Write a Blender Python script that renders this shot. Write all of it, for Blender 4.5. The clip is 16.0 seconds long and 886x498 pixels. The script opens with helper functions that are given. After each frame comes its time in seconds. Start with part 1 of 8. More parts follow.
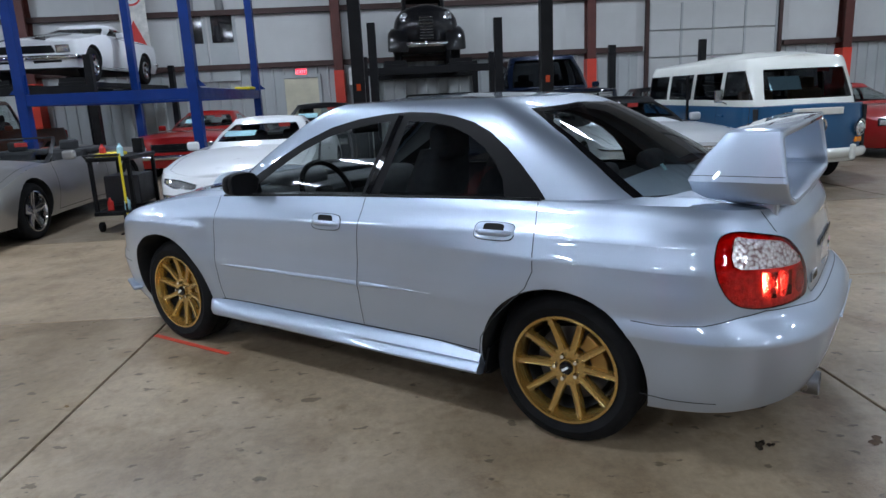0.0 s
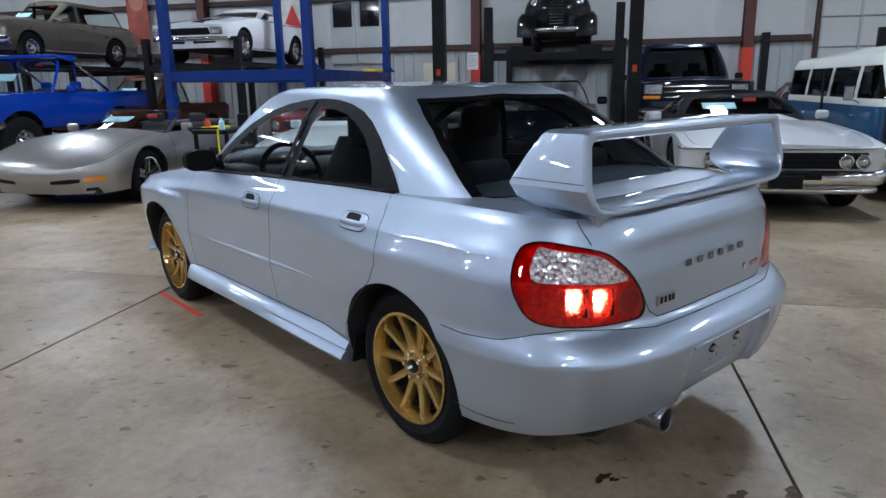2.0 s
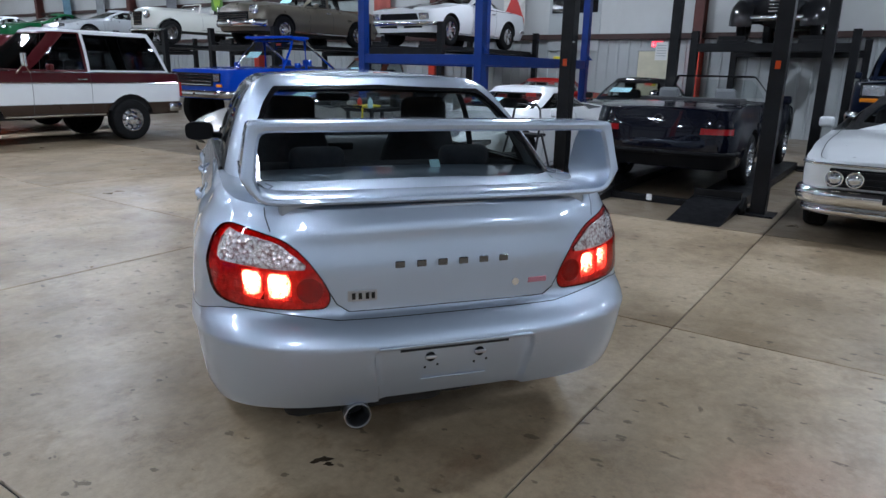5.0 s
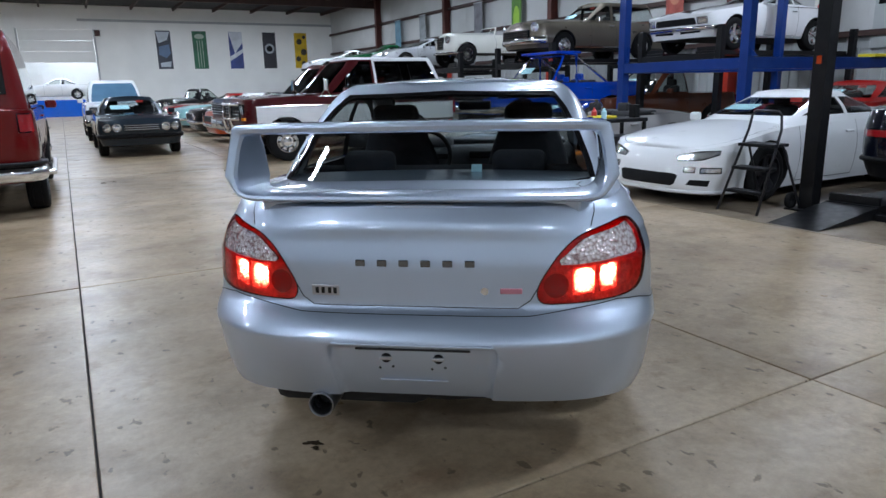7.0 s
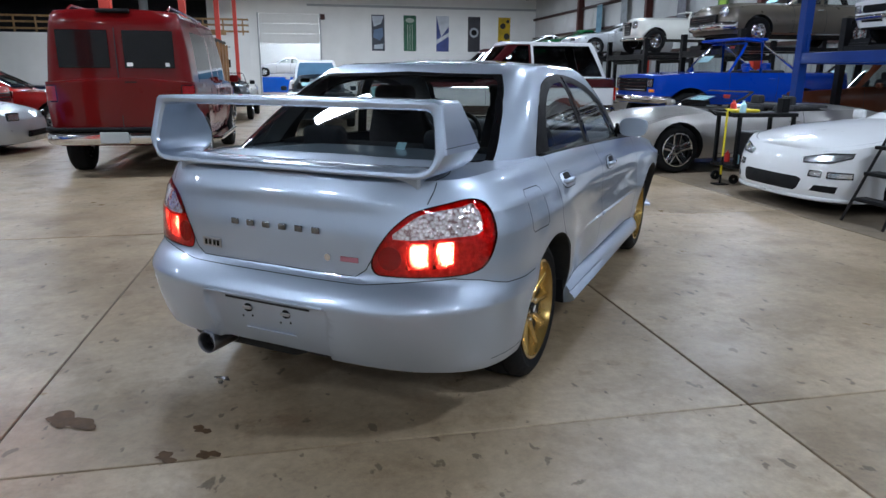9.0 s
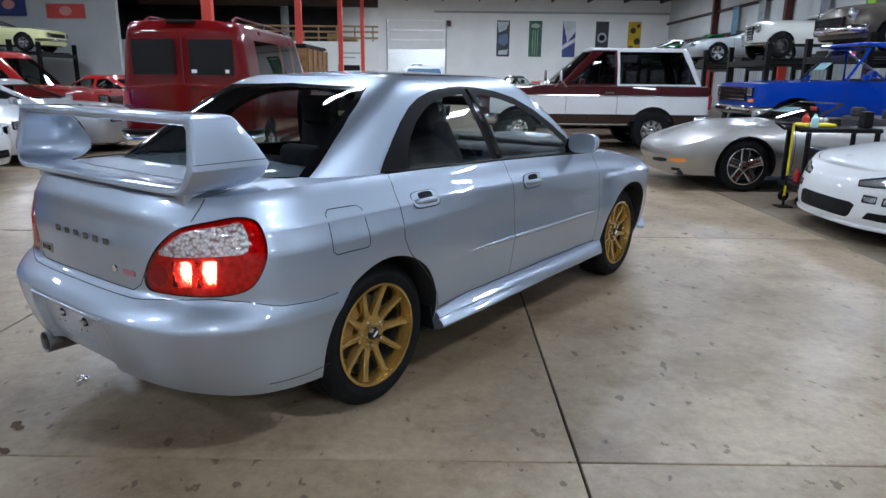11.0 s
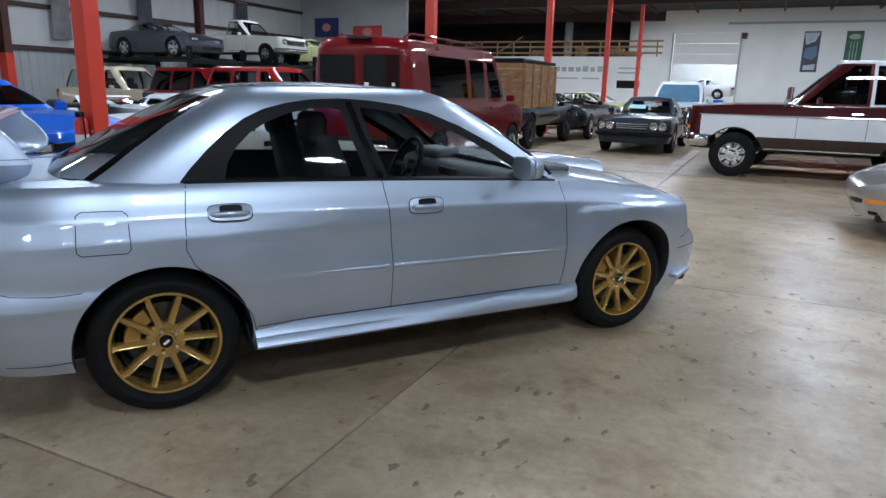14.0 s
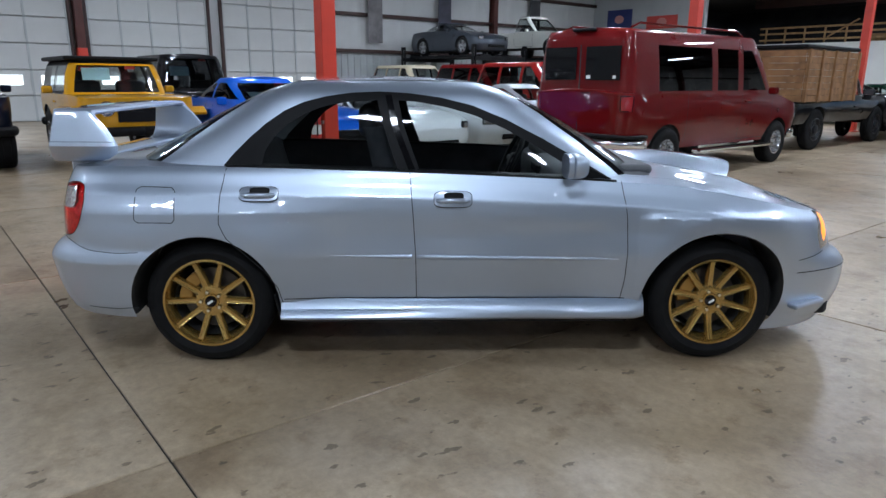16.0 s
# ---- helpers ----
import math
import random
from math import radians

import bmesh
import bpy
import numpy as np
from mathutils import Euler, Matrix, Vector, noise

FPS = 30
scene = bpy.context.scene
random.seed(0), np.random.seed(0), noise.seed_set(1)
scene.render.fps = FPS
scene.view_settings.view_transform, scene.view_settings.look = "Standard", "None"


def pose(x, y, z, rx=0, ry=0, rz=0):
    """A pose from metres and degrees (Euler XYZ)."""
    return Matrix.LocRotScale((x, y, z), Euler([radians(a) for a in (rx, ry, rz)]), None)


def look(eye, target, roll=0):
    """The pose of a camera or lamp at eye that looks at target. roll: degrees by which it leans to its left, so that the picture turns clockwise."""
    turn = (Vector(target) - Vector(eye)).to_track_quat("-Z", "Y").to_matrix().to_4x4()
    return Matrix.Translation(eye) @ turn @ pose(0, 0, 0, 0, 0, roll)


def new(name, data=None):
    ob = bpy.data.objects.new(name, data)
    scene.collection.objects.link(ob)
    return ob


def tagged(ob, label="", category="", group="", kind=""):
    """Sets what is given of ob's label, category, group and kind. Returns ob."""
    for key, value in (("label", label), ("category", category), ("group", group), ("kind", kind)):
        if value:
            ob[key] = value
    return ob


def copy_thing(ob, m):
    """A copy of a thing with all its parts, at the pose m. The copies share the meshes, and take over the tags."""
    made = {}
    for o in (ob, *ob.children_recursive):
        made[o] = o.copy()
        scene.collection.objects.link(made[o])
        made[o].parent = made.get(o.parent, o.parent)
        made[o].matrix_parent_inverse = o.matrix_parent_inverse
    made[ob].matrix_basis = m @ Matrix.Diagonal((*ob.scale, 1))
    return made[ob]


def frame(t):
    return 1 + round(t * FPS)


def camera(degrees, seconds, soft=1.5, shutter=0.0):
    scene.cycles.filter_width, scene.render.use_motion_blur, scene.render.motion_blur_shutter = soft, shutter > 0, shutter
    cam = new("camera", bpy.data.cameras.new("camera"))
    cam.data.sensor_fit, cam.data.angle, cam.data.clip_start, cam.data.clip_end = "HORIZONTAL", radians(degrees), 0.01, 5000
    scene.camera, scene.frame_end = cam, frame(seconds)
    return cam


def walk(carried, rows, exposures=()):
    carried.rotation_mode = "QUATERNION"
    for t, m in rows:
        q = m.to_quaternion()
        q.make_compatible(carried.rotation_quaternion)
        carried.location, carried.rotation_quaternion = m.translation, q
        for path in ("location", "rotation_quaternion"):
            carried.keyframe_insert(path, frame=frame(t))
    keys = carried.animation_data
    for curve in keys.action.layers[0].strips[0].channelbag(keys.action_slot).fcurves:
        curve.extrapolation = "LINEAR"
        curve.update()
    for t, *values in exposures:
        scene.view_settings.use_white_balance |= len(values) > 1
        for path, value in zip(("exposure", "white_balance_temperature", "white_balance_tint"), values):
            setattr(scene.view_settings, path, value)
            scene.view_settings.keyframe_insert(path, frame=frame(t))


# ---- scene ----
cam = camera(67.3, 16.0)
PATH = [
    (0, (-3.101, -2.296, 1.407), (-1.495, -1.192, 0.958), -2.7),
    (0.5, (-2.898, -2.548, 1.391), (-1.406, -1.308, 0.904), -2.7),
    (1, (-2.692, -2.756, 1.377), (-1.286, -1.41, 0.916), -1.8),
    (1.5, (-2.467, -2.934, 1.384), (-1.121, -1.53, 0.918), -1.4),
    (2, (-2.273, -3.198, 1.386), (-1.001, -1.73, 0.911), -1.0),
    (2.5, (-2.056, -3.378, 1.368), (-0.83, -1.87, 0.892), -1.0),
    (3, (-1.83, -3.544, 1.379), (-0.634, -2.014, 0.902), -0.8),
    (3.2, (-1.725, -3.628, 1.366), (-0.54, -2.086, 0.898), -0.5),
    (5.3, (-0.57, -4.226, 1.42), (-0.094, -2.35, 0.914), 0.3),
    (5.5, (-0.45, -4.257, 1.393), (-0.072, -2.351, 0.919), -0.5),
    (6, (-0.139, -4.309, 1.388), (-0.004, -2.37, 0.914), -0.5),
    (6.5, (0.14, -4.308, 1.371), (0.05, -2.368, 0.892), -1.2),
    (7, (0.411, -4.242, 1.366), (0.139, -2.318, 0.893), -1.3),
    (7.5, (0.739, -4.231, 1.361), (0.303, -2.339, 0.882), -1.1),
    (8, (1.036, -4.161, 1.339), (0.443, -2.316, 0.847), -0.4),
    (8.5, (1.33, -4.079, 1.342), (0.578, -2.296, 0.838), 0.1),
    (9, (1.636, -4.012, 1.336), (0.801, -2.267, 0.828), 0.3),
    (9.5, (1.878, -3.835, 1.338), (1.002, -2.108, 0.839), 0.4),
    (9.7, (1.983, -3.75, 1.336), (1.084, -2.034, 0.836), 0.2),
    (11.8, (2.962, -2.799, 1.397), (1.528, -1.491, 0.912), 1.4),
    (12, (3.038, -2.672, 1.386), (1.539, -1.439, 0.905), 1.5),
    (12.5, (3.21, -2.394, 1.393), (1.648, -1.239, 0.919), 1.4),
    (13, (3.423, -2.105, 1.402), (1.826, -0.999, 0.926), 1.4),
    (13.5, (3.559, -1.781, 1.397), (1.917, -0.741, 0.922), 1.6),
    (14, (3.69, -1.473, 1.398), (1.97, -0.568, 0.929), 1.4),
    (14.5, (3.812, -1.157, 1.415), (2.012, -0.424, 0.945), 1.2),
    (15, (3.855, -0.857, 1.42), (1.984, -0.329, 0.952), 1.0),
    (15.5, (3.944, -0.537, 1.423), (2.025, -0.246, 0.94), 1.0),
    (16, (3.964, -0.216, 1.409), (2.028, -0.151, 0.91), 0.5),
]
walk(cam, [(t, look(eye, target, roll)) for t, eye, target, roll in PATH], [(0, -0.08), (3, -0.04), (5.5, 0.08), (9.5, 0.08), (12, 0.10), (16, 0.06)])

# ---------------------------------------------------------------- world and lamps
world = bpy.data.worlds.new("night_outside")
scene.world = world
world.use_nodes = True
world.node_tree.nodes["Background"].inputs[0].default_value = (0.02, 0.025, 0.035, 1)
world.node_tree.nodes["Background"].inputs[1].default_value = 0.3
LAMP_STRENGTH = 130.0

# The hall stands turned by 37 degrees to the silver car: u runs across the aisle, v along it.
TURN = 37.0
CU, SU = math.cos(radians(TURN)), math.sin(radians(TURN))


def at(u, v, z=0.0, turn=0.0):
    """Pose at a place of the hall; turn 0 faces +v, 90 faces -u."""
    return pose(u * CU - v * SU, u * SU + v * CU, z, 0, 0, TURN + turn)


# ---------------------------------------------------------------- materials
def nodes_of(name):
    m = bpy.data.materials.new(name)
    m.use_nodes = True
    return m, m.node_tree.nodes, m.node_tree.links, m.node_tree.nodes["Principled BSDF"]


def coords(N, L, scale, kind="Object"):
    tc, mp = N.new("ShaderNodeTexCoord"), N.new("ShaderNodeMapping")
    mp.inputs["Scale"].default_value = (scale, scale, scale)
    L.new(tc.outputs[kind], mp.inputs[0])
    return mp.outputs[0]


def noise_of(N, L, vec, scale, detail=4.0, rough=0.55):
    n = N.new("ShaderNodeTexNoise")
    n.inputs["Scale"].default_value, n.inputs["Detail"].default_value, n.inputs["Roughness"].default_value = scale, detail, rough
    L.new(vec, n.inputs["Vector"])
    return n.outputs["Fac"]


def ramp_of(N, L, fac, stops):
    r = N.new("ShaderNodeValToRGB")
    while len(r.color_ramp.elements) < len(stops):
        r.color_ramp.elements.new(0.5)
    for e, (p, c) in zip(r.color_ramp.elements, stops):
        e.position, e.color = p, (*c, 1) if len(c) == 3 else c
    L.new(fac, r.inputs[0])
    return r.outputs[0]


def shade(c, k):
    return tuple(min(1.0, x * k) for x in c)


def mat(name, col, rough=0.5, metal=0.0, var=0.12, scale=3.0, bump=0.0, bscale=60.0, coat=0.0, spec=0.5, coat_rough=0.04, rvar=0.06):
    m, N, L, b = nodes_of(name)
    vec = coords(N, L, 1.0)
    big = noise_of(N, L, vec, scale)
    L.new(ramp_of(N, L, big, [(0.3, shade(col, 1 - var)), (0.7, shade(col, 1 + var))]), b.inputs["Base Color"])
    fine = noise_of(N, L, vec, bscale, 3.0)
    lo, hi = max(0.02, rough - rvar), min(1.0, rough + rvar)
    L.new(ramp_of(N, L, noise_of(N, L, vec, scale * 3.1), [(0.3, (lo,) * 3), (0.7, (hi,) * 3)]), b.inputs["Roughness"])
    b.inputs["Metallic"].default_value = metal
    b.inputs["Specular IOR Level"].default_value = spec
    b.inputs["Coat Weight"].default_value, b.inputs["Coat Roughness"].default_value = coat, coat_rough
    if bump:
        bp = N.new("ShaderNodeBump")
        bp.inputs["Strength"].default_value, bp.inputs["Distance"].default_value = bump, 0.01
        L.new(fine, bp.inputs["Height"])
        L.new(bp.outputs[0], b.inputs["Normal"])
    return m


def paint(name, col, metal=0.0, rough=0.3):
    """Car paint under clear lacquer."""
    return mat(name, col, rough, metal, 0.05, 1.5, 0.0, 400, 0.85, 0.08, 0.02, 0.03)


def glow(name, col, strength, sampling="NONE"):
    m, N, L, b = nodes_of(name)
    b.inputs["Base Color"].default_value = (*col, 1)
    b.inputs["Emission Color"].default_value = (*col, 1)
    b.inputs["Emission Strength"].default_value = strength
    b.inputs["Roughness"].default_value = 0.3
    m.cycles.emission_sampling = sampling
    return m


def glass(name, tint, ior=1.45):
    """A pane: clear or tinted, with the gloss of its surface."""
    m, N, L, b = nodes_of(name)
    N.remove(b)
    tr, gl, lw, mx = N.new("ShaderNodeBsdfTransparent"), N.new("ShaderNodeBsdfGlossy"), N.new("ShaderNodeLayerWeight"), N.new("ShaderNodeMixShader")
    tr.inputs[0].default_value = (*tint, 1)
    gl.inputs["Roughness"].default_value = 0.02
    # gloss by Schlick's rule, the same from both sides of the thin pane
    f0 = 1.8 * ((ior - 1) / (ior + 1)) ** 2
    lw.inputs[0].default_value = 0.5
    pw, ma = N.new("ShaderNodeMath"), N.new("ShaderNodeMath")
    pw.operation, ma.operation = "POWER", "MULTIPLY_ADD"
    L.new(lw.outputs["Facing"], pw.inputs[0])
    pw.inputs[1].default_value = 5.0
    L.new(pw.outputs[0], ma.inputs[0])
    ma.inputs[1].default_value, ma.inputs[2].default_value = 1 - f0, f0
    L.new(ma.outputs[0], mx.inputs[0])
    L.new(tr.outputs[0], mx.inputs[1])
    L.new(gl.outputs[0], mx.inputs[2])
    L.new(mx.outputs[0], N["Material Output"].inputs[0])
    return m


def concrete(name, tone):
    """Worn ground concrete: cloudy tone, brown stains with hard edges, pits, scuffs and fine grit."""
    m, N, L, b = nodes_of(name)
    vec = coords(N, L, 1.0, "Object")
    info = N.new("ShaderNodeObjectInfo")
    add = N.new("ShaderNodeVectorMath")
    add.operation = "MULTIPLY_ADD"
    L.new(info.outputs["Random"], add.inputs[0])
    add.inputs[1].default_value = (37, 19, 0)
    L.new(vec, add.inputs[2])
    v = add.outputs[0]

    def over(fac, below, tone):
        mix = N.new("ShaderNodeMixRGB")
        mix.blend_type = "MULTIPLY"
        if fac is None:
            mix.inputs[0].default_value = 1.0
        else:
            L.new(fac, mix.inputs[0])
        L.new(below, mix.inputs[1])
        if isinstance(tone, tuple):
            mix.inputs[2].default_value = (*tone, 1)
        else:
            L.new(tone, mix.inputs[2])
        return mix.outputs[0]
    big = noise_of(N, L, v, 0.75, 6, 0.62)
    col = ramp_of(N, L, big, [(0.30, (0.235, 0.170, 0.104)), (0.46, (0.345, 0.262, 0.172)), (0.58, (0.415, 0.322, 0.218)), (0.72, (0.49, 0.39, 0.275))])
    col = over(ramp_of(N, L, noise_of(N, L, v, 1.9, 7, 0.66), [(0.50, (0, 0, 0)), (0.60, (0.5,) * 3), (0.76, (0.95,) * 3)]), col, (0.58, 0.52, 0.45))
    col = over(ramp_of(N, L, noise_of(N, L, v, 4.6, 8, 0.7), [(0.56, (0, 0, 0)), (0.66, (0.75,) * 3)]), col, (0.66, 0.60, 0.52))
    # scattered pits and chips, stretched a little
    mp = N.new("ShaderNodeMapping")
    mp.inputs["Scale"].default_value = (1.0, 0.6, 1.0)
    L.new(v, mp.inputs[0])
    pits = ramp_of(N, L, noise_of(N, L, mp.outputs[0], 13.0, 5, 0.5), [(0.645, (0, 0, 0)), (0.675, (0.9,) * 3)])
    col = over(pits, col, (0.36, 0.33, 0.29))
    grit = ramp_of(N, L, noise_of(N, L, v, 48.0, 6, 0.7), [(0.64, (0, 0, 0)), (0.69, (0.7,) * 3)])
    col = over(grit, col, (0.45, 0.42, 0.38))
    col = over(None, col, ramp_of(N, L, noise_of(N, L, v, 17.0, 10, 0.8), [(0.3, (0.72,) * 3), (0.7, (1.2,) * 3)]))
    col = over(None, col, tone)
    L.new(col, b.inputs["Base Color"])
    L.new(ramp_of(N, L, noise_of(N, L, v, 1.6, 6, 0.62), [(0.32, (0.27,) * 3), (0.68, (0.46,) * 3)]), b.inputs["Roughness"])
    bp = N.new("ShaderNodeBump")
    bp.inputs["Strength"].default_value, bp.inputs["Distance"].default_value = 0.18, 0.01
    L.new(noise_of(N, L, v, 30.0, 8, 0.65), bp.inputs["Height"])
    L.new(bp.outputs[0], b.inputs["Normal"])
    return m


SILVER = mat("silver_metallic_paint", (0.455, 0.528, 0.632), 0.42, 0.82, 0.02, 1.5, 0.03, 1100, 1.0, 0.5, 0.01, 0.02)
SILVER.node_tree.nodes["Principled BSDF"].inputs["Coat IOR"].default_value = 1.7
BLACK = mat("black_plastic_trim", (0.009, 0.009, 0.010), 0.5, 0, 0.2, 6, 0.05, 300, 0, 0.12)
GLOSSBLACK = mat("gloss_black", (0.006, 0.006, 0.007), 0.12, 0, 0.1, 6, 0, 60, 0.5, 0.15)
SEAM = mat("panel_gap_dark", (0.02, 0.021, 0.024), 0.8)
RUBBER = mat("tyre_rubber", (0.009, 0.009, 0.0095), 0.75, 0, 0.25, 8, 0.15, 120, 0, 0.15)
GOLD = mat("gold_wheel_paint", (0.51, 0.325, 0.095), 0.23, 0.78, 0.03, 3, 0, 60, 0.6, 0.5, 0.08, 0.01)
CHROME = mat("chrome", (0.78, 0.79, 0.8), 0.1, 1.0, 0.04, 6, 0, 60)
STEEL = mat("brushed_steel", (0.42, 0.42, 0.43), 0.38, 0.9, 0.1, 8, 0.05, 200)
CLOTH = mat("dark_seat_cloth", (0.022, 0.023, 0.028), 0.92, 0, 0.25, 14, 0.25, 300)
LINING = mat("grey_headliner", (0.13, 0.135, 0.14), 0.95, 0, 0.1, 10, 0.1, 300)
DASH = mat("grey_dashboard_plastic", (0.10, 0.104, 0.112), 0.62, 0, 0.15, 10, 0.12, 250)
GLASS = glass("car_glass", (0.84, 0.88, 0.87), 1.42)
TINTED = glass("tinted_rear_glass", (0.60, 0.64, 0.64), 1.5)
DARKGLASS = glass("dark_van_glass", (0.05, 0.055, 0.06), 1.38)
SMOKE = glass("smoked_glass", (0.22, 0.23, 0.24), 1.45)
LENS = glass("clear_lens", (0.95, 0.95, 0.95), 1.35)
RED_LENS = mat("red_tail_lens", (0.30, 0.005, 0.008), 0.12, 0, 0.15, 40, 0.1, 90, 1.0)
CLEAR_LENS, N_, L_, B_ = nodes_of("silvered_clear_lens")
vor = N_.new("ShaderNodeTexVoronoi")
vor.inputs["Scale"].default_value = 74
L_.new(coords(N_, L_, 1.0), vor.inputs["Vector"])
L_.new(ramp_of(N_, L_, vor.outputs["Distance"], [(0.1, (0.95, 0.92, 0.92)), (0.45, (0.80, 0.72, 0.72)), (0.8, (0.38, 0.24, 0.24))]), B_.inputs["Base Color"])
bump_ = N_.new("ShaderNodeBump")
bump_.inputs["Strength"].default_value, bump_.inputs["Distance"].default_value = 0.5, 0.006
L_.new(vor.outputs["Distance"], bump_.inputs["Height"])
L_.new(bump_.outputs[0], B_.inputs["Normal"])
B_.inputs["Metallic"].default_value, B_.inputs["Roughness"].default_value, B_.inputs["Coat Weight"].default_value = 0.5, 0.16, 1.0
AMBER_LENS = mat("amber_lens", (0.85, 0.26, 0.02), 0.15, 0, 0.1, 40, 0.1, 90, 1.0)


RED_COVER = glass("red_lamp_cover", (0.88, 0.026, 0.022), 1.42)
REFLECTOR = mat("pressed_lamp_reflector", (0.62, 0.60, 0.60), 0.28, 0.9, 0.15, 60, 0.5, 130)
LAMP_HOUSING = mat("faceted_lamp_housing", (0.72, 0.66, 0.66), 0.34, 0.5, 0.3, 45, 0.6, 110)
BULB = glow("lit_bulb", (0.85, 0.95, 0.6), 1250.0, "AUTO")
AMBER_GLOW = glow("lit_marker_lamp", (1.0, 0.30, 0.03), 1.2)
HEADLAMP = mat("headlamp_lens", (0.62, 0.64, 0.66), 0.08, 0.75, 0.25, 30, 0.2, 60, 1.0)
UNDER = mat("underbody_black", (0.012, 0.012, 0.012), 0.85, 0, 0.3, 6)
WHITE_LINER = mat("white_wall_liner", (0.52, 0.525, 0.515), 0.6, 0.0, 0.07, 0.9, 0.05, 20)
WHITE_WALL = mat("white_painted_block_wall", (0.83, 0.83, 0.80), 0.65, 0, 0.05, 0.6, 0.1, 12)
GREY_WALL = mat("grey_wall", (0.36, 0.37, 0.37), 0.7, 0, 0.08, 0.8)
GREY_METAL = mat("grey_wall_metal", (0.40, 0.42, 0.42), 0.55, 0.1, 0.1, 0.8, 0.05, 20)
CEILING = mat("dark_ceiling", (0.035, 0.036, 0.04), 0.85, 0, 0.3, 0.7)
IRON_RED = mat("oxide_red_steel", (0.085, 0.022, 0.016), 0.55, 0.1, 0.25, 2, 0.1, 40)
GIRT = mat("dark_girt_steel", (0.05, 0.024, 0.02), 0.6, 0.1, 0.2, 2)
POST_RED = mat("bright_red_post_paint", (0.60, 0.045, 0.022), 0.42, 0, 0.1, 2, 0.05, 40)
LIFT_BLUE = mat("blue_lift_paint", (0.003, 0.026, 0.15), 0.4, 0.0, 0.15, 3, 0.03, 60, 0.3, 0.2)
LIFT_BLACK = mat("black_lift_paint", (0.008, 0.008, 0.009), 0.45, 0.0, 0.25, 4, 0.05, 60, 0.15, 0.15)
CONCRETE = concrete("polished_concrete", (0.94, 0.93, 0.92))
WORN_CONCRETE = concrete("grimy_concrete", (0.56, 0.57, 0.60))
JOINT = mat("joint_filler", (0.03, 0.027, 0.023), 0.8, 0, 0.3, 6)
WOOD = mat("pale_timber", (0.36, 0.22, 0.10), 0.65, 0, 0.25, 5, 0.1, 30)
YELLOW = mat("yellow_plastic", (0.72, 0.58, 0.02), 0.45, 0, 0.08, 8)
PAPER = mat("window_price_paper", (0.52, 0.82, 0.90), 0.7, 0, 0.04, 8)
RED_TAG = mat("red_tag", (0.65, 0.05, 0.04), 0.6)
WHITE_PAPER = mat("white_paper", (0.78, 0.78, 0.76), 0.7, 0, 0.04, 8)
RED_PLASTIC = mat("red_plastic", (0.55, 0.03, 0.025), 0.4)
TAPE = mat("orange_red_tape", (0.70, 0.07, 0.035), 0.6, 0, 0.12, 9)
LAMP = glow("lamp_diffuser", (0.80, 0.92, 1.10), LAMP_STRENGTH, "FRONT")


# ---------------------------------------------------------------- mesh helpers
def finish(me, material, smooth=True):
    for m in material if isinstance(material, (list, tuple)) else [material]:
        me.materials.append(m)
    if smooth:
        me.polygons.foreach_set("use_smooth", [True] * len(me.polygons))
    return me


def part(name, bm, material, parent=None, label="", m=None, smooth=False):
    """Links a bmesh as one mesh object under a thing or a part."""
    me = bpy.data.meshes.new(name)
    bm.to_mesh(me)
    bm.free()
    finish(me, material, smooth)
    ob = new(name, me)
    if parent is not None:
        ob.parent = parent
    if m is not None:
        ob.matrix_basis = m
    return tagged(ob, label)


def share(name, me, parent=None, m=None, label=""):
    ob = new(name, me)
    if parent is not None:
        ob.parent = parent
    if m is not None:
        ob.matrix_basis = m
    return tagged(ob, label)


def empty(name, m, label, category, group="", kind=""):
    ob = new(name)
    ob.empty_display_size = 0.2
    ob.matrix_basis = m
    return tagged(ob, label, category, group, kind)


def box(sx, sy, sz, x=0, y=0, z=0, bevel=0.0, bm=None, rot=None, seg=2):
    """A box round (x, y, z), its edges bevelled; joins bm where one is given."""
    b = bmesh.new()
    bmesh.ops.create_cube(b, size=1.0)
    bmesh.ops.scale(b, vec=(sx, sy, sz), verts=b.verts)
    if bevel:
        bmesh.ops.bevel(b, geom=list(b.edges), offset=min(bevel, 0.45 * min(sx, sy, sz)), segments=seg, profile=0.5, affect="EDGES")
    if rot is not None:
        bmesh.ops.transform(b, matrix=rot, verts=b.verts)
    bmesh.ops.translate(b, vec=(x, y, z), verts=b.verts)
    return join(bm, b)


def join(bm, b):
    if bm is None:
        return b
    me = bpy.data.meshes.new("t")
    b.to_mesh(me)
    b.free()
    bm.from_mesh(me)
    bpy.data.meshes.remove(me)
    return bm


def lathe(prof, axis="X", seg=40, bm=None, close=False):
    """Turns a profile of (radius, height along the axis)."""
    b = bmesh.new()
    rings = []
    for k in range(seg):
        a = 2 * math.pi * k / seg
        ring = []
        for r, h in prof:
            p = {"X": (h, r * math.cos(a), r * math.sin(a)), "Y": (r * math.sin(a), h, r * math.cos(a)), "Z": (r * math.cos(a), r * math.sin(a), h)}[axis]
            ring.append(b.verts.new(p))
        rings.append(ring)
    n = len(prof)
    for k in range(seg):
        p, q = rings[k], rings[(k + 1) % seg]
        for i in range(n if close else n - 1):
            b.faces.new((p[i], q[i], q[(i + 1) % n], p[(i + 1) % n]))
    bmesh.ops.remove_doubles(b, verts=b.verts, dist=1e-5)
    bmesh.ops.recalc_face_normals(b, faces=b.faces)
    return join(bm, b)


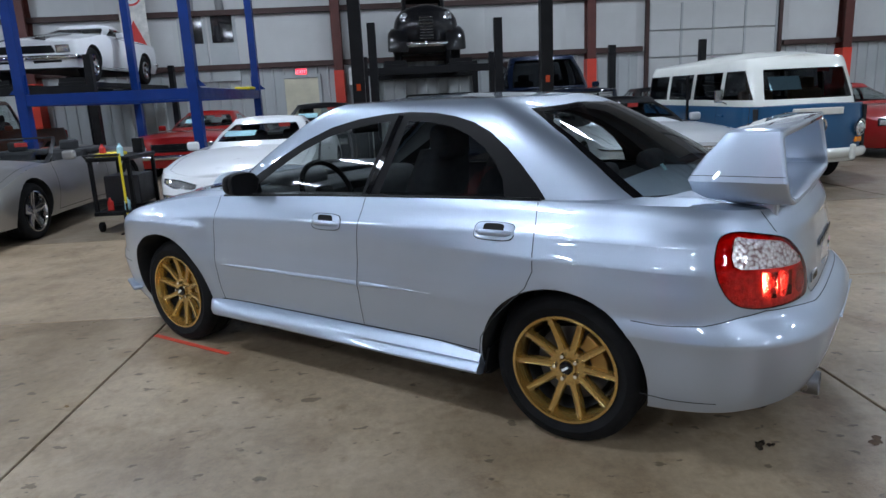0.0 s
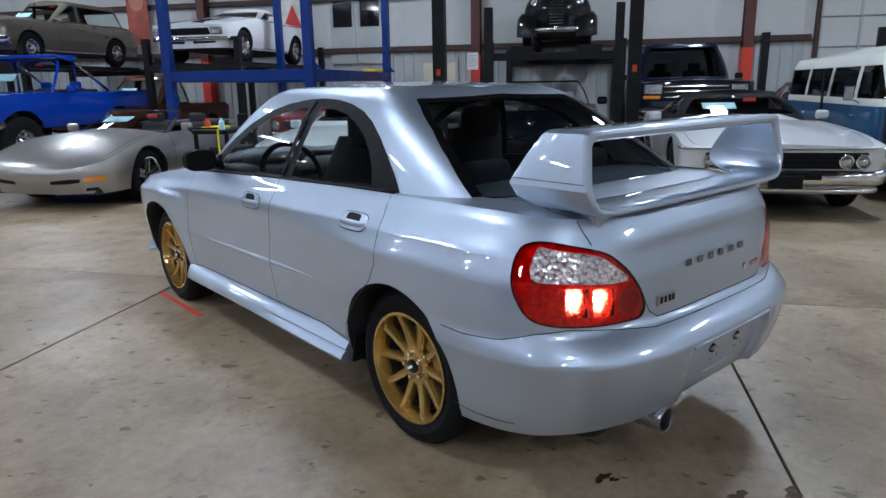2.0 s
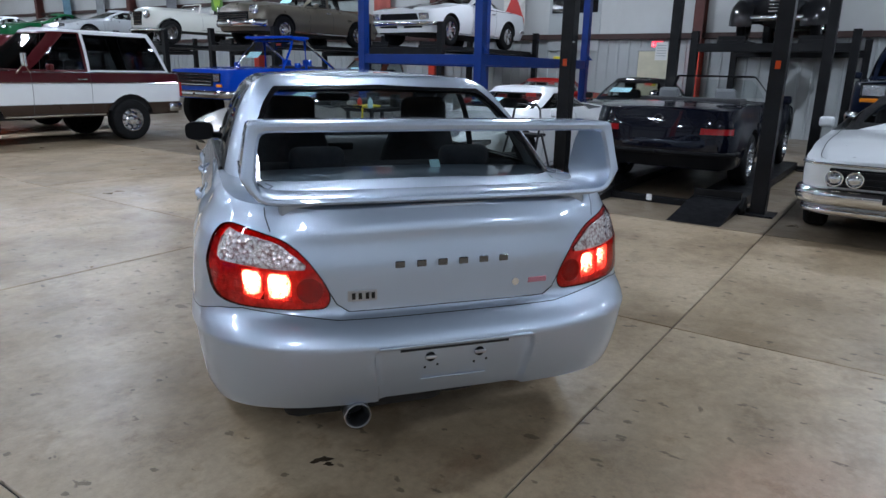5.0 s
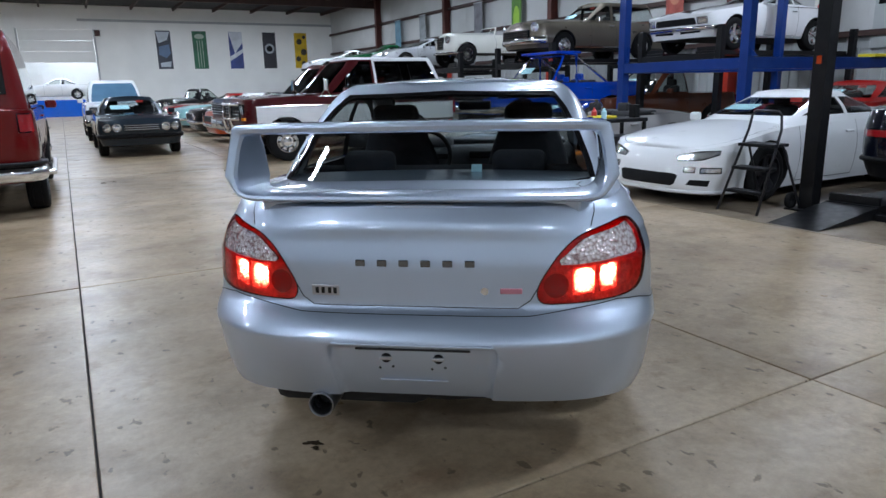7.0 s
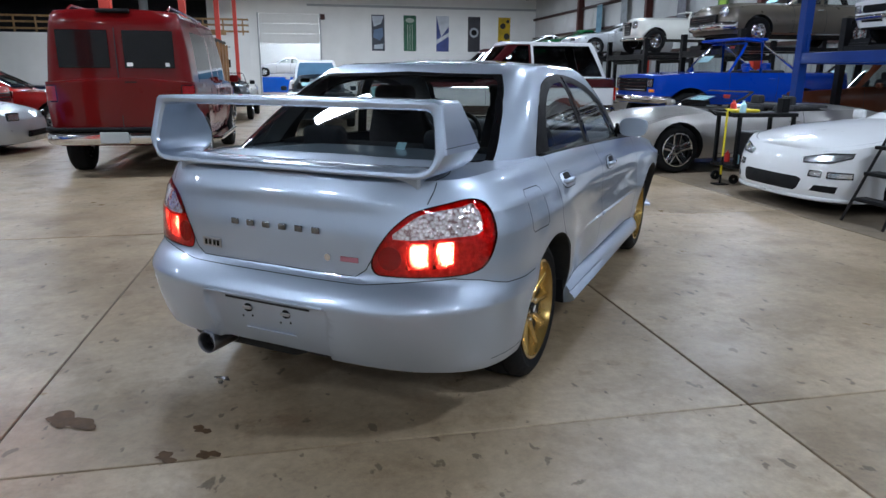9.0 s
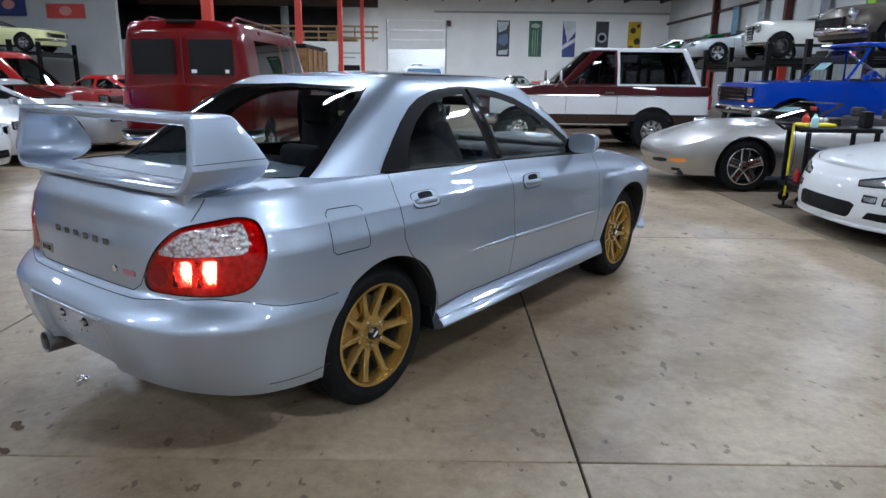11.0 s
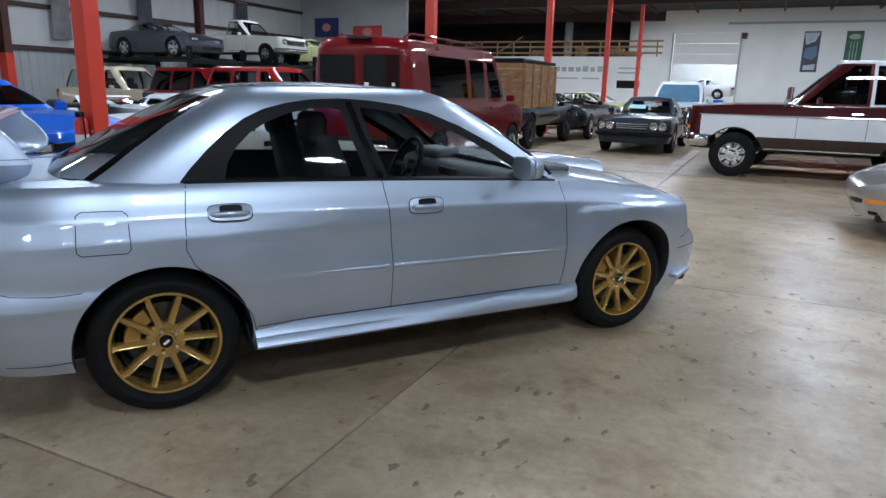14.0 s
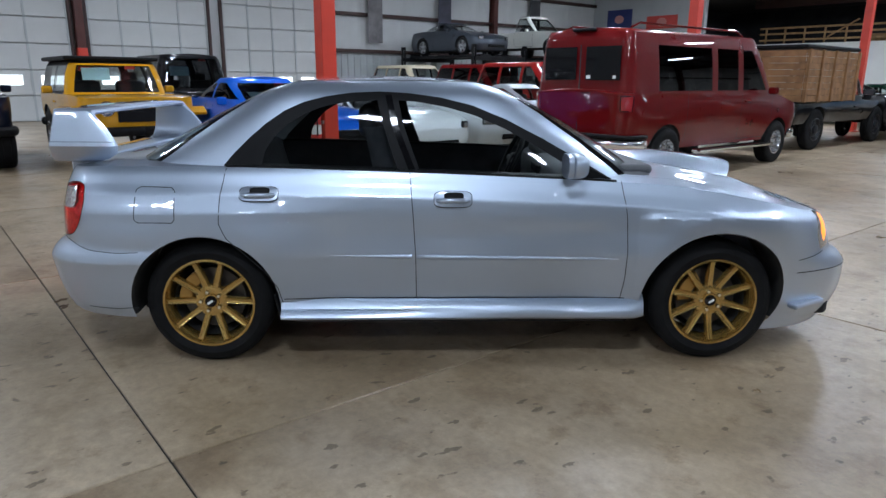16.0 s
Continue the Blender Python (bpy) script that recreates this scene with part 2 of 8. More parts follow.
def prism(poly, depth, bm=None, bevel=0.0, m=None, seg=2):
    """A polygon in x, y drawn out along z from 0 to depth."""
    b = bmesh.new()
    f = b.faces.new([b.verts.new((x, y, 0)) for x, y in poly])
    r = bmesh.ops.extrude_face_region(b, geom=[f])
    bmesh.ops.translate(b, vec=(0, 0, depth), verts=[v for v in r["geom"] if isinstance(v, bmesh.types.BMVert)])
    bmesh.ops.recalc_face_normals(b, faces=b.faces)
    if bevel:
        bmesh.ops.bevel(b, geom=list(b.edges), offset=bevel, segments=seg, profile=0.5, affect="EDGES")
    if m is not None:
        bmesh.ops.transform(b, matrix=m, verts=b.verts)
    return join(bm, b)


def tube(path, r, seg=10, bm=None, ends=True):
    """A round bar along a path of points."""
    b = bmesh.new()
    pts = [Vector(p) for p in path]
    rings = []
    for i, p in enumerate(pts):
        d = (pts[min(i + 1, len(pts) - 1)] - pts[max(i - 1, 0)]).normalized()
        side = d.cross(Vector((0, 0, 1)) if abs(d.z) < 0.9 else Vector((0, 1, 0))).normalized()
        up = side.cross(d)
        rr = r[i] if isinstance(r, (list, tuple)) else r
        rings.append([b.verts.new(p + rr * (math.cos(2 * math.pi * k / seg) * side + math.sin(2 * math.pi * k / seg) * up)) for k in range(seg)])
    for p, q in zip(rings, rings[1:]):
        for k in range(seg):
            b.faces.new((p[k], p[(k + 1) % seg], q[(k + 1) % seg], q[k]))
    if ends:
        b.faces.new(rings[0])
        b.faces.new(rings[-1][::-1])
    bmesh.ops.recalc_face_normals(b, faces=b.faces)
    return join(bm, b)


def slab(name, u0, u1, v0, v1, z0, z1, material, parent=None, label="", bevel=0.0):
    """A block in the hall's own directions."""
    return part(name, box(u1 - u0, v1 - v0, z1 - z0, 0, 0, 0, bevel), material, parent, label, at((u0 + u1) / 2, (v0 + v1) / 2, (z0 + z1) / 2))


def poly_lerp(pts):
    xs, ys = [p[0] for p in pts], [p[1] for p in pts]
    return lambda x: float(np.interp(x, xs, ys))


def smooth_lerp(pts):
    """A smooth curve through points, by monotone cubic pieces."""
    xs, ys = np.array([p[0] for p in pts], float), np.array([p[1] for p in pts], float)
    d = np.diff(ys) / np.diff(xs)
    m = np.r_[d[0], np.where(d[:-1] * d[1:] > 0, 2 * d[:-1] * d[1:] / (d[:-1] + d[1:] + 1e-12), 0), d[-1]]

    def f(x):
        x = min(max(x, xs[0]), xs[-1])
        i = min(max(int(np.searchsorted(xs, x)) - 1, 0), len(xs) - 2)
        h = xs[i + 1] - xs[i]
        t = (x - xs[i]) / h
        return float((1 + 2 * t) * (1 - t) ** 2 * ys[i] + t * (1 - t) ** 2 * h * m[i] + t * t * (3 - 2 * t) * ys[i + 1] + t * t * (t - 1) * h * m[i + 1])
    return f


# ---------------------------------------------------------------- curved shells of bodywork
class Shell:
    """The right half of a body whose level slices have straight sides and rounded ends. A place on it is (s, z): along the side s is y, and
    past ya and yb it runs on round the rear and front corner, in metres of arc, to the middle."""

    def __init__(self, ya, yb, hw, yr, yf, nr, nf, zref):
        self.ya, self.yb, self.hw, self.yr, self.yf, self.nr, self.nf = ya, yb, hw, yr, yf, nr, nf
        self.ph = np.linspace(0, math.pi / 2, 160)
        self.rear, self.front = self.table(ya - yr(zref), hw(ya, zref), nr), self.table(yf(zref) - yb, hw(yb, zref), nf)
        self.s0, self.s1 = ya - self.rear[-1], yb + self.front[-1]

    def radius(self, ph, a, b, n):
        return (abs(math.cos(ph) / a) ** n + abs(math.sin(ph) / max(b, 1e-3)) ** n) ** (-1 / n)

    def table(self, b, a, n):
        r = np.array([self.radius(p, a, b, n) for p in self.ph])
        x, y = r * np.cos(self.ph), r * np.sin(self.ph)
        return np.r_[0, np.cumsum(np.hypot(np.diff(x), np.diff(y)))]

    def pos(self, s, z):
        if self.ya <= s <= self.yb:
            return Vector((self.hw(s, z), s, z))
        if s < self.ya:
            ph = float(np.interp(self.ya - s, self.rear, self.ph))
            r = self.radius(ph, self.hw(self.ya, z), self.ya - self.yr(z), self.nr)
            return Vector((max(0.0, r * math.cos(ph)) if ph < 1.5707 else 0.0, self.ya - r * math.sin(ph), z))
        ph = float(np.interp(s - self.yb, self.front, self.ph))
        r = self.radius(ph, self.hw(self.yb, z), self.yf(z) - self.yb, self.nf)
        return Vector((max(0.0, r * math.cos(ph)) if ph < 1.5707 else 0.0, self.yb + r * math.sin(ph), z))

    def find(self, k, val, z, lo, hi):
        up = self.pos(hi, z)[k] > self.pos(lo, z)[k]
        for _ in range(40):
            mid = (lo + hi) / 2
            if (self.pos(mid, z)[k] < val) == up:
                lo = mid
            else:
                hi = mid
        return (lo + hi) / 2

    def by_y(self, y, z):
        return y if self.ya <= y <= self.yb else self.find(1, y, z, self.s0, self.ya) if y < self.ya else self.find(1, y, z, self.yb, self.s1)

    def by_x(self, x, z, front):
        return self.find(0, x, z, self.yb, self.s1) if front else self.find(0, x, z, self.s0, self.ya)

    def normal(self, s, z):
        e = 0.004
        return (self.pos(min(s + e, self.s1), z) - self.pos(max(s - e, self.s0), z)).cross(self.pos(s, z + e) - self.pos(s, z - e)).normalized()


def sheet(svals, lo, hi, rows, grade=1.0):
    """A flat grid in (s, z), from lo(s) to hi(s)."""
    bm = bmesh.new()
    grid = []
    for s in svals:
        a, b = lo(s), hi(s)
        grid.append([bm.verts.new((s, a + (b - a) * (1 - (1 - j / rows) ** grade), 0)) for j in range(rows + 1)])
    for p, q in zip(grid, grid[1:]):
        for j in range(rows):
            bm.faces.new((p[j], q[j], q[j + 1], p[j + 1]))
    return bm


def within(poly, x, y):
    hit = False
    for (x0, y0), (x1, y1) in zip(poly, poly[1:] + poly[:1]):
        if (y0 > y) != (y1 > y) and x < (x1 - x0) * (y - y0) / (y1 - y0) + x0:
            hit = not hit
    return hit


def cut(bm, poly, region, only=None):
    """Cuts the outline of poly into the flat grid; the faces inside it (of the regions in only) become that region."""
    xs, ys = [p[0] for p in poly], [p[1] for p in poly]
    x0, x1, y0, y1 = min(xs) - 1e-4, max(xs) + 1e-4, min(ys) - 1e-4, max(ys) + 1e-4
    for (ax, ay), (bx, by) in zip(poly, poly[1:] + poly[:1]):
        if abs(ax - bx) + abs(ay - by) < 1e-6:
            continue
        lx0, lx1, ly0, ly1 = min(ax, bx) - 1e-4, max(ax, bx) + 1e-4, min(ay, by) - 1e-4, max(ay, by) + 1e-4
        fs = []
        for f in bm.faces:
            vx, vy = [v.co.x for v in f.verts], [v.co.y for v in f.verts]
            if max(vx) > lx0 and min(vx) < lx1 and max(vy) > ly0 and min(vy) < ly1:
                fs.append(f)
        if fs:
            geom = fs + list({e for f in fs for e in f.edges}) + list({v for f in fs for v in f.verts})
            bmesh.ops.bisect_plane(bm, geom=geom, dist=1e-5, plane_co=(ax, ay, 0), plane_no=(by - ay, ax - bx, 0))
    for f in bm.faces:
        c = f.calc_center_median()
        if x0 < c.x < x1 and y0 < c.y < y1 and (only is None or f.material_index in only) and within(poly, c.x, c.y):
            f.material_index = region


def drop(bm, region):
    bmesh.ops.delete(bm, geom=[f for f in bm.faces if f.material_index == region], context="FACES")


def lift(bm, fn):
    """Bends the flat grid into space, and returns its points, normals and faces by region."""
    bm.verts.index_update()
    for v in bm.verts:
        v.co = fn(v.co.x, v.co.y)
    bm.normal_update()
    pts, nor = [v.co.copy() for v in bm.verts], [v.normal.copy() for v in bm.verts]
    for p, n in zip(pts, nor):
        if abs(p.x) < 2e-3:
            p.x, n.x = 0.0, 0.0
            n.normalize()
    by = {}
    for f in bm.faces:
        by.setdefault(f.material_index, []).append([v.index for v in f.verts])
    bm.free()
    return pts, nor, by


def skin(name, pts, nor, faces, sides, material, parent, label="", off=0.0):
    """A mesh of faces of a lifted grid on the sides given (1 right, -1 left), moved off along the normals."""
    P, N, F = [], [], []
    for sd in sides:
        seen = {}
        for f in faces:
            for i in f:
                if i not in seen:
                    seen[i] = len(P)
                    p = pts[i] + nor[i] * off
                    P.append((sd * p.x, p.y, p.z))
                    N.append((sd * nor[i].x, nor[i].y, nor[i].z))
            F.append([seen[i] for i in (f if sd > 0 else f[::-1])])
    me = bpy.data.meshes.new(name)
    me.from_pydata(P, [], F)
    finish(me, material)
    me.normals_split_custom_set_from_vertices(N)
    ob = new(name, me)
    ob.parent = parent
    return tagged(ob, label)


def ribbon(name, fn, nf, line, width, sides, material, parent, off=0.0012, step=0.03):
    """A thin band along a line of (s, z) on a shell."""
    pts = []
    for (a, b), (c, d) in zip(line, line[1:]):
        k = max(1, int(math.hypot(c - a, d - b) / step))
        pts += [(a + (c - a) * i / k, b + (d - b) * i / k) for i in range(k)]
    pts.append(line[-1])
    P = [fn(*p) for p in pts]
    rows = []
    for i, p in enumerate(P):
        d = (P[min(i + 1, len(P) - 1)] - P[max(i - 1, 0)]).normalized()
        n = nf(*pts[i])
        w = d.cross(n).normalized() * width / 2
        rows.append((p + w + n * off, p - w + n * off))
    for sd in sides:
        bm = bmesh.new()
        vs = [[bm.verts.new((sd * q.x, q.y, q.z)) for q in r] for r in rows]
        for a, b in zip(vs, vs[1:]):
            bm.faces.new((a[0], a[1], b[1], b[0]) if sd > 0 else (a[1], a[0], b[0], b[1]))
        part(name, bm, material, parent)


def spread(stops, step):
    """Stations from the first stop to the last, every stop among them."""
    out = [stops[0]]
    for a, b in zip(stops, stops[1:]):
        k = max(1, round((b - a) / step))
        out += [a + (b - a) * i / k for i in range(1, k + 1)]
    return out


def arc(cx, cy, r, a0, a1, n, ry=None):
    return [(cx + r * math.cos(radians(a0 + (a1 - a0) * i / n)), cy + (ry or r) * math.sin(radians(a0 + (a1 - a0) * i / n))) for i in range(n + 1)]


# ---------------------------------------------------------------- the hall
U0, U1, V0, V1, HIGH = -21.0, 15.2, -17.0, 43.6, 6.6


def banded(name, w, h, rib, depth, material, parent, m, label=""):
    """A ribbed metal liner sheet, w by h, ribs upright, standing in x, z."""
    bm = bmesh.new()
    n = max(1, int(w / rib))
    xs = []
    for i in range(n):
        x = -w / 2 + i * w / n
        d = w / n
        xs += [(x, 0), (x + 0.1 * d, 0), (x + 0.16 * d, -depth), (x + 0.28 * d, -depth), (x + 0.34 * d, 0)]
    xs.append((w / 2, 0))
    lo = [bm.verts.new((x, y, 0)) for x, y in xs]
    hi = [bm.verts.new((x, y, h)) for x, y in xs]
    for a, b, c, d in zip(lo, lo[1:], hi[1:], hi):
        bm.faces.new((a, b, c, d))
    return part(name, bm, material, parent, label, m)


def padded(w, h, puff=0.03, bm=None):
    """A panel of stretched white insulation, slightly swollen."""
    b = bmesh.new()
    bmesh.ops.create_grid(b, x_segments=10, y_segments=6, size=0.5)
    for v in b.verts:
        k = (1 - (2 * v.co.x) ** 6) * (1 - (2 * v.co.y) ** 4)
        v.co = Vector((v.co.x * w, -puff * k - 0.006 * math.sin(v.co.x * 23) * k, v.co.y * h))
    return join(bm, b)


# floor: cast slabs with sawn joints between them
floor = slab("floor", U0 - 12, U1 + 0.2, V0, V1 + 14, -0.3, -0.012, JOINT)
tagged(floor, "stained polished concrete floor cast in large slabs", "floor", kind="structure")
SU_, SV_ = 2.95, 3.68
slab_mesh = bpy.data.meshes.new("concrete_slab")
b = box(SU_ - 0.010, SV_ - 0.010, 0.05, 0, 0, -0.025, 0.003, seg=1)
b.to_mesh(slab_mesh)
b.free()
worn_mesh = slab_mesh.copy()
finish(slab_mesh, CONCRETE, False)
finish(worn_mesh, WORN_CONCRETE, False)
fi = floor.matrix_basis.inverted()
for i in range(-8, 6):
    for j in range(-4, 15):
        u, v = 0.66 + SU_ * (i + 0.5), -1.95 + SV_ * (j + 0.5)
        if u - SU_ / 2 > U1 or u + SU_ / 2 < U0 - 3 or v > V1 + 5.0:
            continue
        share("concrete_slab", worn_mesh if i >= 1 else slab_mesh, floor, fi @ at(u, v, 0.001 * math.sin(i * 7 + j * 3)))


def wall(name, u0, u1, v0, v1, z1, material, label, z0=0.0):
    return tagged(slab(name, u0, u1, v0, v1, z0, z1, material), label, "wall", kind="structure")


WL = "white padded metal building wall with red steel frame"
wall_east = wall("wall_east", U1, U1 + 0.25, V0, V1 + 0.25, HIGH, WHITE_LINER, WL)
wall_west = wall("wall_west", U0 - 0.25, U0, V0, 27.0, HIGH, WHITE_LINER, WL)
wall_south = wall("wall_south", U0 - 0.25, U1 + 0.25, V0 - 0.25, V0, HIGH, WHITE_LINER, "plain white wall of the hall")
wall("wall_inner", U0 - 6, -14.6, 27.0, 27.25, HIGH, GREY_WALL, "plain grey inner wall")
# the north wall with its opening under the raised overhead door
wall_north = empty("wall_north", at(0, V1, 0), "white painted wall with an opening under a raised door", "wall", kind="structure")
ni = wall_north.matrix_basis.inverted()
for u0, u1, z0, z1 in ((0.0, U1 + 0.2, 0, HIGH), (-4.6, -3.95, 0, HIGH), (-3.95, 0.0, 5.2, HIGH)):
    part("wall_block", box(u1 - u0, 0.25, z1 - z0), WHITE_WALL, wall_north, "", ni @ at((u0 + u1) / 2, V1 + 0.125, (z0 + z1) / 2))
# low office wall with the mezzanine over it
wall_office = wall("wall_office", U0 - 6, -4.6, V1, V1 + 0.25, 3.75, WHITE_WALL, "white office wall with faint grey lettering")
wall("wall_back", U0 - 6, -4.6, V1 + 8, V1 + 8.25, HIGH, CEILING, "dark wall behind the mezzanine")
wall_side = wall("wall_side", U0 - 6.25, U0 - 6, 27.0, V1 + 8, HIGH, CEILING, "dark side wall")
wall_room = wall("wall_room", -8, 3, V1 + 6.5, V1 + 6.7, HIGH, WHITE_WALL, "white wall of the next room")
mezz = slab("mezzanine_deck", U0 - 6, -4.6, V1 + 0.25, V1 + 8, 3.55, 3.7, WOOD)
tagged(mezz, "timber mezzanine deck over the office", "deck", kind="structure")
ceiling = slab("ceiling", U0 - 6.25, U1 + 0.25, V0 - 0.25, V1 + 9.2, HIGH, HIGH + 0.15, CEILING)
tagged(ceiling, "dark metal roof deck of the hall", "ceiling", kind="structure")
roof_steel = empty("roof_steel", at(0, 0, 0), "dark steel rafters and purlins under the roof", "beams", kind="structure")
ri = roof_steel.matrix_basis.inverted()
for k in range(-1, 6):
    part("rafter", box(U1 - U0, 0.22, 0.5), GIRT, roof_steel, "", ri @ at((U0 + U1) / 2, 1.8 + 8.45 * k, HIGH - 0.28))
for k in range(15):
    part("purlin", box(0.09, V1 - V0, 0.18), GIRT, roof_steel, "", ri @ at(U0 + 1.2 + 2.45 * k, (V0 + V1) / 2, HIGH - 0.1))


# steel frame and padding of the two long walls
def dress_wall(owner, u, sign, cols, v0, v1, skip):
    """Columns, girts, padded upper panels and ribbed lower liner on a long wall; sign -1 looks towards -u."""
    oi = owner.matrix_basis.inverted()
    for v in cols:
        bm = box(0.05, 0.24, HIGH, -0.16, 0, HIGH / 2)
        box(0.05, 0.24, HIGH, 0.16, 0, HIGH / 2, bm=bm)
        box(0.3, 0.03, HIGH, 0, 0, HIGH / 2, bm=bm)
        part("column", bm, IRON_RED, owner, "oxide red steel column", oi @ at(u + sign * 0.2, v))
        part("column_foot", box(0.4, 0.26, 2.2, 0, 0, 1.1, 0.005), POST_RED, owner, "", oi @ at(u + sign * 0.2, v))
    for z in (2.42, 3.82, 5.1):
        runs = [(v0, v1)] if z > 5 else [(v0, skip[0][0]), (skip[0][1], v1)]
        for g0, g1 in runs:
            part("girt", box(0.12, g1 - g0, 0.14, 0, 0, 0, 0.005), GIRT, owner, "", oi @ at(u + sign * 0.1, (g0 + g1) / 2, z))
    for k in range(int((v1 - v0) / 2.1)):
        v = v0 + 1.05 + 2.1 * k
        if any(a < v < b for a, b in skip):
            continue
        for z, h in ((3.12, 1.26), (4.46, 1.14), (5.8, 1.2)):
            part("padded_panel", padded(1.96, h), WHITE_LINER, owner, "", oi @ at(u + sign * 0.02, v, z, 90 if sign > 0 else -90), True)
        banded("liner_sheet", 2.1, 2.34, 0.3, 0.03, GREY_METAL, owner, oi @ at(u + sign * 0.012, v, 0, 90 if sign > 0 else -90))


EAST_COLS = [-12.3, -5.1, 1.8, 9.9, 18.2, 26.6, 34.9]
dress_wall(wall_east, U1, -1, EAST_COLS, V0, V1, ((-10.6, -6.6),))
dress_wall(wall_west, U0, 1, [-6.2, 2.2, 10.97, 19.57], V0, 27.0, ((-6.2, 10.8),))


def overhead_door(name, u, v0, v1, h, sign, rows, cols, lights, label):
    """A sectional overhead door: framed white panels in tracks."""
    d = empty(name, at(u, (v0 + v1) / 2, 0, 90 if sign > 0 else -90), label, "garage door", kind="structure")
    w = v1 - v0
    pw, ph = w / cols, h / rows
    lit = glow(name + "_daylight", (0.85, 0.92, 1.0), 3.5) if lights else None
    for r in range(rows):
        for c in range(cols):
            x, z = -w / 2 + (c + 0.5) * pw, (r + 0.5) * ph
            part("door_panel", box(pw - 0.05, 0.05, ph - 0.035, 0, 0, 0, 0.012), WHITE_LINER, d, "", pose(x, -0.05, z))
            if lights and r == 1:
                part("door_window", box(pw * 0.55, 0.012, ph * 0.36, 0, 0, 0, 0.003), lit, d, "small bright door window", pose(x, -0.085, z + 0.08))
    for c in range(cols + 1):
        part("stile", box(0.06, 0.05, h), GREY_METAL, d, "", pose(-w / 2 + c * pw, -0.075, h / 2))
    for sx in (-1, 1):
        part("track", box(0.09, 0.14, HIGH - 0.6), GIRT, d, "dark door track", pose(sx * (w / 2 + 0.08), -0.1, (HIGH - 0.6) / 2))
    return d


overhead_door("door_1", U1, -10.4, -6.8, 3.6, -1, 5, 4, False, "closed white sectional overhead door in dark tracks")
overhead_door("door_2", U0, 6.8, 10.45, 4.6, 1, 6, 4, True, "closed white sectional overhead door with small windows")
overhead_door("door_3", U0, 2.5, 6.2, 4.6, 1, 6, 4, True, "closed white sectional overhead door with small windows")
overhead_door("door_4", U0, -2.6, 1.9, 4.6, 1, 6, 4, True, "closed white sectional overhead door with small windows")

# overhead door of the north wall, partly raised
door_n = empty("door_5", at(-1.98, V1, 0), "partly raised cream overhead door", "garage door", kind="structure")
for k in range(3):
    part("door_panel", box(3.9, 0.06, 0.62, 0, 0, 0, 0.012), WHITE_WALL, door_n, "", pose(0, 0.1, 3.6 + 0.64 * k))
for sx in (-1, 1):
    part("track", box(0.1, 0.16, 5.2), GREY_METAL, door_n, "", pose(sx * 2.02, -0.09, 2.6))
part("motor", box(0.3, 0.25, 0.35, 0, 0, 0, 0.03), GIRT, door_n, "rusty door opener", pose(2.2, -0.14, 5.0))
part("track_rail", box(16, 0.08, 0.14), GREY_METAL, door_n, "", pose(9.2, -0.05, 5.75))

# exit door with its lit sign
exit_door = empty("door_6", at(U1, 2.87, 0, -90), "closed cream steel exit door in a grey frame", "door", kind="structure")
part("door_leaf", box(0.92, 0.05, 2.04, 0, -0.06, 1.02, 0.006), mat("cream_door_paint", (0.60, 0.56, 0.42), 0.5), exit_door)
bm = box(0.08, 0.12, 2.14, -0.5, -0.05, 1.07)
box(0.08, 0.12, 2.14, 0.5, -0.05, 1.07, bm=bm)
box(0.92, 0.12, 0.09, 0, -0.05, 2.1, bm=bm)
part("door_frame", bm, GREY_METAL, exit_door)
part("door_handle", box(0.12, 0.05, 0.03, 0.33, -0.11, 1.0, 0.01), STEEL, exit_door, "steel lever handle")
part("push_plate", box(0.16, 0.008, 0.1, 0, -0.09, 1.2), YELLOW, exit_door, "small yellow notice")
exit_sign = empty("exit_sign", at(U1 - 0.08, 2.85, 2.21, -90), "lit red exit sign over the steel door", "sign")
part("case", box(0.32, 0.07, 0.2, 0, 0.035, 0, 0.01), WHITE_PAPER, exit_sign)
part("face", box(0.29, 0.012, 0.17, 0, -0.004, 0, 0.004), glow("exit_red", (1.0, 0.03, 0.07), 1.5), exit_sign, "glowing red face")


def letters(text, size, depth, material, parent, m, name="lettering", label=""):
    cu = bpy.data.curves.new(name, "FONT")
    cu.body, cu.size, cu.extrude, cu.align_x, cu.align_y = text, size, depth, "CENTER", "CENTER"
    tmp = bpy.data.objects.new("t", cu)
    scene.collection.objects.link(tmp)
    me = bpy.data.meshes.new_from_object(tmp.evaluated_get(bpy.context.evaluated_depsgraph_get()))
    bpy.data.objects.remove(tmp)
    me.materials.clear()
    finish(me, material, False)
    return share(name, me, parent, m, label)


letters("EXIT", 0.13, 0.003, glow("exit_letters", (1.0, 0.25, 0.3), 2.2), exit_sign, pose(0, -0.014, 0, 90, 0, 0), "lettering", "pale glowing letters")

# bright red posts of the aisle
post = empty("red_post", at(-4.75, 1.79, 0), "bright red painted square steel post on a base plate", "post", "posts along the aisle")
part("shaft", box(0.2, 0.2, HIGH, 0, 0, HIGH / 2, 0.012), POST_RED, post)
part("base_plate", box(0.36, 0.36, 0.025, 0, 0, 0.013, 0.004), POST_RED, post)
for sx in (-1, 1):
    for sy in (-1, 1):
        part("bolt", lathe([(0, 0.05), (0.014, 0.05), (0.014, 0.02), (0, 0.02)], "Z", 6), STEEL, post, "", pose(sx * 0.14, sy * 0.14, 0))
for v in (10.17, 18.86, 27.74, 35.9):
    copy_thing(post, at(-4.75, v, 0))


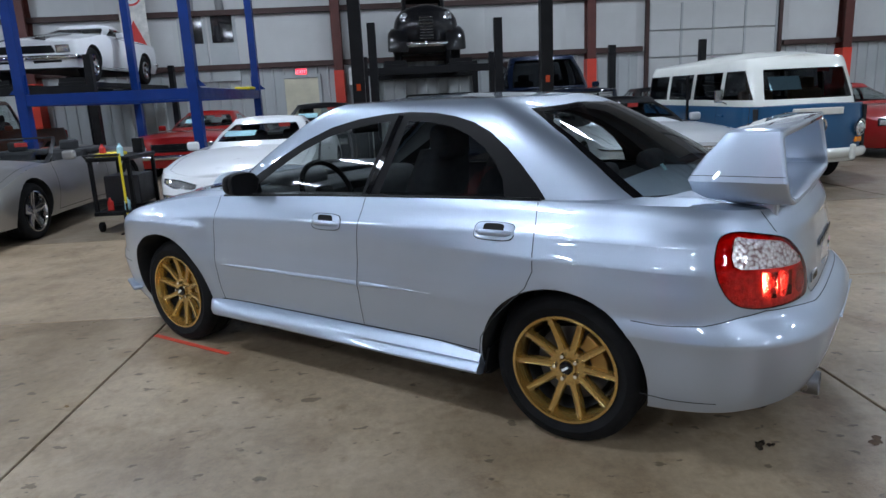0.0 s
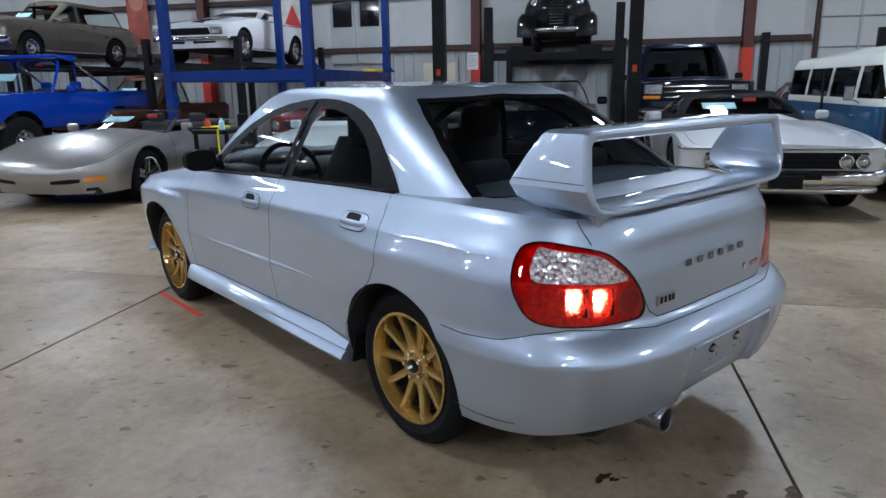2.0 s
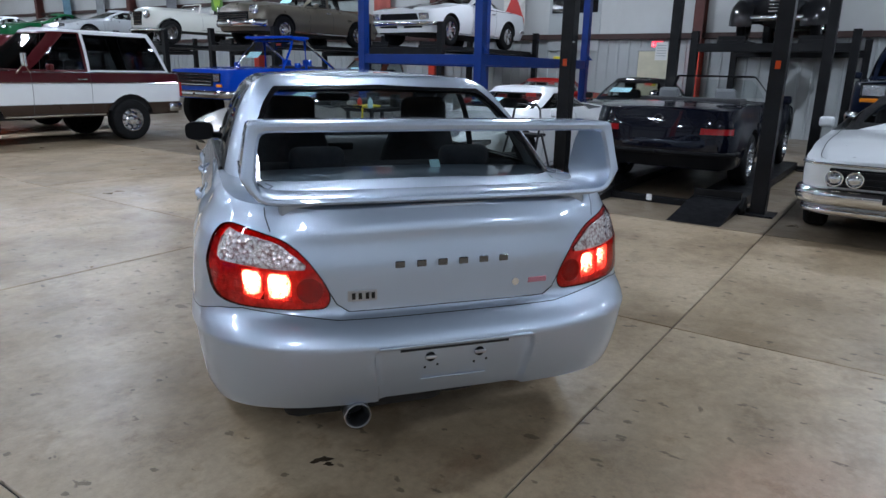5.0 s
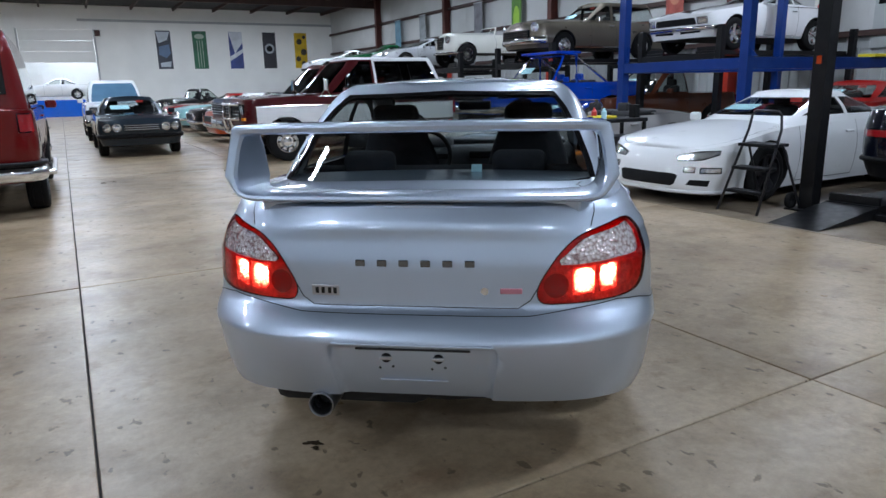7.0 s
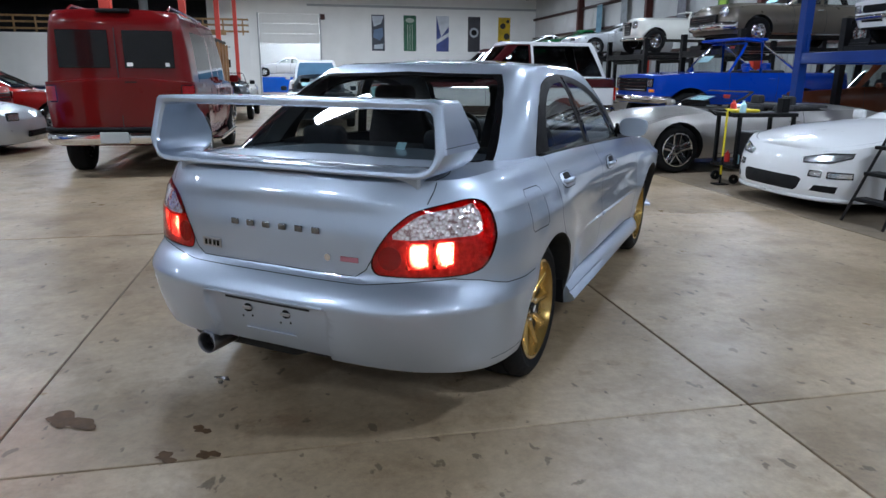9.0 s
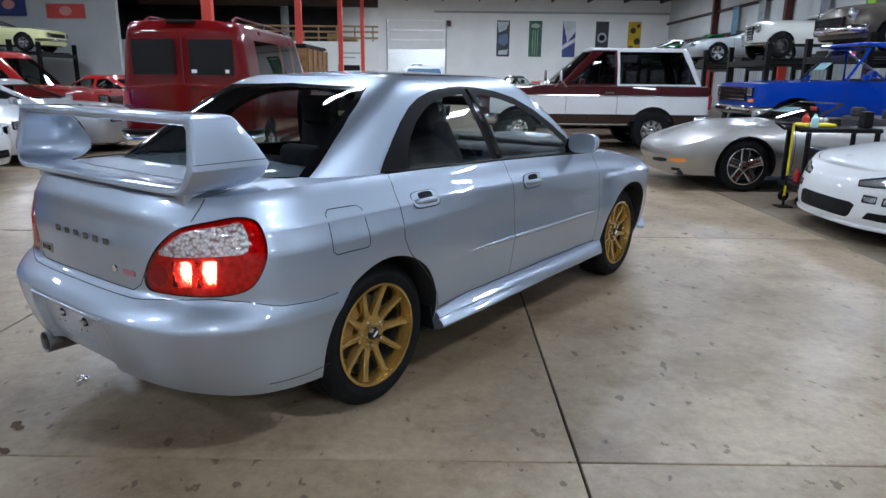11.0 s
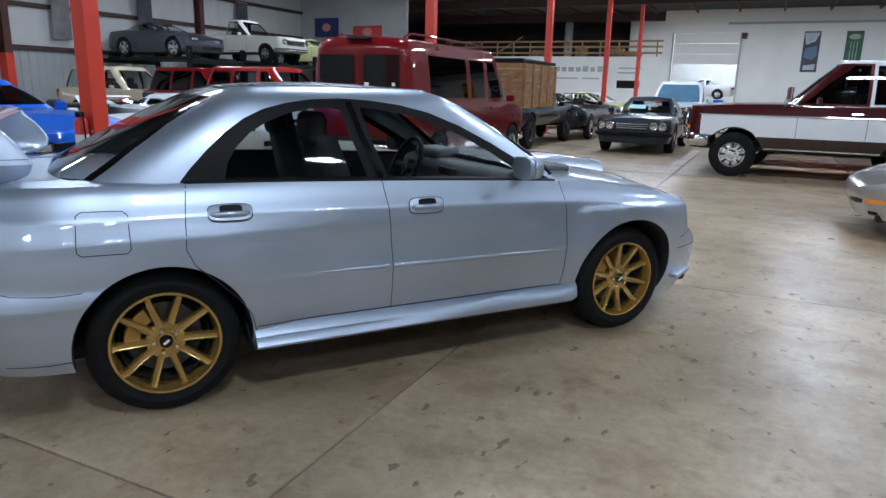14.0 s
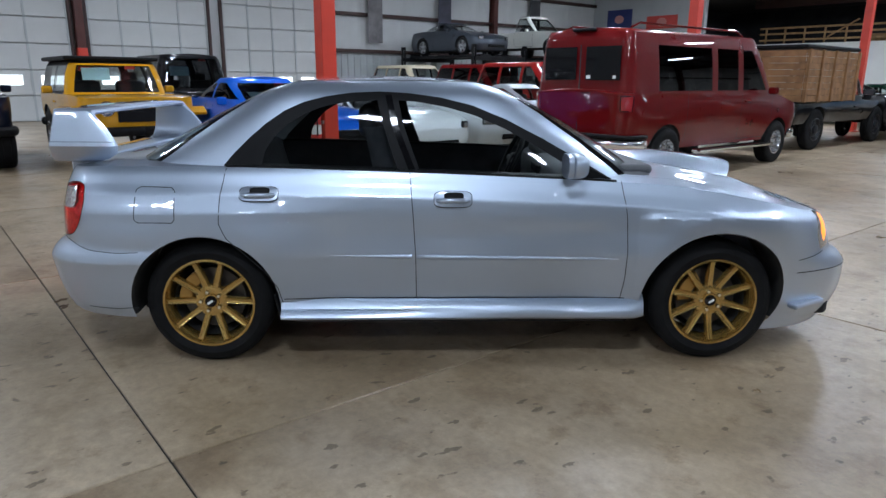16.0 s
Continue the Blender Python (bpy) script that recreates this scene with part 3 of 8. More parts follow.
# ceiling lamps: long bright boxes in rows
def ceiling_lamp(m):
    c = empty("ceiling_lamp", m, "long bright ceiling lamp in a white housing", "lamp", "ceiling lamps")
    part("housing", prism([(-0.25, 0.06), (-0.14, 0.13), (0.14, 0.13), (0.25, 0.06), (0.25, 0.0), (-0.25, 0.0)], 1.22, None, 0, pose(0, 0.61, 0, 90, 0, 0)), WHITE_PAPER, c)
    part("diffuser", box(0.46, 1.18, 0.02, 0, 0, -0.011), LAMP, c, "glowing white diffuser")
    for sy in (-1, 1):
        part("hanger", tube([(0, sy * 0.35, 0.12), (0, sy * 0.35, 0.36)], 0.006, 6), STEEL, c)
    return c


# a wide grid of lamps, 6.4 by 8.1 m apart, with none right behind the silver car
lamp = ceiling_lamp(at(-2.3, 4.0, 6.25, 90))
for u in (-15.3, -8.7, -2.3, 4.1, 10.5):
    for v in (-12.2, -4.1, 4.0, 12.1, 20.2, 28.3, 36.4):
        if (u, v) not in ((-2.3, 4.0), (-2.3, -4.1)):
            copy_thing(lamp, at(u, v, 6.25, 90))
# two unseen lamps, added to brighten the room behind the raised door
for u, v in ((-2.6, 45.6), (-0.6, 47.5)):
    copy_thing(lamp, at(u, v, 6.25, 90))

# posters on the north wall
BANNERS = [("dark_car_poster", (0.03, 0.035, 0.05), (0.45, 0.5, 0.55), 3.5, "tall dark poster of a blue-grey car front"),
           ("green_poster", (0.02, 0.11, 0.055), (0.35, 0.42, 0.34), 5.7, "tall green poster with a pale round mark and stripes"),
           ("blue_poster", (0.03, 0.05, 0.2), (0.55, 0.58, 0.62), 8.0, "tall blue and white poster"),
           ("black_poster", (0.018, 0.016, 0.022), (0.32, 0.34, 0.36), 10.25, "tall black poster with a round wheel mark"),
           ("yellow_poster", (0.55, 0.36, 0.01), (0.03, 0.025, 0.02), 12.45, "tall yellow poster with black spots")]


def blob(pts, m, material, parent, name, label=""):
    bm = bmesh.new()
    bm.faces.new([bm.verts.new((x, 0, z)) for x, z in pts])
    return part(name, bm, material, parent, label, m)


for name, dark, pale, u, label in BANNERS:
    p = empty("poster", at(u + 0.44, V1 - 0.02, 4.05), label, "poster", "posters on the white wall")
    part("sheet", box(0.88, 0.012, 2.35, 0, 0, 0), mat(name, dark, 0.45, 0, 0.3, 1.5), p)
    ink = mat(name + "_ink", pale, 0.45, 0, 0.2, 2)
    if "green" in name:
        blob(arc(0, 0.85, 0.3, 0, 360, 24, 0.16)[:-1], pose(0, -0.009, 0), ink, p, "emblem")
        for x in (-0.16, 0.0, 0.16):
            part("stripe", box(0.035, 0.004, 1.7, x, -0.009, -0.25), ink, p)
    elif "black" in name:
        blob(arc(0, 0.12, 0.33, 0, 360, 28)[:-1], pose(0, -0.009, 0), ink, p, "wheel_disc")
        blob(arc(0, 0.12, 0.2, 0, 360, 24)[:-1], pose(0, -0.012, 0), BLACK, p, "wheel_hub")
    elif "yellow" in name:
        for x, z, r in ((-0.1, 0.6, 0.2), (0.2, -0.1, 0.22), (-0.2, -0.55, 0.18), (0.15, -0.85, 0.15), (0.25, 0.9, 0.12)):
            blob(arc(x, z, r, 0, 360, 20)[:-1], pose(0, -0.009, 0), ink, p, "spot")
    elif "blue" in name:
        blob([(-0.44, 1.17), (0.44, 1.17), (0.44, 0.5), (-0.1, -0.2)], pose(0, -0.009, 0), ink, p, "white_field")
        blob([(-0.44, -0.4), (0.44, 0.1), (0.44, -0.15), (-0.44, -0.7)], pose(0, -0.010, 0), ink, p, "white_band")
    else:
        blob([(-0.42, 1.1), (0.4, 1.1), (0.2, 0.6), (-0.3, 0.4)], pose(0, -0.009, 0), ink, p, "pale_field")
        blob([(-0.3, 0.2), (0.3, 0.35), (0.36, -0.2), (0.1, -0.5), (-0.35, -0.3)], pose(0, -0.010, 0), mat("poster_blue", (0.08, 0.14, 0.24), 0.4), p, "car_shape")
        blob([(-0.3, -0.8), (0.35, -0.7), (0.3, -1.05), (-0.3, -1.05)], pose(0, -0.009, 0), ink, p, "floor_shape")

# banners between the padded panels of the long walls
for u, v, sgn, col in ((U1, 7.05, -1, (0.62, 0.6, 0.56)), (U1, 12.0, -1, (0.35, 0.08, 0.06)), (U1, 20.5, -1, (0.09, 0.2, 0.04)), (U1, 23.5, -1, (0.2, 0.2, 0.22)), (U1, 29.0, -1, (0.25, 0.27, 0.28)), (U1, 32.0, -1, (0.12, 0.25, 0.33)), (U0, 16.6, 1, (0.05, 0.05, 0.07)), (U0, 22.2, 1, (0.045, 0.045, 0.05)), (U0, 13.0, 1, (0.16, 0.15, 0.15))):
    p = empty("banner", at(u + sgn * 0.3, v, 3.9, 90 if sgn > 0 else -90), "tall hanging banner on the metal wall", "banner", "banners on the long walls")
    part("cloth", box(0.7, 0.012, 2.3), mat("banner_cloth", col, 0.7, 0, 0.35, 2.5), p)
    part("rail", box(0.76, 0.03, 0.03, 0, 0, 1.16), STEEL, p)
    if v == 7.05:
        blob(arc(0, 0.45, 0.3, 0, 360, 28)[:-1], pose(0, -0.010, 0), RED_PLASTIC, p, "red_emblem")
        blob(arc(0, 0.45, 0.25, 0, 360, 28)[:-1], pose(0, -0.013, 0), WHITE_PAPER, p, "emblem_field")
        for x0, x1 in ((-0.2, 0.0), (0.2, 0.0)):
            part("emblem_bar", tube([(x0, -0.016, 0.62), (x1, -0.016, 0.3)], 0.022, 6), RED_PLASTIC, p)
        blob([(0.0, -0.2), (0.34, -1.0), (0.34, -1.1), (-0.34, -0.9)], pose(0, -0.010, 0), RED_PLASTIC, p, "red_triangle")
    if v == 20.5:
        blob(arc(0, 0.2, 0.22, 0, 360, 20, 0.5)[:-1], pose(0, -0.010, 0), mat("banner_lime", (0.3, 0.5, 0.05), 0.6), p, "lime_shape")
    if v == 12.0:
        blob(arc(0, 0.2, 0.26, 0, 360, 20, 0.4)[:-1], pose(0, -0.010, 0), mat("banner_orange", (0.5, 0.2, 0.12), 0.6), p, "pale_shape")

# glazed frames on the east wall beside the exit
locker = empty("window_1", at(U1 - 0.06, 5.25, 0, -90), "pair of grey steel framed wall panels with dark glass", "window", kind="structure")
for sx in (-0.4, 0.4):
    part("panel", box(0.74, 0.06, 1.0, sx, 0, 2.55, 0.008), GREY_METAL, locker)
    part("pane", box(0.56, 0.02, 0.72, sx, -0.03, 3.42, 0.004), GLOSSBLACK, locker)
    part("frame", box(0.74, 0.06, 0.92, sx, 0.012, 3.42, 0.008), GREY_METAL, locker)
    part("pipe", tube([(sx, -0.02, 3.9), (sx * 0.9, -0.05, 4.6), (sx * 0.5, -0.1, 6.0)], 0.11, 12), GREY_METAL, locker, "", None, True)

# mezzanine rail, stacked boxes, office lettering
rail = empty("mezzanine_rail", at(-12, V1 + 0.3, 3.7), "pale timber railing along the mezzanine edge", "railing")
for k in range(13):
    part("post", box(0.09, 0.09, 1.1, -8 + 1.25 * k, 0, 0.55), WOOD, rail)
for z in (0.3, 0.7, 1.06):
    part("rail_board", box(16, 0.04, 0.12, -0.4, -0.05, z), WOOD, rail)
part("brace", box(0.08, 0.06, 2.0, -3.2, -0.08, 0.9, rot=pose(0, 0, 0, 0, 60, 0)), WOOD, rail)
for u, w, h in ((-8.0, 0.9, 0.7), (-6.9, 1.1, 0.5), (-10.6, 0.7, 0.9), (-13.5, 1.3, 0.6)):
    bx = slab("storage_box", u - w / 2, u + w / 2, V1 + 2.0, V1 + 2.9, 3.7, 3.7 + h, WOOD, None, "", 0.01)
    tagged(bx, "brown storage box on the mezzanine", "box", "stored boxes")
sign_wall = empty("wall_lettering", at(-10.0, V1 - 0.02, 2.6), "faint grey lettering bars on the office wall", "sign")
for k, (x, w, h, z) in enumerate(((-1.6, 0.4, 0.3, 0.3), (-1.1, 0.35, 0.3, 0.3), (-0.6, 0.4, 0.3, 0.3), (-0.1, 0.35, 0.3, 0.3), (0.4, 0.4, 0.36, 0.33), (0.9, 0.3, 0.3, 0.3), (1.4, 0.35, 0.36, 0.33), (-0.9, 1.7, 0.09, -0.3), (0.8, 1.2, 0.09, -0.3), (3.4, 1.5, 0.09, 0.4), (3.2, 1.2, 0.09, 0.1))):
    part("bar", box(w, 0.01, h, x, 0, z), GREY_METAL, sign_wall)
dark_sign = slab("notice_board", -7.4, -5.9, V1 - 0.05, V1 - 0.01, 1.7, 2.2, BLACK)
tagged(dark_sign, "small black notice board on the office wall", "sign")
for u, v, w, h, z, col, lab in ((-19.3, 26.97, 1.5, 0.95, 4.35, (0.02, 0.03, 0.12), "dark blue rectangular wall sign"), (-16.8, 26.97, 1.7, 0.6, 4.1, (0.45, 0.05, 0.04), "red rectangular wall sign")):
    sg = empty("wall_sign", at(u, v - 0.02, z), lab, "sign", "signs on the grey wall")
    part("board", box(w, 0.04, h, 0, 0, 0, 0.005), mat("sign_board", col, 0.5), sg)
    blob(arc(0, 0, 0.28, 0, 360, 20, 0.2)[:-1], pose(0, -0.023, 0), mat("sign_mark", (0.5, 0.22, 0.2), 0.5), sg, "mark")
pipe = part("roof_drain", tube([(0, 0, 0), (0, 0, HIGH)], 0.28, 16), GREY_METAL, None, "", at(-11.2, V1 + 1.0, 0), True)
tagged(pipe, "thick grey round duct", "duct", kind="structure")


# ---------------------------------------------------------------- wheels
MESHES = {}


def cached(key, make, material, smooth=False):
    if key not in MESHES:
        bm = make()
        me = bpy.data.meshes.new(key)
        bm.to_mesh(me)
        bm.free()
        MESHES[key] = finish(me, material, smooth)
        if smooth:
            me.set_sharp_from_angle(angle=radians(38))
    return MESHES[key]


def tyre_profile(r, rim, w):
    """A tyre's section: radius and place across, the outer face at +x."""
    h = w / 2
    return [(rim - 0.012, h - 0.012), (rim + 0.012, h - 0.002), (rim + 0.4 * (r - rim), h + 0.006), (r - 0.03, h - 0.002), (r - 0.01, h - 0.016), (r, h - 0.035),
            (r, h * 0.45), (r - 0.007, h * 0.44), (r - 0.007, h * 0.36), (r, h * 0.35), (r, -h * 0.35), (r - 0.007, -h * 0.36), (r - 0.007, -h * 0.44), (r, -h * 0.45),
            (r, -h + 0.035), (r - 0.01, -h + 0.016), (r - 0.03, -h + 0.002), (rim + 0.012, -h), (rim - 0.012, -h + 0.012)]


def spoke_rim(rim, w, n, hub, dish, swirl=0.0, thick=0.03, root=0.05, tip=0.034, lip=0.012):
    """A cast rim: barrel, lip, hub and n spokes."""
    h = w / 2
    bm = lathe([(rim, h), (rim - lip, h + 0.002), (rim - lip - 0.003, h - 0.010), (rim - 0.022, h - 0.030), (rim - 0.036, -h + 0.03), (rim, -h + 0.01)], "X", 56)
    lathe([(0.0, h - dish + 0.004), (hub * 0.45, h - dish + 0.004), (hub * 0.5, h - dish - 0.006), (hub * 0.82, h - dish - 0.004), (hub, h - dish - 0.008), (hub * 1.02, h - dish - 0.045), (0.0, h - dish - 0.05)], "X", 32, bm)
    for k in range(n):
        a = 2 * math.pi * k / n
        b = bmesh.new()
        r0, r1 = hub * 0.8, rim - 0.016
        rows = []
        for i in range(6):
            t = i / 5
            r = r0 + (r1 - r0) * t
            wd = root * (1 - t) ** 2 + tip * (1 - (1 - t) ** 2)
            x = h - dish - 0.004 + (dish - 0.012) * t ** 1.6
            rows.append([b.verts.new((x + dx, dy * wd / 2 + swirl * t * 0.05, r)) for dx, dy in ((-thick, -1), (-0.007, -1), (0.0, -0.72), (-0.004, -0.25), (-0.004, 0.25), (0.0, 0.72), (-0.007, 1), (-thick, 1))])
        for p, q in zip(rows, rows[1:]):
            for i in range(7):
                b.faces.new((p[i], p[i + 1], q[i + 1], q[i]))
        bmesh.ops.recalc_face_normals(b, faces=b.faces)
        bmesh.ops.transform(b, matrix=Matrix.Rotation(a, 4, "X"), verts=b.verts)
        join(bm, b)
    return bm


def disc_rim(rim, w, holes=True):
    """A pressed steel rim with slots and a chromed cap."""
    h = w / 2
    bm = lathe([(rim, h), (rim - 0.012, h + 0.004), (rim - 0.02, h - 0.02), (rim - 0.05, h - 0.05), (rim * 0.62, h - 0.045), (rim * 0.52, h - 0.02), (rim * 0.4, h - 0.022), (rim * 0.38, h + 0.02), (rim * 0.2, h + 0.03), (0, h + 0.032)], "X", 40)
    return bm


def wheel(owner, x, y, r, rim, w, style, material, sd, label=""):
    """One wheel: tyre, rim, brake disc, nuts and cap."""
    m = pose(x, y, r, 0, 0, 0 if sd > 0 else 180)
    t = share("wheel", cached(f"tyre{r}{rim}{w}", lambda: lathe(tyre_profile(r, rim, w), "X", 56, close=True), RUBBER, True), owner, m)
    if style == "ten":
        share("rim", cached("rim_ten", lambda: spoke_rim(rim, w, 10, 0.080, 0.036, 0, 0.034, 0.037, 0.031, 0.011), material, True), t, pose(0, 0, 0, 18 if y < 0 else 4, 0, 0), label)
        share("centre_cap", cached("cap_ten", lambda: lathe([(0, 0.012), (0.02, 0.012), (0.028, 0.004), (0.029, -0.01)], "X", 24), GLOSSBLACK, True), t, pose(w / 2 - 0.03, 0, 0), "black centre cap with a pale bar")
        share("cap_mark", cached("capmark", lambda: box(0.002, 0.03, 0.009, 0, 0, 0, rot=pose(0, 0, 0, 35, 0, 0)), WHITE_PAPER), t, pose(w / 2 - 0.0165, 0, 0))
        for k in range(5):
            a = 2 * math.pi * (k + 0.5) / 5
            share("wheel_nut", cached("nut", lambda: lathe([(0, 0.014), (0.008, 0.014), (0.0105, 0.008), (0.0105, -0.01)], "X", 6), CHROME), t, pose(w / 2 - 0.036, 0.05 * math.cos(a), 0.05 * math.sin(a)))
        # dark sleeve and back disc, added to stand in for shade inside the rim
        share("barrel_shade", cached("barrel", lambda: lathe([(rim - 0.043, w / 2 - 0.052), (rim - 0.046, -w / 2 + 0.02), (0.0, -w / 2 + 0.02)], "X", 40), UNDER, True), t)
        # disc colour darkened to carry the shade behind the spokes
        share("brake_disc", cached("disc", lambda: lathe([(0.06, 0.0), (0.155, 0.0), (0.155, -0.02), (0.06, -0.02)], "X", 40, close=True), mat("worn_disc_iron", (0.11, 0.105, 0.10), 0.4, 0.8), False), t, pose(w / 2 - 0.105, 0, 0))
        share("caliper", cached("caliper", lambda: prism(arc(0, 0, 0.165, -32, 32, 8) + arc(0, 0, 0.1, 32, -32, 8), 0.06, None, 0.006, pose(0, 0, 0, 90, 0, 90)), mat("gold_caliper", (0.36, 0.20, 0.05), 0.4, 0.4)), t, pose(w / 2 - 0.115, 0, 0, 150 if sd > 0 else 30, 0, 0), "gold brake caliper")
    elif style == "five":
        share("rim", cached(f"rim_five{rim}{w}{material.name}", lambda: spoke_rim(rim, w, 5, 0.07, 0.03, 0, 0.03, 0.1, 0.11), material, True), t, None, label)
    elif style == "many":
        share("rim", cached(f"rim_many{rim}{w}{material.name}", lambda: spoke_rim(rim, w, 16, 0.08, 0.04, 0, 0.02, 0.03, 0.018), material, True), t, None, label)
    else:
        share("rim", cached(f"rim_disc{rim}{w}{material.name}", lambda: disc_rim(rim, w), material, True), t, None, label)

        def slots():
            bm = bmesh.new()
            for k in range(8):
                a = 2 * math.pi * k / 8
                lathe([(0, w / 2 - 0.036), (rim * 0.085, w / 2 - 0.036), (rim * 0.085, w / 2 - 0.05)], "X", 10, bm)
                bmesh.ops.translate(bm, vec=(0, rim * 0.70 * math.cos(a), rim * 0.70 * math.sin(a)), verts=[v for v in bm.verts if not v.tag])
                for v in bm.verts:
                    v.tag = True
            return bm
        tagged(share("rim_slots", cached(f"slots{rim}{w}", slots, UNDER), t), "dark slots of the steel rim", kind="stuff")
    if style != "ten":
        share("brake_drum", cached(f"drum{rim}", lambda: lathe([(0, 0.0), (rim * 0.8, 0.0), (rim * 0.8, -0.06)], "X", 28), UNDER), t, pose(w / 2 - 0.09, 0, 0))
    return t


# ---------------------------------------------------------------- the silver sports saloon
car = empty("sports_saloon", pose(0, 0, 0), "silver four-door sports saloon with gold wheels and a tall rear wing", "car")

B_W = smooth_lerp([(0.10, 0.70), (0.17, 0.735), (0.24, 0.768), (0.31, 0.797), (0.42, 0.822), (0.54, 0.838), (0.575, 0.842), (0.62, 0.842), (0.70, 0.838), (0.78, 0.828), (0.85, 0.813), (0.90, 0.798), (0.94, 0.781), (0.965, 0.768), (0.985, 0.748), (0.995, 0.73)])
HUBS = (-1.268, 1.265)
SHELF = smooth_lerp([(0.84, 0.752), (1.0, 0.764), (1.265, 0.768), (1.45, 0.748), (1.70, 0.680)])


CREASE = smooth_lerp([(-1.9, 0.856), (-1.0, 0.861), (0.0, 0.846), (0.75, 0.822), (1.2, 0.786), (1.7, 0.72)])
HAUNCH = smooth_lerp([(-2.0, 0.765), (-1.3, 0.778), (-0.8, 0.782), (-0.45, 0.785)])


def b_hw(y, z):
    w = B_W(z)
    # sharp shoulder crease along the side
    zc = CREASE(y)
    w += 0.017 * max(0.0, 1 - (z - zc) / 0.05 if z > zc else 1 - (zc - z) / 0.13)
    # edge of the haunch over the rear wheel, fading into the rear door
    if y < -0.45:
        zh = HAUNCH(y)
        w += 0.012 * min(1.0, (-0.45 - y) / 0.5) * max(0.0, 1 - (z - zh) / 0.07 if z > zh else 1 - (zh - z) / 0.3)
    for c, k, zz in ((HUBS[0], 0.024, 0.56), (HUBS[1], 0.021, 0.56)):
        d = math.hypot(y - c, (z - 0.312) * 0.95)
        w += k * math.exp(-(((d - 0.36) / 0.17) ** 2)) * (0.35 if z < 0.2 else 1.0)
        if c > 0:
            w += 0.006 / (1 + math.exp(min(40.0, (d - 0.452) / 0.008))) * (0.35 if z < 0.2 else 1.0)
    # narrow shelf over the front wheel arch
    if 0.84 < y < 1.70:
        zf = SHELF(y)
        w += 0.016 * min(1.0, (y - 0.84) / 0.10, (1.70 - y) / 0.22) * max(0.0, 1 - (z - zf) / 0.024 if z > zf else 1 - (zf - z) / 0.30)
    if z < 0.60 and y < -1.3:
        w += (0.028 * min(1.0, (0.60 - z) / 0.064) + 0.026 * min(1.0, max(0.0, (0.50 - z) / 0.2))) * min(1.0, (-1.3 - y) / 0.2)
    # soft hollow along the doors over the swage line
    if -1.0 < y < 0.9:
        w -= 0.006 * math.exp(-(((z - 0.66) / 0.05) ** 2)) * math.sin((y + 1.0) / 1.9 * math.pi)
        w += 0.004 * math.exp(-(((z - 0.56) / 0.016) ** 2)) * math.sin((y + 1.0) / 1.9 * math.pi)
    # the nose and the tail narrow a little
    if y > 1.3:
        w -= 0.05 * ((y - 1.3) / 0.5) ** 2
    if y < -1.3:
        w -= 0.035 * ((-1.3 - y) / 0.5) ** 2
    return w


B_YR = smooth_lerp([(0.10, -1.98), (0.2, -2.05), (0.28, -2.11), (0.36, -2.145), (0.45, -2.168), (0.527, -2.178), (0.535, -2.175), (0.572, -2.150), (0.605, -2.113), (0.63, -2.085), (0.66, -2.083), (0.76, -2.080), (0.84, -2.066), (0.90, -2.052), (0.94, -2.04), (0.97, -2.022), (0.995, -1.99)])
B_YF = smooth_lerp([(0.10, 2.05), (0.16, 2.12), (0.25, 2.165), (0.36, 2.185), (0.475, 2.175), (0.487, 2.165), (0.53, 2.12), (0.57, 2.055), (0.62, 2.03), (0.70, 1.985), (0.76, 1.93), (0.80, 1.86), (1.0, 1.8)])
body = Shell(-1.47, 1.36, b_hw, B_YR, B_YF, 3.3, 2.75, 0.6)
# shoulder line along the side, and the lower edge
B_TOP = smooth_lerp([(-3.2, 0.965), (-2.35, 0.965), (-1.95, 0.975), (-1.7, 0.988), (-1.15, 0.985), (-0.27, 0.965), (0.47, 0.938), (0.74, 0.925), (0.95, 0.915), (1.2, 0.882), (1.49, 0.832), (1.75, 0.782), (2.0, 0.755), (2.6, 0.735), (3.2, 0.735)])
B_LOW = smooth_lerp([(-3.2, 0.308), (-2.5, 0.302), (-2.1, 0.284), (-1.85, 0.262), (-1.62, 0.255), (-0.9, 0.25), (0.86, 0.25), (1.6, 0.135), (1.9, 0.14), (2.4, 0.19), (3.2, 0.2)])
ARCH_R = [(s, z) for s, z in arc(HUBS[0], 0.312, 0.358, -70, 250, 40)]
ARCH_F = [(s, z) for s, z in arc(HUBS[1] - 0.012, 0.312, 0.380, -70, 250, 40)]


def rounded(loop, k=4):
    """A closed outline drawn smoothly through its points."""
    out = []
    n = len(loop)
    for i in range(n):
        p0, p1, p2, p3 = (Vector(loop[(i + d) % n]) for d in (-1, 0, 1, 2))
        for j in range(k):
            t = j / k
            q = 0.5 * (2 * p1 + (p2 - p0) * t + (2 * p0 - 5 * p1 + 4 * p2 - p3) * t * t + (3 * p1 - p0 - 3 * p2 + p3) * t ** 3)
            out.append((q.x, q.y))
    return out


def rx(x, z):
    return (body.by_x(x, z, False), z)


def ry(y, z):
    return (body.by_y(y, z), z)


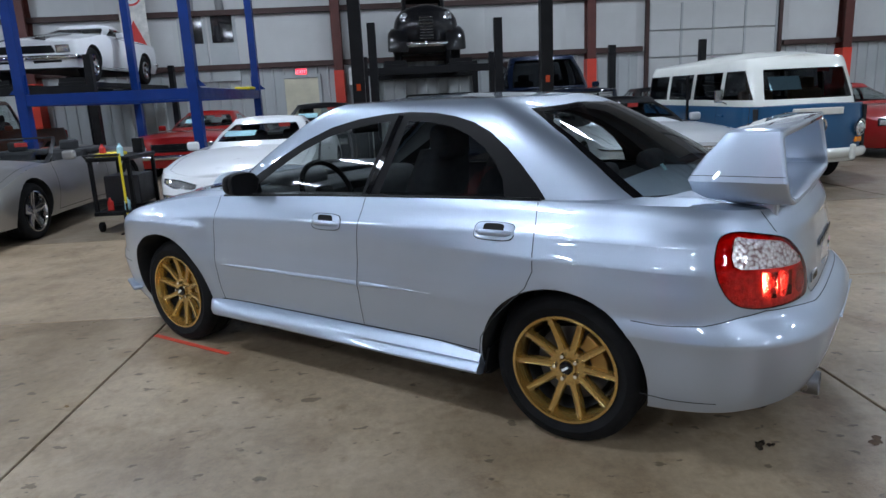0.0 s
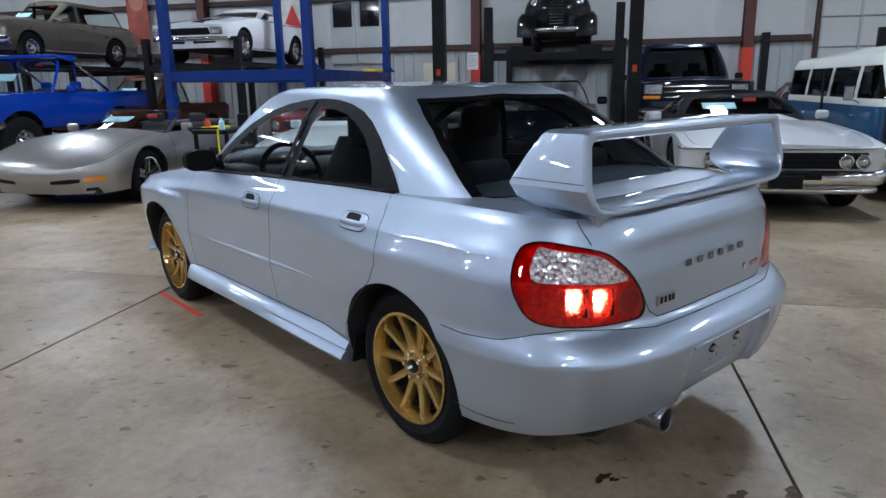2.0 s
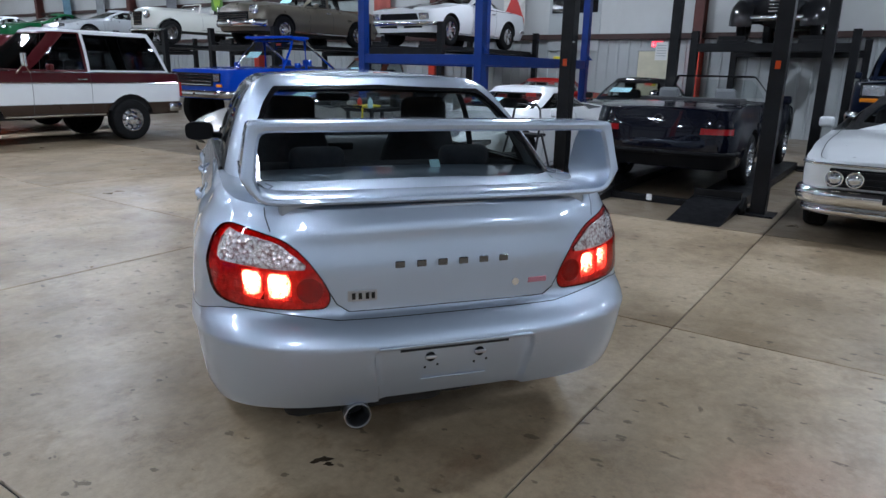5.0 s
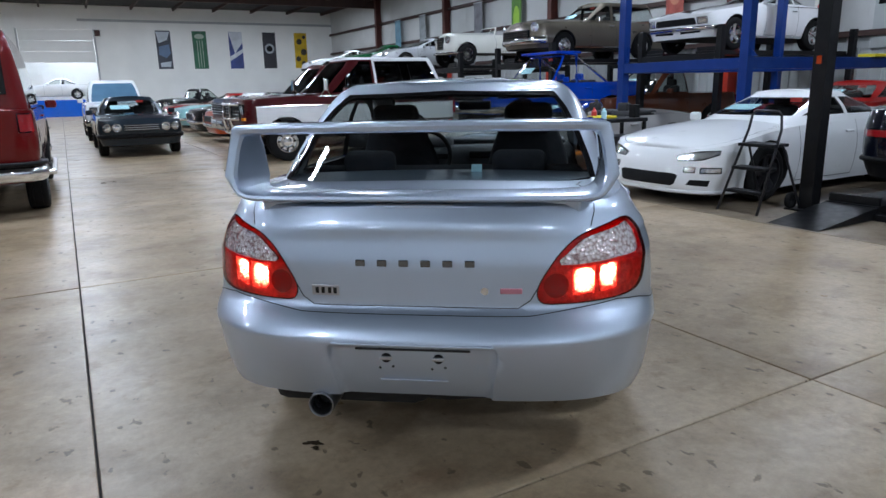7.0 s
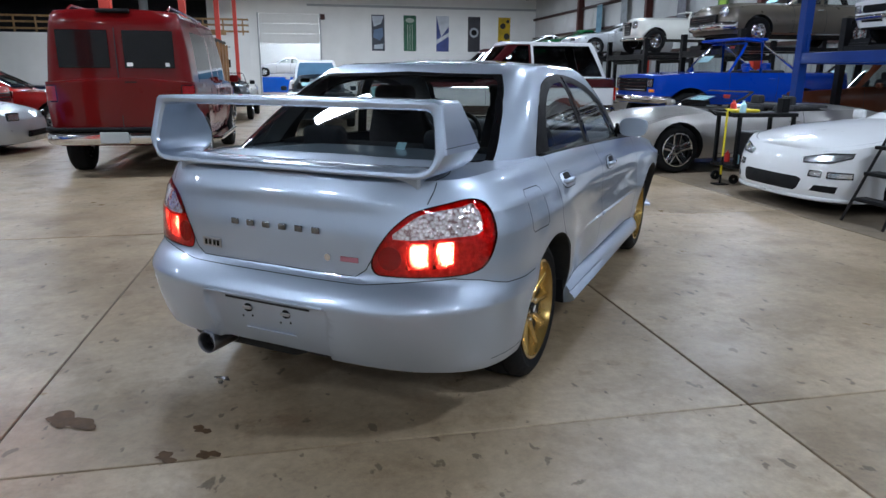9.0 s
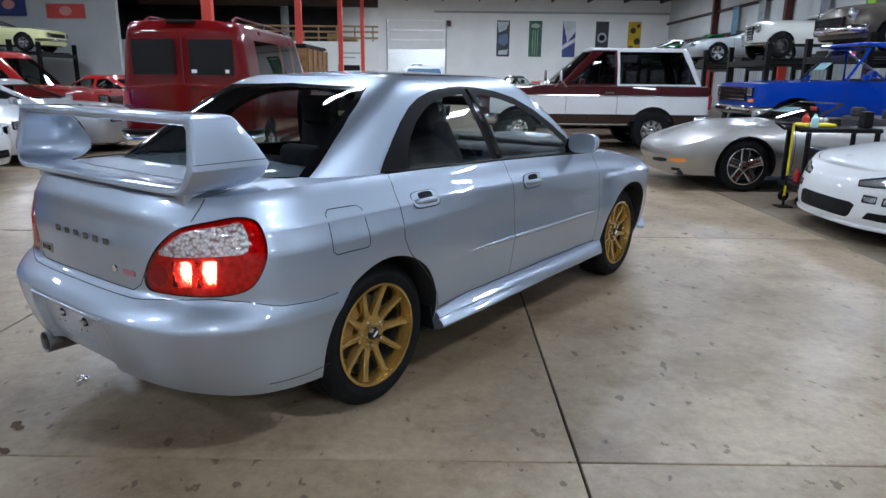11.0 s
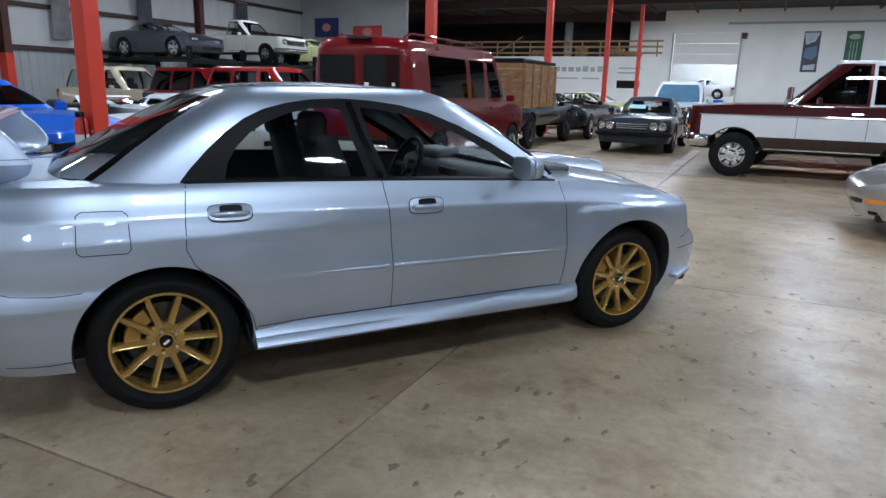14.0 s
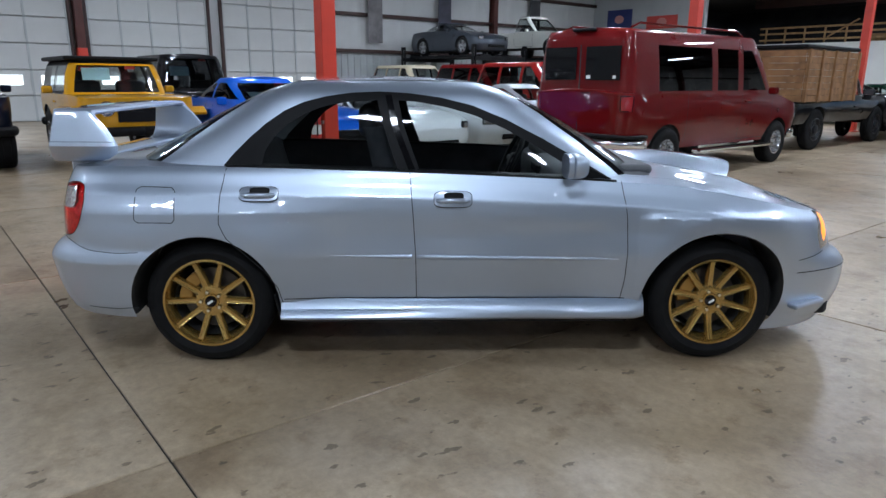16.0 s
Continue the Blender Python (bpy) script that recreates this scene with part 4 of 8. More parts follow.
S0, S1 = body.s0, body.s1
flat = sheet(spread([S0, -1.9, -1.47, -0.25, 0.78, 1.36, S1], 0.03), B_LOW, B_TOP, 34)
R_ARCH, R_LAMP, R_CLEAR, R_BRAKE, R_BUMP, R_RDOOR, R_FDOOR, R_FUEL, R_TRUNK, R_FLAMP, R_FBUMP, R_RECESS, R_FENDER, R_GLOW2, R_AMBER = range(1, 16)
crease_line = [(y, CREASE(y)) for y in np.linspace(-1.9, 1.7, 13)]
cut(flat, [tuple(p) for p in crease_line] + [(1.7, 0.02), (-1.9, 0.02)], 0, ())
cut(flat, [(y, HAUNCH(y)) for y in np.linspace(-1.8, -0.45, 10)] + [(-0.45, 0.02), (-1.8, 0.02)], 0, ())
for dz in (0.0, 0.024):
    cut(flat, [(y, SHELF(y) + dz) for y in np.linspace(0.84, 1.70, 14)] + [(1.70, 0.02), (0.84, 0.02)], 0, ())
for zc in (0.525, 0.537):
    cut(flat, [(S0 - 0.05, zc), (-1.3, zc), (-1.3, 0.02), (S0 - 0.05, 0.02)], 0, ())
# bumpers, doors, boot lid and lamps are cut out of the one surface
bump_line = [rx(0.0, 0.607), rx(0.40, 0.607), rx(0.55, 0.622), rx(0.70, 0.638), ry(-1.90, 0.625), ry(-1.80, 0.597), ry(-1.66, 0.588), ry(-1.56, 0.592)]
cut(flat, bump_line + [(-1.5, 0.05), (S0 - 0.05, 0.05), (S0 - 0.05, 0.607)], R_BUMP)
cut(flat, [rx(0.0, 0.63), rx(0.36, 0.628), rx(0.40, 0.66), rx(0.47, 0.78), rx(0.555, 0.86), rx(0.60, 0.90), rx(0.615, 1.1), (S0 - 0.05, 1.1), (S0 - 0.05, 0.63)], R_TRUNK, (0,))
cut(flat, [ry(1.66, 0.545), (body.by_y(1.80, 0.57), 0.57), (S1 + 0.05, 0.62), (S1 + 0.05, 0.05), (1.6, 0.05), (1.66, 0.4)], R_FBUMP)
rdoor = [(-1.148, 0.98), (-1.165, 0.86), (-1.172, 0.73), (-1.14, 0.66), (-1.06, 0.585), (-0.975, 0.50), (-0.915, 0.41), (-0.892, 0.305), (-0.24, 0.305), (-0.243, 0.56), (-0.255, 0.76), (-0.272, 0.97)]
fdoor = [(-0.272, 0.97), (-0.255, 0.76), (-0.243, 0.56), (-0.24, 0.305), (0.775, 0.315), (0.79, 0.45), (0.792, 0.60), (0.78, 0.76), (0.752, 0.93)]
cut(flat, rdoor[:1] + [(-1.148, 1.1), (-0.272, 1.1)] + rdoor[:0:-1], R_RDOOR)
cut(flat, fdoor[:1] + [(-0.272, 1.1), (0.752, 1.1)] + fdoor[:0:-1], R_FDOOR)
lamp_edge = [rx(0.435, 0.648), rx(0.425, 0.70), rx(0.475, 0.785), rx(0.53, 0.845), rx(0.58, 0.875), rx(0.66, 0.897), ry(-1.88, 0.908), ry(-1.842, 0.903), ry(-1.822, 0.882), ry(-1.82, 0.82), ry(-1.838, 0.75), ry(-1.88, 0.68), rx(0.74, 0.652), rx(0.62, 0.642), rx(0.50, 0.640)]
lamp_edge = rounded(lamp_edge)
cut(flat, lamp_edge, R_LAMP)
cut(flat, rounded([rx(0.50, 0.775), rx(0.545, 0.83), rx(0.60, 0.865), rx(0.70, 0.885), ry(-1.868, 0.888), ry(-1.878, 0.80), rx(0.70, 0.785)], 3), R_CLEAR, (R_LAMP,))
cut(flat, [rx(0.545, 0.665), rx(0.545, 0.755), rx(0.62, 0.762), rx(0.62, 0.668)], R_BRAKE, (R_LAMP,))
cut(flat, [rx(0.635, 0.67), rx(0.635, 0.762), rx(0.70, 0.77), rx(0.70, 0.68)], R_BRAKE, (R_LAMP,))
cut(flat, [rx(x, z) for x, z in arc(0.487, 0.703, 0.043, 0, 336, 14)], R_GLOW2, (R_LAMP,))
cut(flat, [ry(1.735, 0.795), ry(1.80, 0.768), ry(1.88, 0.70), ry(1.875, 0.60), ry(1.80, 0.585), ry(1.765, 0.66)], R_FLAMP)
cut(flat, [ry(1.79, 0.765), ry(1.845, 0.74), ry(1.868, 0.66), ry(1.83, 0.62), ry(1.80, 0.67)], R_AMBER, (R_FLAMP,))
RECESS_X = poly_lerp([(0.20, 0.266), (0.345, 0.274), (0.48, 0.296), (0.512, 0.290)])
cut(flat, [rx(0.0, 0.512), rx(0.290, 0.512), rx(0.296, 0.48), rx(0.274, 0.345), rx(0.266, 0.2), (S0 - 0.05, 0.2), (S0 - 0.05, 0.512)], R_RECESS, (R_BUMP,))
cut(flat, [rx(0.0, 0.502), rx(0.281, 0.502), rx(0.286, 0.48), rx(0.264, 0.345), rx(0.256, 0.2), (S0 - 0.05, 0.2), (S0 - 0.05, 0.502)], R_RECESS, (R_BUMP,))
cut(flat, ARCH_R, R_ARCH)
cut(flat, ARCH_F, R_ARCH)
drop(flat, R_ARCH)


def body_at(s, z):
    p = body.pos(s, z)
    # plate recess pressed into the rear bumper
    if s < -1.9 and z < 0.56 and p.x < 0.33:
        k = min(1.0, max(0.0, (RECESS_X(z) - p.x) / 0.010)) * min(1.0, max(0.0, (0.512 - z) / 0.010))
        p.y += k * 0.028
    # crease across the boot lid
    if s < -1.9 and p.x < 0.62:
        p.y -= 0.010 * math.exp(-(((z - 0.905 + 0.05 * p.x * p.x) / 0.022) ** 2)) * (1 - (p.x / 0.62) ** 4)
    return p


pts, nor, by = lift(flat, body_at)
both = (1, -1)
for sd in both:
    skin("body_side", pts, nor, by[0], (sd,), SILVER, car)
bumper = skin("rear_bumper", pts, nor, by[R_BUMP], both, SILVER, car)
skin("plate_recess", pts, nor, by[R_RECESS], both, SILVER, bumper, "smooth recess for a number plate, with none fitted")
front_bumper = skin("front_bumper", pts, nor, by[R_FBUMP], both, SILVER, car)
boot = skin("boot_lid", pts, nor, by[R_TRUNK], both, SILVER, car)
doors = {}
for sd in both:
    doors["r", sd] = skin("rear_door", pts, nor, by[R_RDOOR], (sd,), SILVER, car)
    doors["f", sd] = skin("front_door", pts, nor, by[R_FDOOR], (sd,), SILVER, car)
    tl = skin("tail_lamp", pts, nor, by[R_LAMP] + by[R_GLOW2], (sd,), LAMP_HOUSING, car, "lit red tail lamp", -0.008)
    skin("clear_lens", pts, nor, by[R_CLEAR], (sd,), CLEAR_LENS, tl, "silvered clear lens")
    skin("round_reflector", pts, nor, by[R_GLOW2], (sd,), RED_LENS, tl, "dark red round reflector", -0.003)
    # two pressed bowls with a lit bulb in each
    for bx, bz, hw_, hh in ((0.583, 0.712, 0.040, 0.048), (0.668, 0.722, 0.036, 0.048)):
        p = body_at(*rx(bx, bz))
        bm = lathe([(0.0, 0.052), (0.30, 0.050), (0.62, 0.040), (0.86, 0.022), (1.0, 0.0), (1.35, -0.004)], "Y", 24)
        for v in bm.verts:
            q = max(abs(v.co.x), abs(v.co.z), 1e-6)
            k = 1 + 0.22 * (math.hypot(v.co.x, v.co.z) / q - 1)
            v.co.x, v.co.z = v.co.x * hw_ * k, v.co.z * hh * k
        bowl = part("bulb_bowl", bm, REFLECTOR, tl, "pressed bright reflector bowl", pose(sd * p.x, p.y + 0.024, bz, 0, 0, sd * (14 if bx < 0.62 else 26)), True)
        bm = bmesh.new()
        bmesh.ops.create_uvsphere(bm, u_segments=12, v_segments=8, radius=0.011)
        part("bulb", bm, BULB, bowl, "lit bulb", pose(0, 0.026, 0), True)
    hl = skin("headlamp", pts, nor, by[R_FLAMP], (sd,), HEADLAMP, car, "clear headlamp")
    skin("marker_lens", pts, nor, by[R_AMBER], (sd,), AMBER_GLOW, hl, "lit amber marker lens")
    # clear cover over the tail lamp
    skin("red_cover", pts, nor, [f for k in (R_LAMP, R_BRAKE, R_GLOW2) for f in by[k]], (sd,), RED_COVER, tl, "clear red lamp cover", 0.002)
    skin("clear_cover", pts, nor, by[R_CLEAR], (sd,), LENS, tl, "", 0.002)


def gap(line, sides=both, width=0.004, parent=car):
    ribbon("panel_gap", lambda s, z: body_at(s, z), body.normal, line, width, sides, SEAM, parent)


gap(rdoor[:8])
gap(fdoor[:4])
gap(fdoor[4:])
gap(bump_line, width=0.0035)
gap([rx(0.0, 0.63), rx(0.36, 0.628), rx(0.40, 0.655), rx(0.425, 0.70)])
gap([rx(0.60, 0.895), rx(0.612, 0.94), rx(0.612, 0.966)])
gap([ry(1.66, 0.545), ry(1.76, 0.56), ry(1.82, 0.575)], width=0.004)
# no gap here: dark ribbon paints the shaded crease low on the rear bumper
gap([(-1.595, 0.312), (-1.70, 0.303), (-1.86, 0.306)], width=0.0035)
gap(lamp_edge + lamp_edge[:1], width=0.0045)
# likewise a painted dark line for the front bumper's crease, not a joint
gap([ry(1.665, 0.476), ry(1.80, 0.480), ry(2.0, 0.478), (S1, 0.478)], width=0.0045, parent=front_bumper)
# fuel flap on the right side only
flap = [(-1.565, 0.885), (-1.545, 0.898), (-1.395, 0.895), (-1.378, 0.88), (-1.376, 0.75), (-1.39, 0.735), (-1.55, 0.735), (-1.568, 0.75)]
gap(flap + flap[:1], (1,), 0.004)
# side moulding crease
for sd in both:
    for key, y0, y1 in (("r", -0.66, -0.262), ("f", -0.236, 0.75)):
        line = [body_at(y, 0.570 - 0.012 * (y + 0.66)) for y in np.linspace(y0, y1, 14)]
        rad = [max(0.0015, 0.0125 * (min(1.0, i / 11) if key == "r" else min(1.0, (13 - i) / 1.5) * (1.0 - 0.015 * i))) for i in range(14)]
        part("swage_moulding", tube([(sd * (p.x - 0.45 * r_), p.y, p.z) for p, r_ in zip(line, rad)], rad, 12), SILVER, doors[key, sd], "", None, True)


# wheel arch lips and liners
def arch_lip(cy, r, sd):
    bm = bmesh.new()
    rows = []
    for s, z in arc(cy, 0.312, r, -14 if cy > 0 else -12, 194 if cy > 0 else 196, 44):
        if z < B_LOW(s) - 0.01:
            continue
        p = body_at(s, z)
        d = Vector((0, s - cy, z - 0.312)).normalized()
        rows.append([p, p - Vector((0.012, 0, 0)) - d * 0.006, p - Vector((0.05, 0, 0)) - d * 0.004, Vector((0.52, p.y, p.z)) + d * 0.02])
    vs = [[bm.verts.new((sd * q.x, q.y, q.z)) for q in r_] for r_ in rows]
    for a, b in zip(vs, vs[1:]):
        for i in range(3):
            bm.faces.new((a[i], b[i], b[i + 1], a[i + 1]))
    bmesh.ops.recalc_face_normals(bm, faces=bm.faces)
    return bm


for sd in both:
    for cy, r in ((HUBS[0], 0.358), (HUBS[1] - 0.012, 0.380)):
        part("arch_liner", arch_lip(cy, r, sd), UNDER, car, "black wheel arch liner", None, True)
        x = 0.80 - 0.1075
        wheel(car, sd * x, HUBS[0] if cy < 0 else HUBS[1], 0.314, 0.226, 0.215, "ten", GOLD, sd, "gold ten-spoke alloy rim")


# bonnet, boot deck and scuttle close the top
def top_at(s, q):
    """From the shoulder (q 0) to the middle (q 1)."""
    p = body_at(s, B_TOP(s))
    e = 1 - (1 - q) ** 2
    x = p.x * (1 - q)
    if p.y > 0.5:
        rise = 0.062 * min(1.0, max(0.0, (1.98 - p.y) / 0.5)) * (0.5 + 0.5 * min(1.0, p.x / 0.6))
        dy = 0.0
        # raised ridges beside the scoop
        rise_x = 0.010 * math.exp(-(((x - 0.40) / 0.09) ** 2)) * min(1.0, max(0.0, (1.9 - p.y) / 0.4))
        return Vector((x, p.y + dy, p.z + rise * e ** 0.8 + rise_x))
    rise = 0.022 * min(1.0, max(0.0, (p.y + 2.06) / 0.1))
    return Vector((x, p.y, p.z + rise * e ** 0.7))


hood = sheet(spread([0.62, 0.95, 1.36, S1], 0.04), lambda s: 0.0, lambda s: 1.0, 16, 1.0)
p2, n2, b2 = lift(hood, top_at)
bonnet = skin("bonnet", p2, n2, b2[0], both, SILVER, car)
deck = sheet(spread([S0, -1.9, -1.47, -1.3], 0.035), lambda s: 0.0, lambda s: 1.0, 14)
p2, n2, b2 = lift(deck, top_at)
skin("boot_deck", p2, n2, b2[0], both, SILVER, boot)
ribbon("panel_gap", top_at, lambda s, q: Vector((0, 0, 1)), [(1.86, 0.16), (1.36, 0.135), (0.95, 0.12), (0.78, 0.12)], 0.005, both, SEAM, car)
ribbon("panel_gap", top_at, lambda s, q: Vector((0, 0, 1)), [(body.by_x(0.612, 0.96, False), 0.0), (-1.75, 0.22), (-1.66, 0.2)], 0.005, both, SEAM, car)

# ledge between the shoulder and the cabin
quarter = sheet(spread([-1.78, -1.155], 0.05), lambda s: 0.0, lambda s: 1.0, 3)
p2, n2, b2 = lift(quarter, lambda s, q: body_at(s, B_TOP(s)) + Vector((-0.11 * q, 0, 0.014 * q)))
for sd in both:
    skin("quarter_ledge", p2, n2, b2[0], (sd,), SILVER, car)
ledge = sheet(spread([-1.155, 0.95], 0.05), lambda s: 0.0, lambda s: 1.0, 3)
p2, n2, b2 = lift(ledge, lambda s, q: body_at(s, B_TOP(s)) + Vector((-0.075 * q, 0, 0.012 * q)))
for sd in both:
    skin("belt_ledge", p2, n2, b2[0], (sd,), BLACK, car)

# bonnet scoop
bm = bmesh.new()
rows = []
for i in range(15):
    t = i / 14
    y = 0.93 + 0.57 * t
    hw = 0.27 - 0.03 * (1 - t) ** 2 + 0.012 * t
    zb = top_at(body.by_y(y, 0.85) if y > 1.36 else y, 1.0).z - 0.012
    hgt = 0.012 + 0.066 * math.sin(min(1.0, 1.15 * t) * math.pi / 2) ** 0.8
    rows.append([bm.verts.new((hw * c, y + (0.075 if i == 14 else 0.03 if i == 13 else 0.0) * (1 - abs(c) ** 3), zb + hgt * max(0.0, 1 - abs(c) ** 3.4))) for c in np.linspace(-1, 1, 17)])
for a, b in zip(rows, rows[1:]):
    for i in range(16):
        bm.faces.new((a[i], a[i + 1], b[i + 1], b[i]))
bmesh.ops.recalc_face_normals(bm, faces=bm.faces)
scoop = part("bonnet_scoop", bm, SILVER, car, "", None, True)
part("scoop_mouth", box(0.46, 0.02, 0.045, 0, 1.46, 0.885, 0.008), BLACK, scoop, "black scoop mouth")
part("scuttle_panel", box(1.25, 0.22, 0.02, 0, 0.90, 0.93, 0.006, rot=pose(0, 0, 0, -6, 0, 0)), BLACK, car, "black scuttle grille under the windscreen")
for sd in (-0.25, 0.35):
    part("wiper", tube([(sd, 0.96, 0.945), (sd - 0.28, 0.90, 0.962), (sd - 0.5, 0.875, 0.965)], [0.012, 0.008, 0.006], 6), BLACK, car)

# cabin
G_W = smooth_lerp([(0.88, 0.752), (0.95, 0.742), (1.02, 0.724), (1.10, 0.700), (1.20, 0.662), (1.28, 0.622), (1.33, 0.588), (1.365, 0.548), (1.385, 0.505)])
G_YF = smooth_lerp([(0.88, 1.03), (0.92, 0.975), (1.00, 0.86), (1.13, 0.645), (1.27, 0.385), (1.34, 0.235), (1.365, 0.165), (1.385, 0.08)])
G_YR = smooth_lerp([(0.88, -1.80), (0.97, -1.72), (1.06, -1.575), (1.18, -1.355), (1.28, -1.155), (1.33, -1.045), (1.36, -0.965), (1.385, -0.87)])
cab = Shell(-0.78, 0.02, lambda y, z: G_W(z), G_YR, G_YF, 4.2, 5.0, 1.1)
CZ0, CZ1 = 0.90, 1.385


def cab_at(s, v):
    if v <= CZ1:
        return cab.pos(s, v)
    q = (v - CZ1) / 0.5
    p = cab.pos(s, CZ1)
    f = max(0.0, 1 - ((p.y + 0.40) / 0.49) ** 2)
    return Vector((p.x * (1 - q), p.y, CZ1 + 0.030 * f ** 0.75 * (1 - (1 - q) ** 2)))


def cy(y, z):
    return (cab.by_y(y, z), z)


def cx(x, z, front):
    return (cab.by_x(x, z, front), z)


def belt(y):
    return B_TOP(y) - 0.004


C0, C1 = cab.s0, cab.s1
flat = sheet(spread([C0, -0.78, 0.02, C1], 0.035), lambda s: CZ0, lambda s: CZ1, 30, 1.4)
cap = sheet(spread([C0, -0.78, 0.02, C1], 0.035), lambda s: CZ1, lambda s: CZ1 + 0.5, 12)
tmp = bpy.data.meshes.new("t")
cap.to_mesh(tmp)
cap.free()
flat.from_mesh(tmp)
bmesh.ops.remove_doubles(flat, verts=flat.verts, dist=1e-5)
R_TRIM, R_FGLASS, R_RGLASS, R_SCREEN, R_BACK, R_BORDER, R_BORDER2 = range(1, 8)
over = [(-1.165, 0.992), (-1.12, 1.045), (-1.05, 1.115), (-0.97, 1.185), (-0.88, 1.247), (-0.79, 1.287), (-0.68, 1.315), (-0.56, 1.332), (-0.42, 1.338), (-0.28, 1.332), (-0.12, 1.312), (0.04, 1.275), (0.20, 1.212), (0.38, 1.122), (0.55, 1.03), (0.68, 0.955), (0.745, 0.915)]
cut(flat, [cy(*p) for p in over] + [cy(0.74, 0.88), cy(-1.17, 0.88)], R_TRIM)
rg = [(-0.985, 0.985), (-0.968, 1.06), (-0.925, 1.125), (-0.86, 1.186), (-0.77, 1.237), (-0.68, 1.270), (-0.56, 1.291), (-0.432, 1.299), (-0.402, 1.18), (-0.330, 0.975)]
fg = [(-0.225, 0.972), (-0.302, 1.18), (-0.328, 1.297), (-0.25, 1.292), (-0.10, 1.268), (0.05, 1.227), (0.20, 1.164), (0.36, 1.078), (0.47, 1.013), (0.512, 0.982), (0.505, 0.945)]
cut(flat, [cy(*p) for p in rg], R_RGLASS, (R_TRIM,))
cut(flat, [cy(*p) for p in fg], R_FGLASS, (R_TRIM,))
for reg, edge, front in ((R_BORDER, 0.0, True), (R_SCREEN, 0.028, True), (R_BORDER2, 0.0, False), (R_BACK, 0.026, False)):
    side_x = [(0.685, 0.92), (0.668, 1.0), (0.632, 1.12), (0.582, 1.24), (0.53, 1.33), (0.50, 1.352)] if front else [(0.655, 0.985), (0.648, 1.03), (0.618, 1.12), (0.572, 1.22), (0.52, 1.305), (0.49, 1.338)]
    ln = [cx(x - edge, z + (edge * 0.7 if i == 0 else -edge * 0.6 if i == 5 else 0), front) for i, (x, z) in enumerate(side_x)]
    mid = C1 + 0.05 if front else C0 - 0.05
    cut(flat, ln + [(mid, ln[-1][1] + 0.012), (mid, ln[0][1] - 0.006)], reg, (0, R_BORDER, R_BORDER2))
pts, nor, by = lift(flat, cab_at)
skin("roof", pts, nor, by[0], both, SILVER, car)
skin("headliner", pts, nor, by[0], both, LINING, car, "grey cloth headliner", -0.03)
skin("screen_border", pts, nor, by[R_BORDER], both, GLOSSBLACK, car)
skin("screen_border", pts, nor, by[R_BORDER2], both, GLOSSBLACK, car)
skin("windscreen", pts, nor, by[R_SCREEN], both, GLASS, car)
skin("rear_window", pts, nor, by[R_BACK], both, TINTED, car, "tinted rear window")
for sd in both:
    skin("window_trim", pts, nor, by[R_TRIM], (sd,), BLACK, car, "black door frame", 0.003)
    skin("window_glass", pts, nor, by[R_RGLASS], (sd,), GLASS, doors["r", sd])
    skin("window_glass", pts, nor, by[R_FGLASS], (sd,), GLASS, doors["f", sd])
    # gloss strip on the door post, seal along the belt, gutter seam of the roof
    ribbon("door_post", cab_at, cab.normal, [cy(-0.262, 0.975), cy(-0.345, 1.18), cy(-0.378, 1.322)], 0.03, (sd,), GLOSSBLACK, car, 0.006)
    ribbon("roof_seam", cab_at, lambda s, z: Vector((0.3, 0, 1)), [(C0 + 0.32, CZ1 + 0.075), (-0.78, CZ1 + 0.06), (0.02, CZ1 + 0.06), (C1 - 0.34, CZ1 + 0.075)], 0.012, (sd,), BLACK, car, 0.002)
    part("belt_seal", tube([(sd * (body_at(y, B_TOP(y)).x - 0.008), y, B_TOP(y) + 0.002) for y in np.linspace(-1.15, 0.73, 24)], 0.0095, 6), BLACK, car, "", None, True)

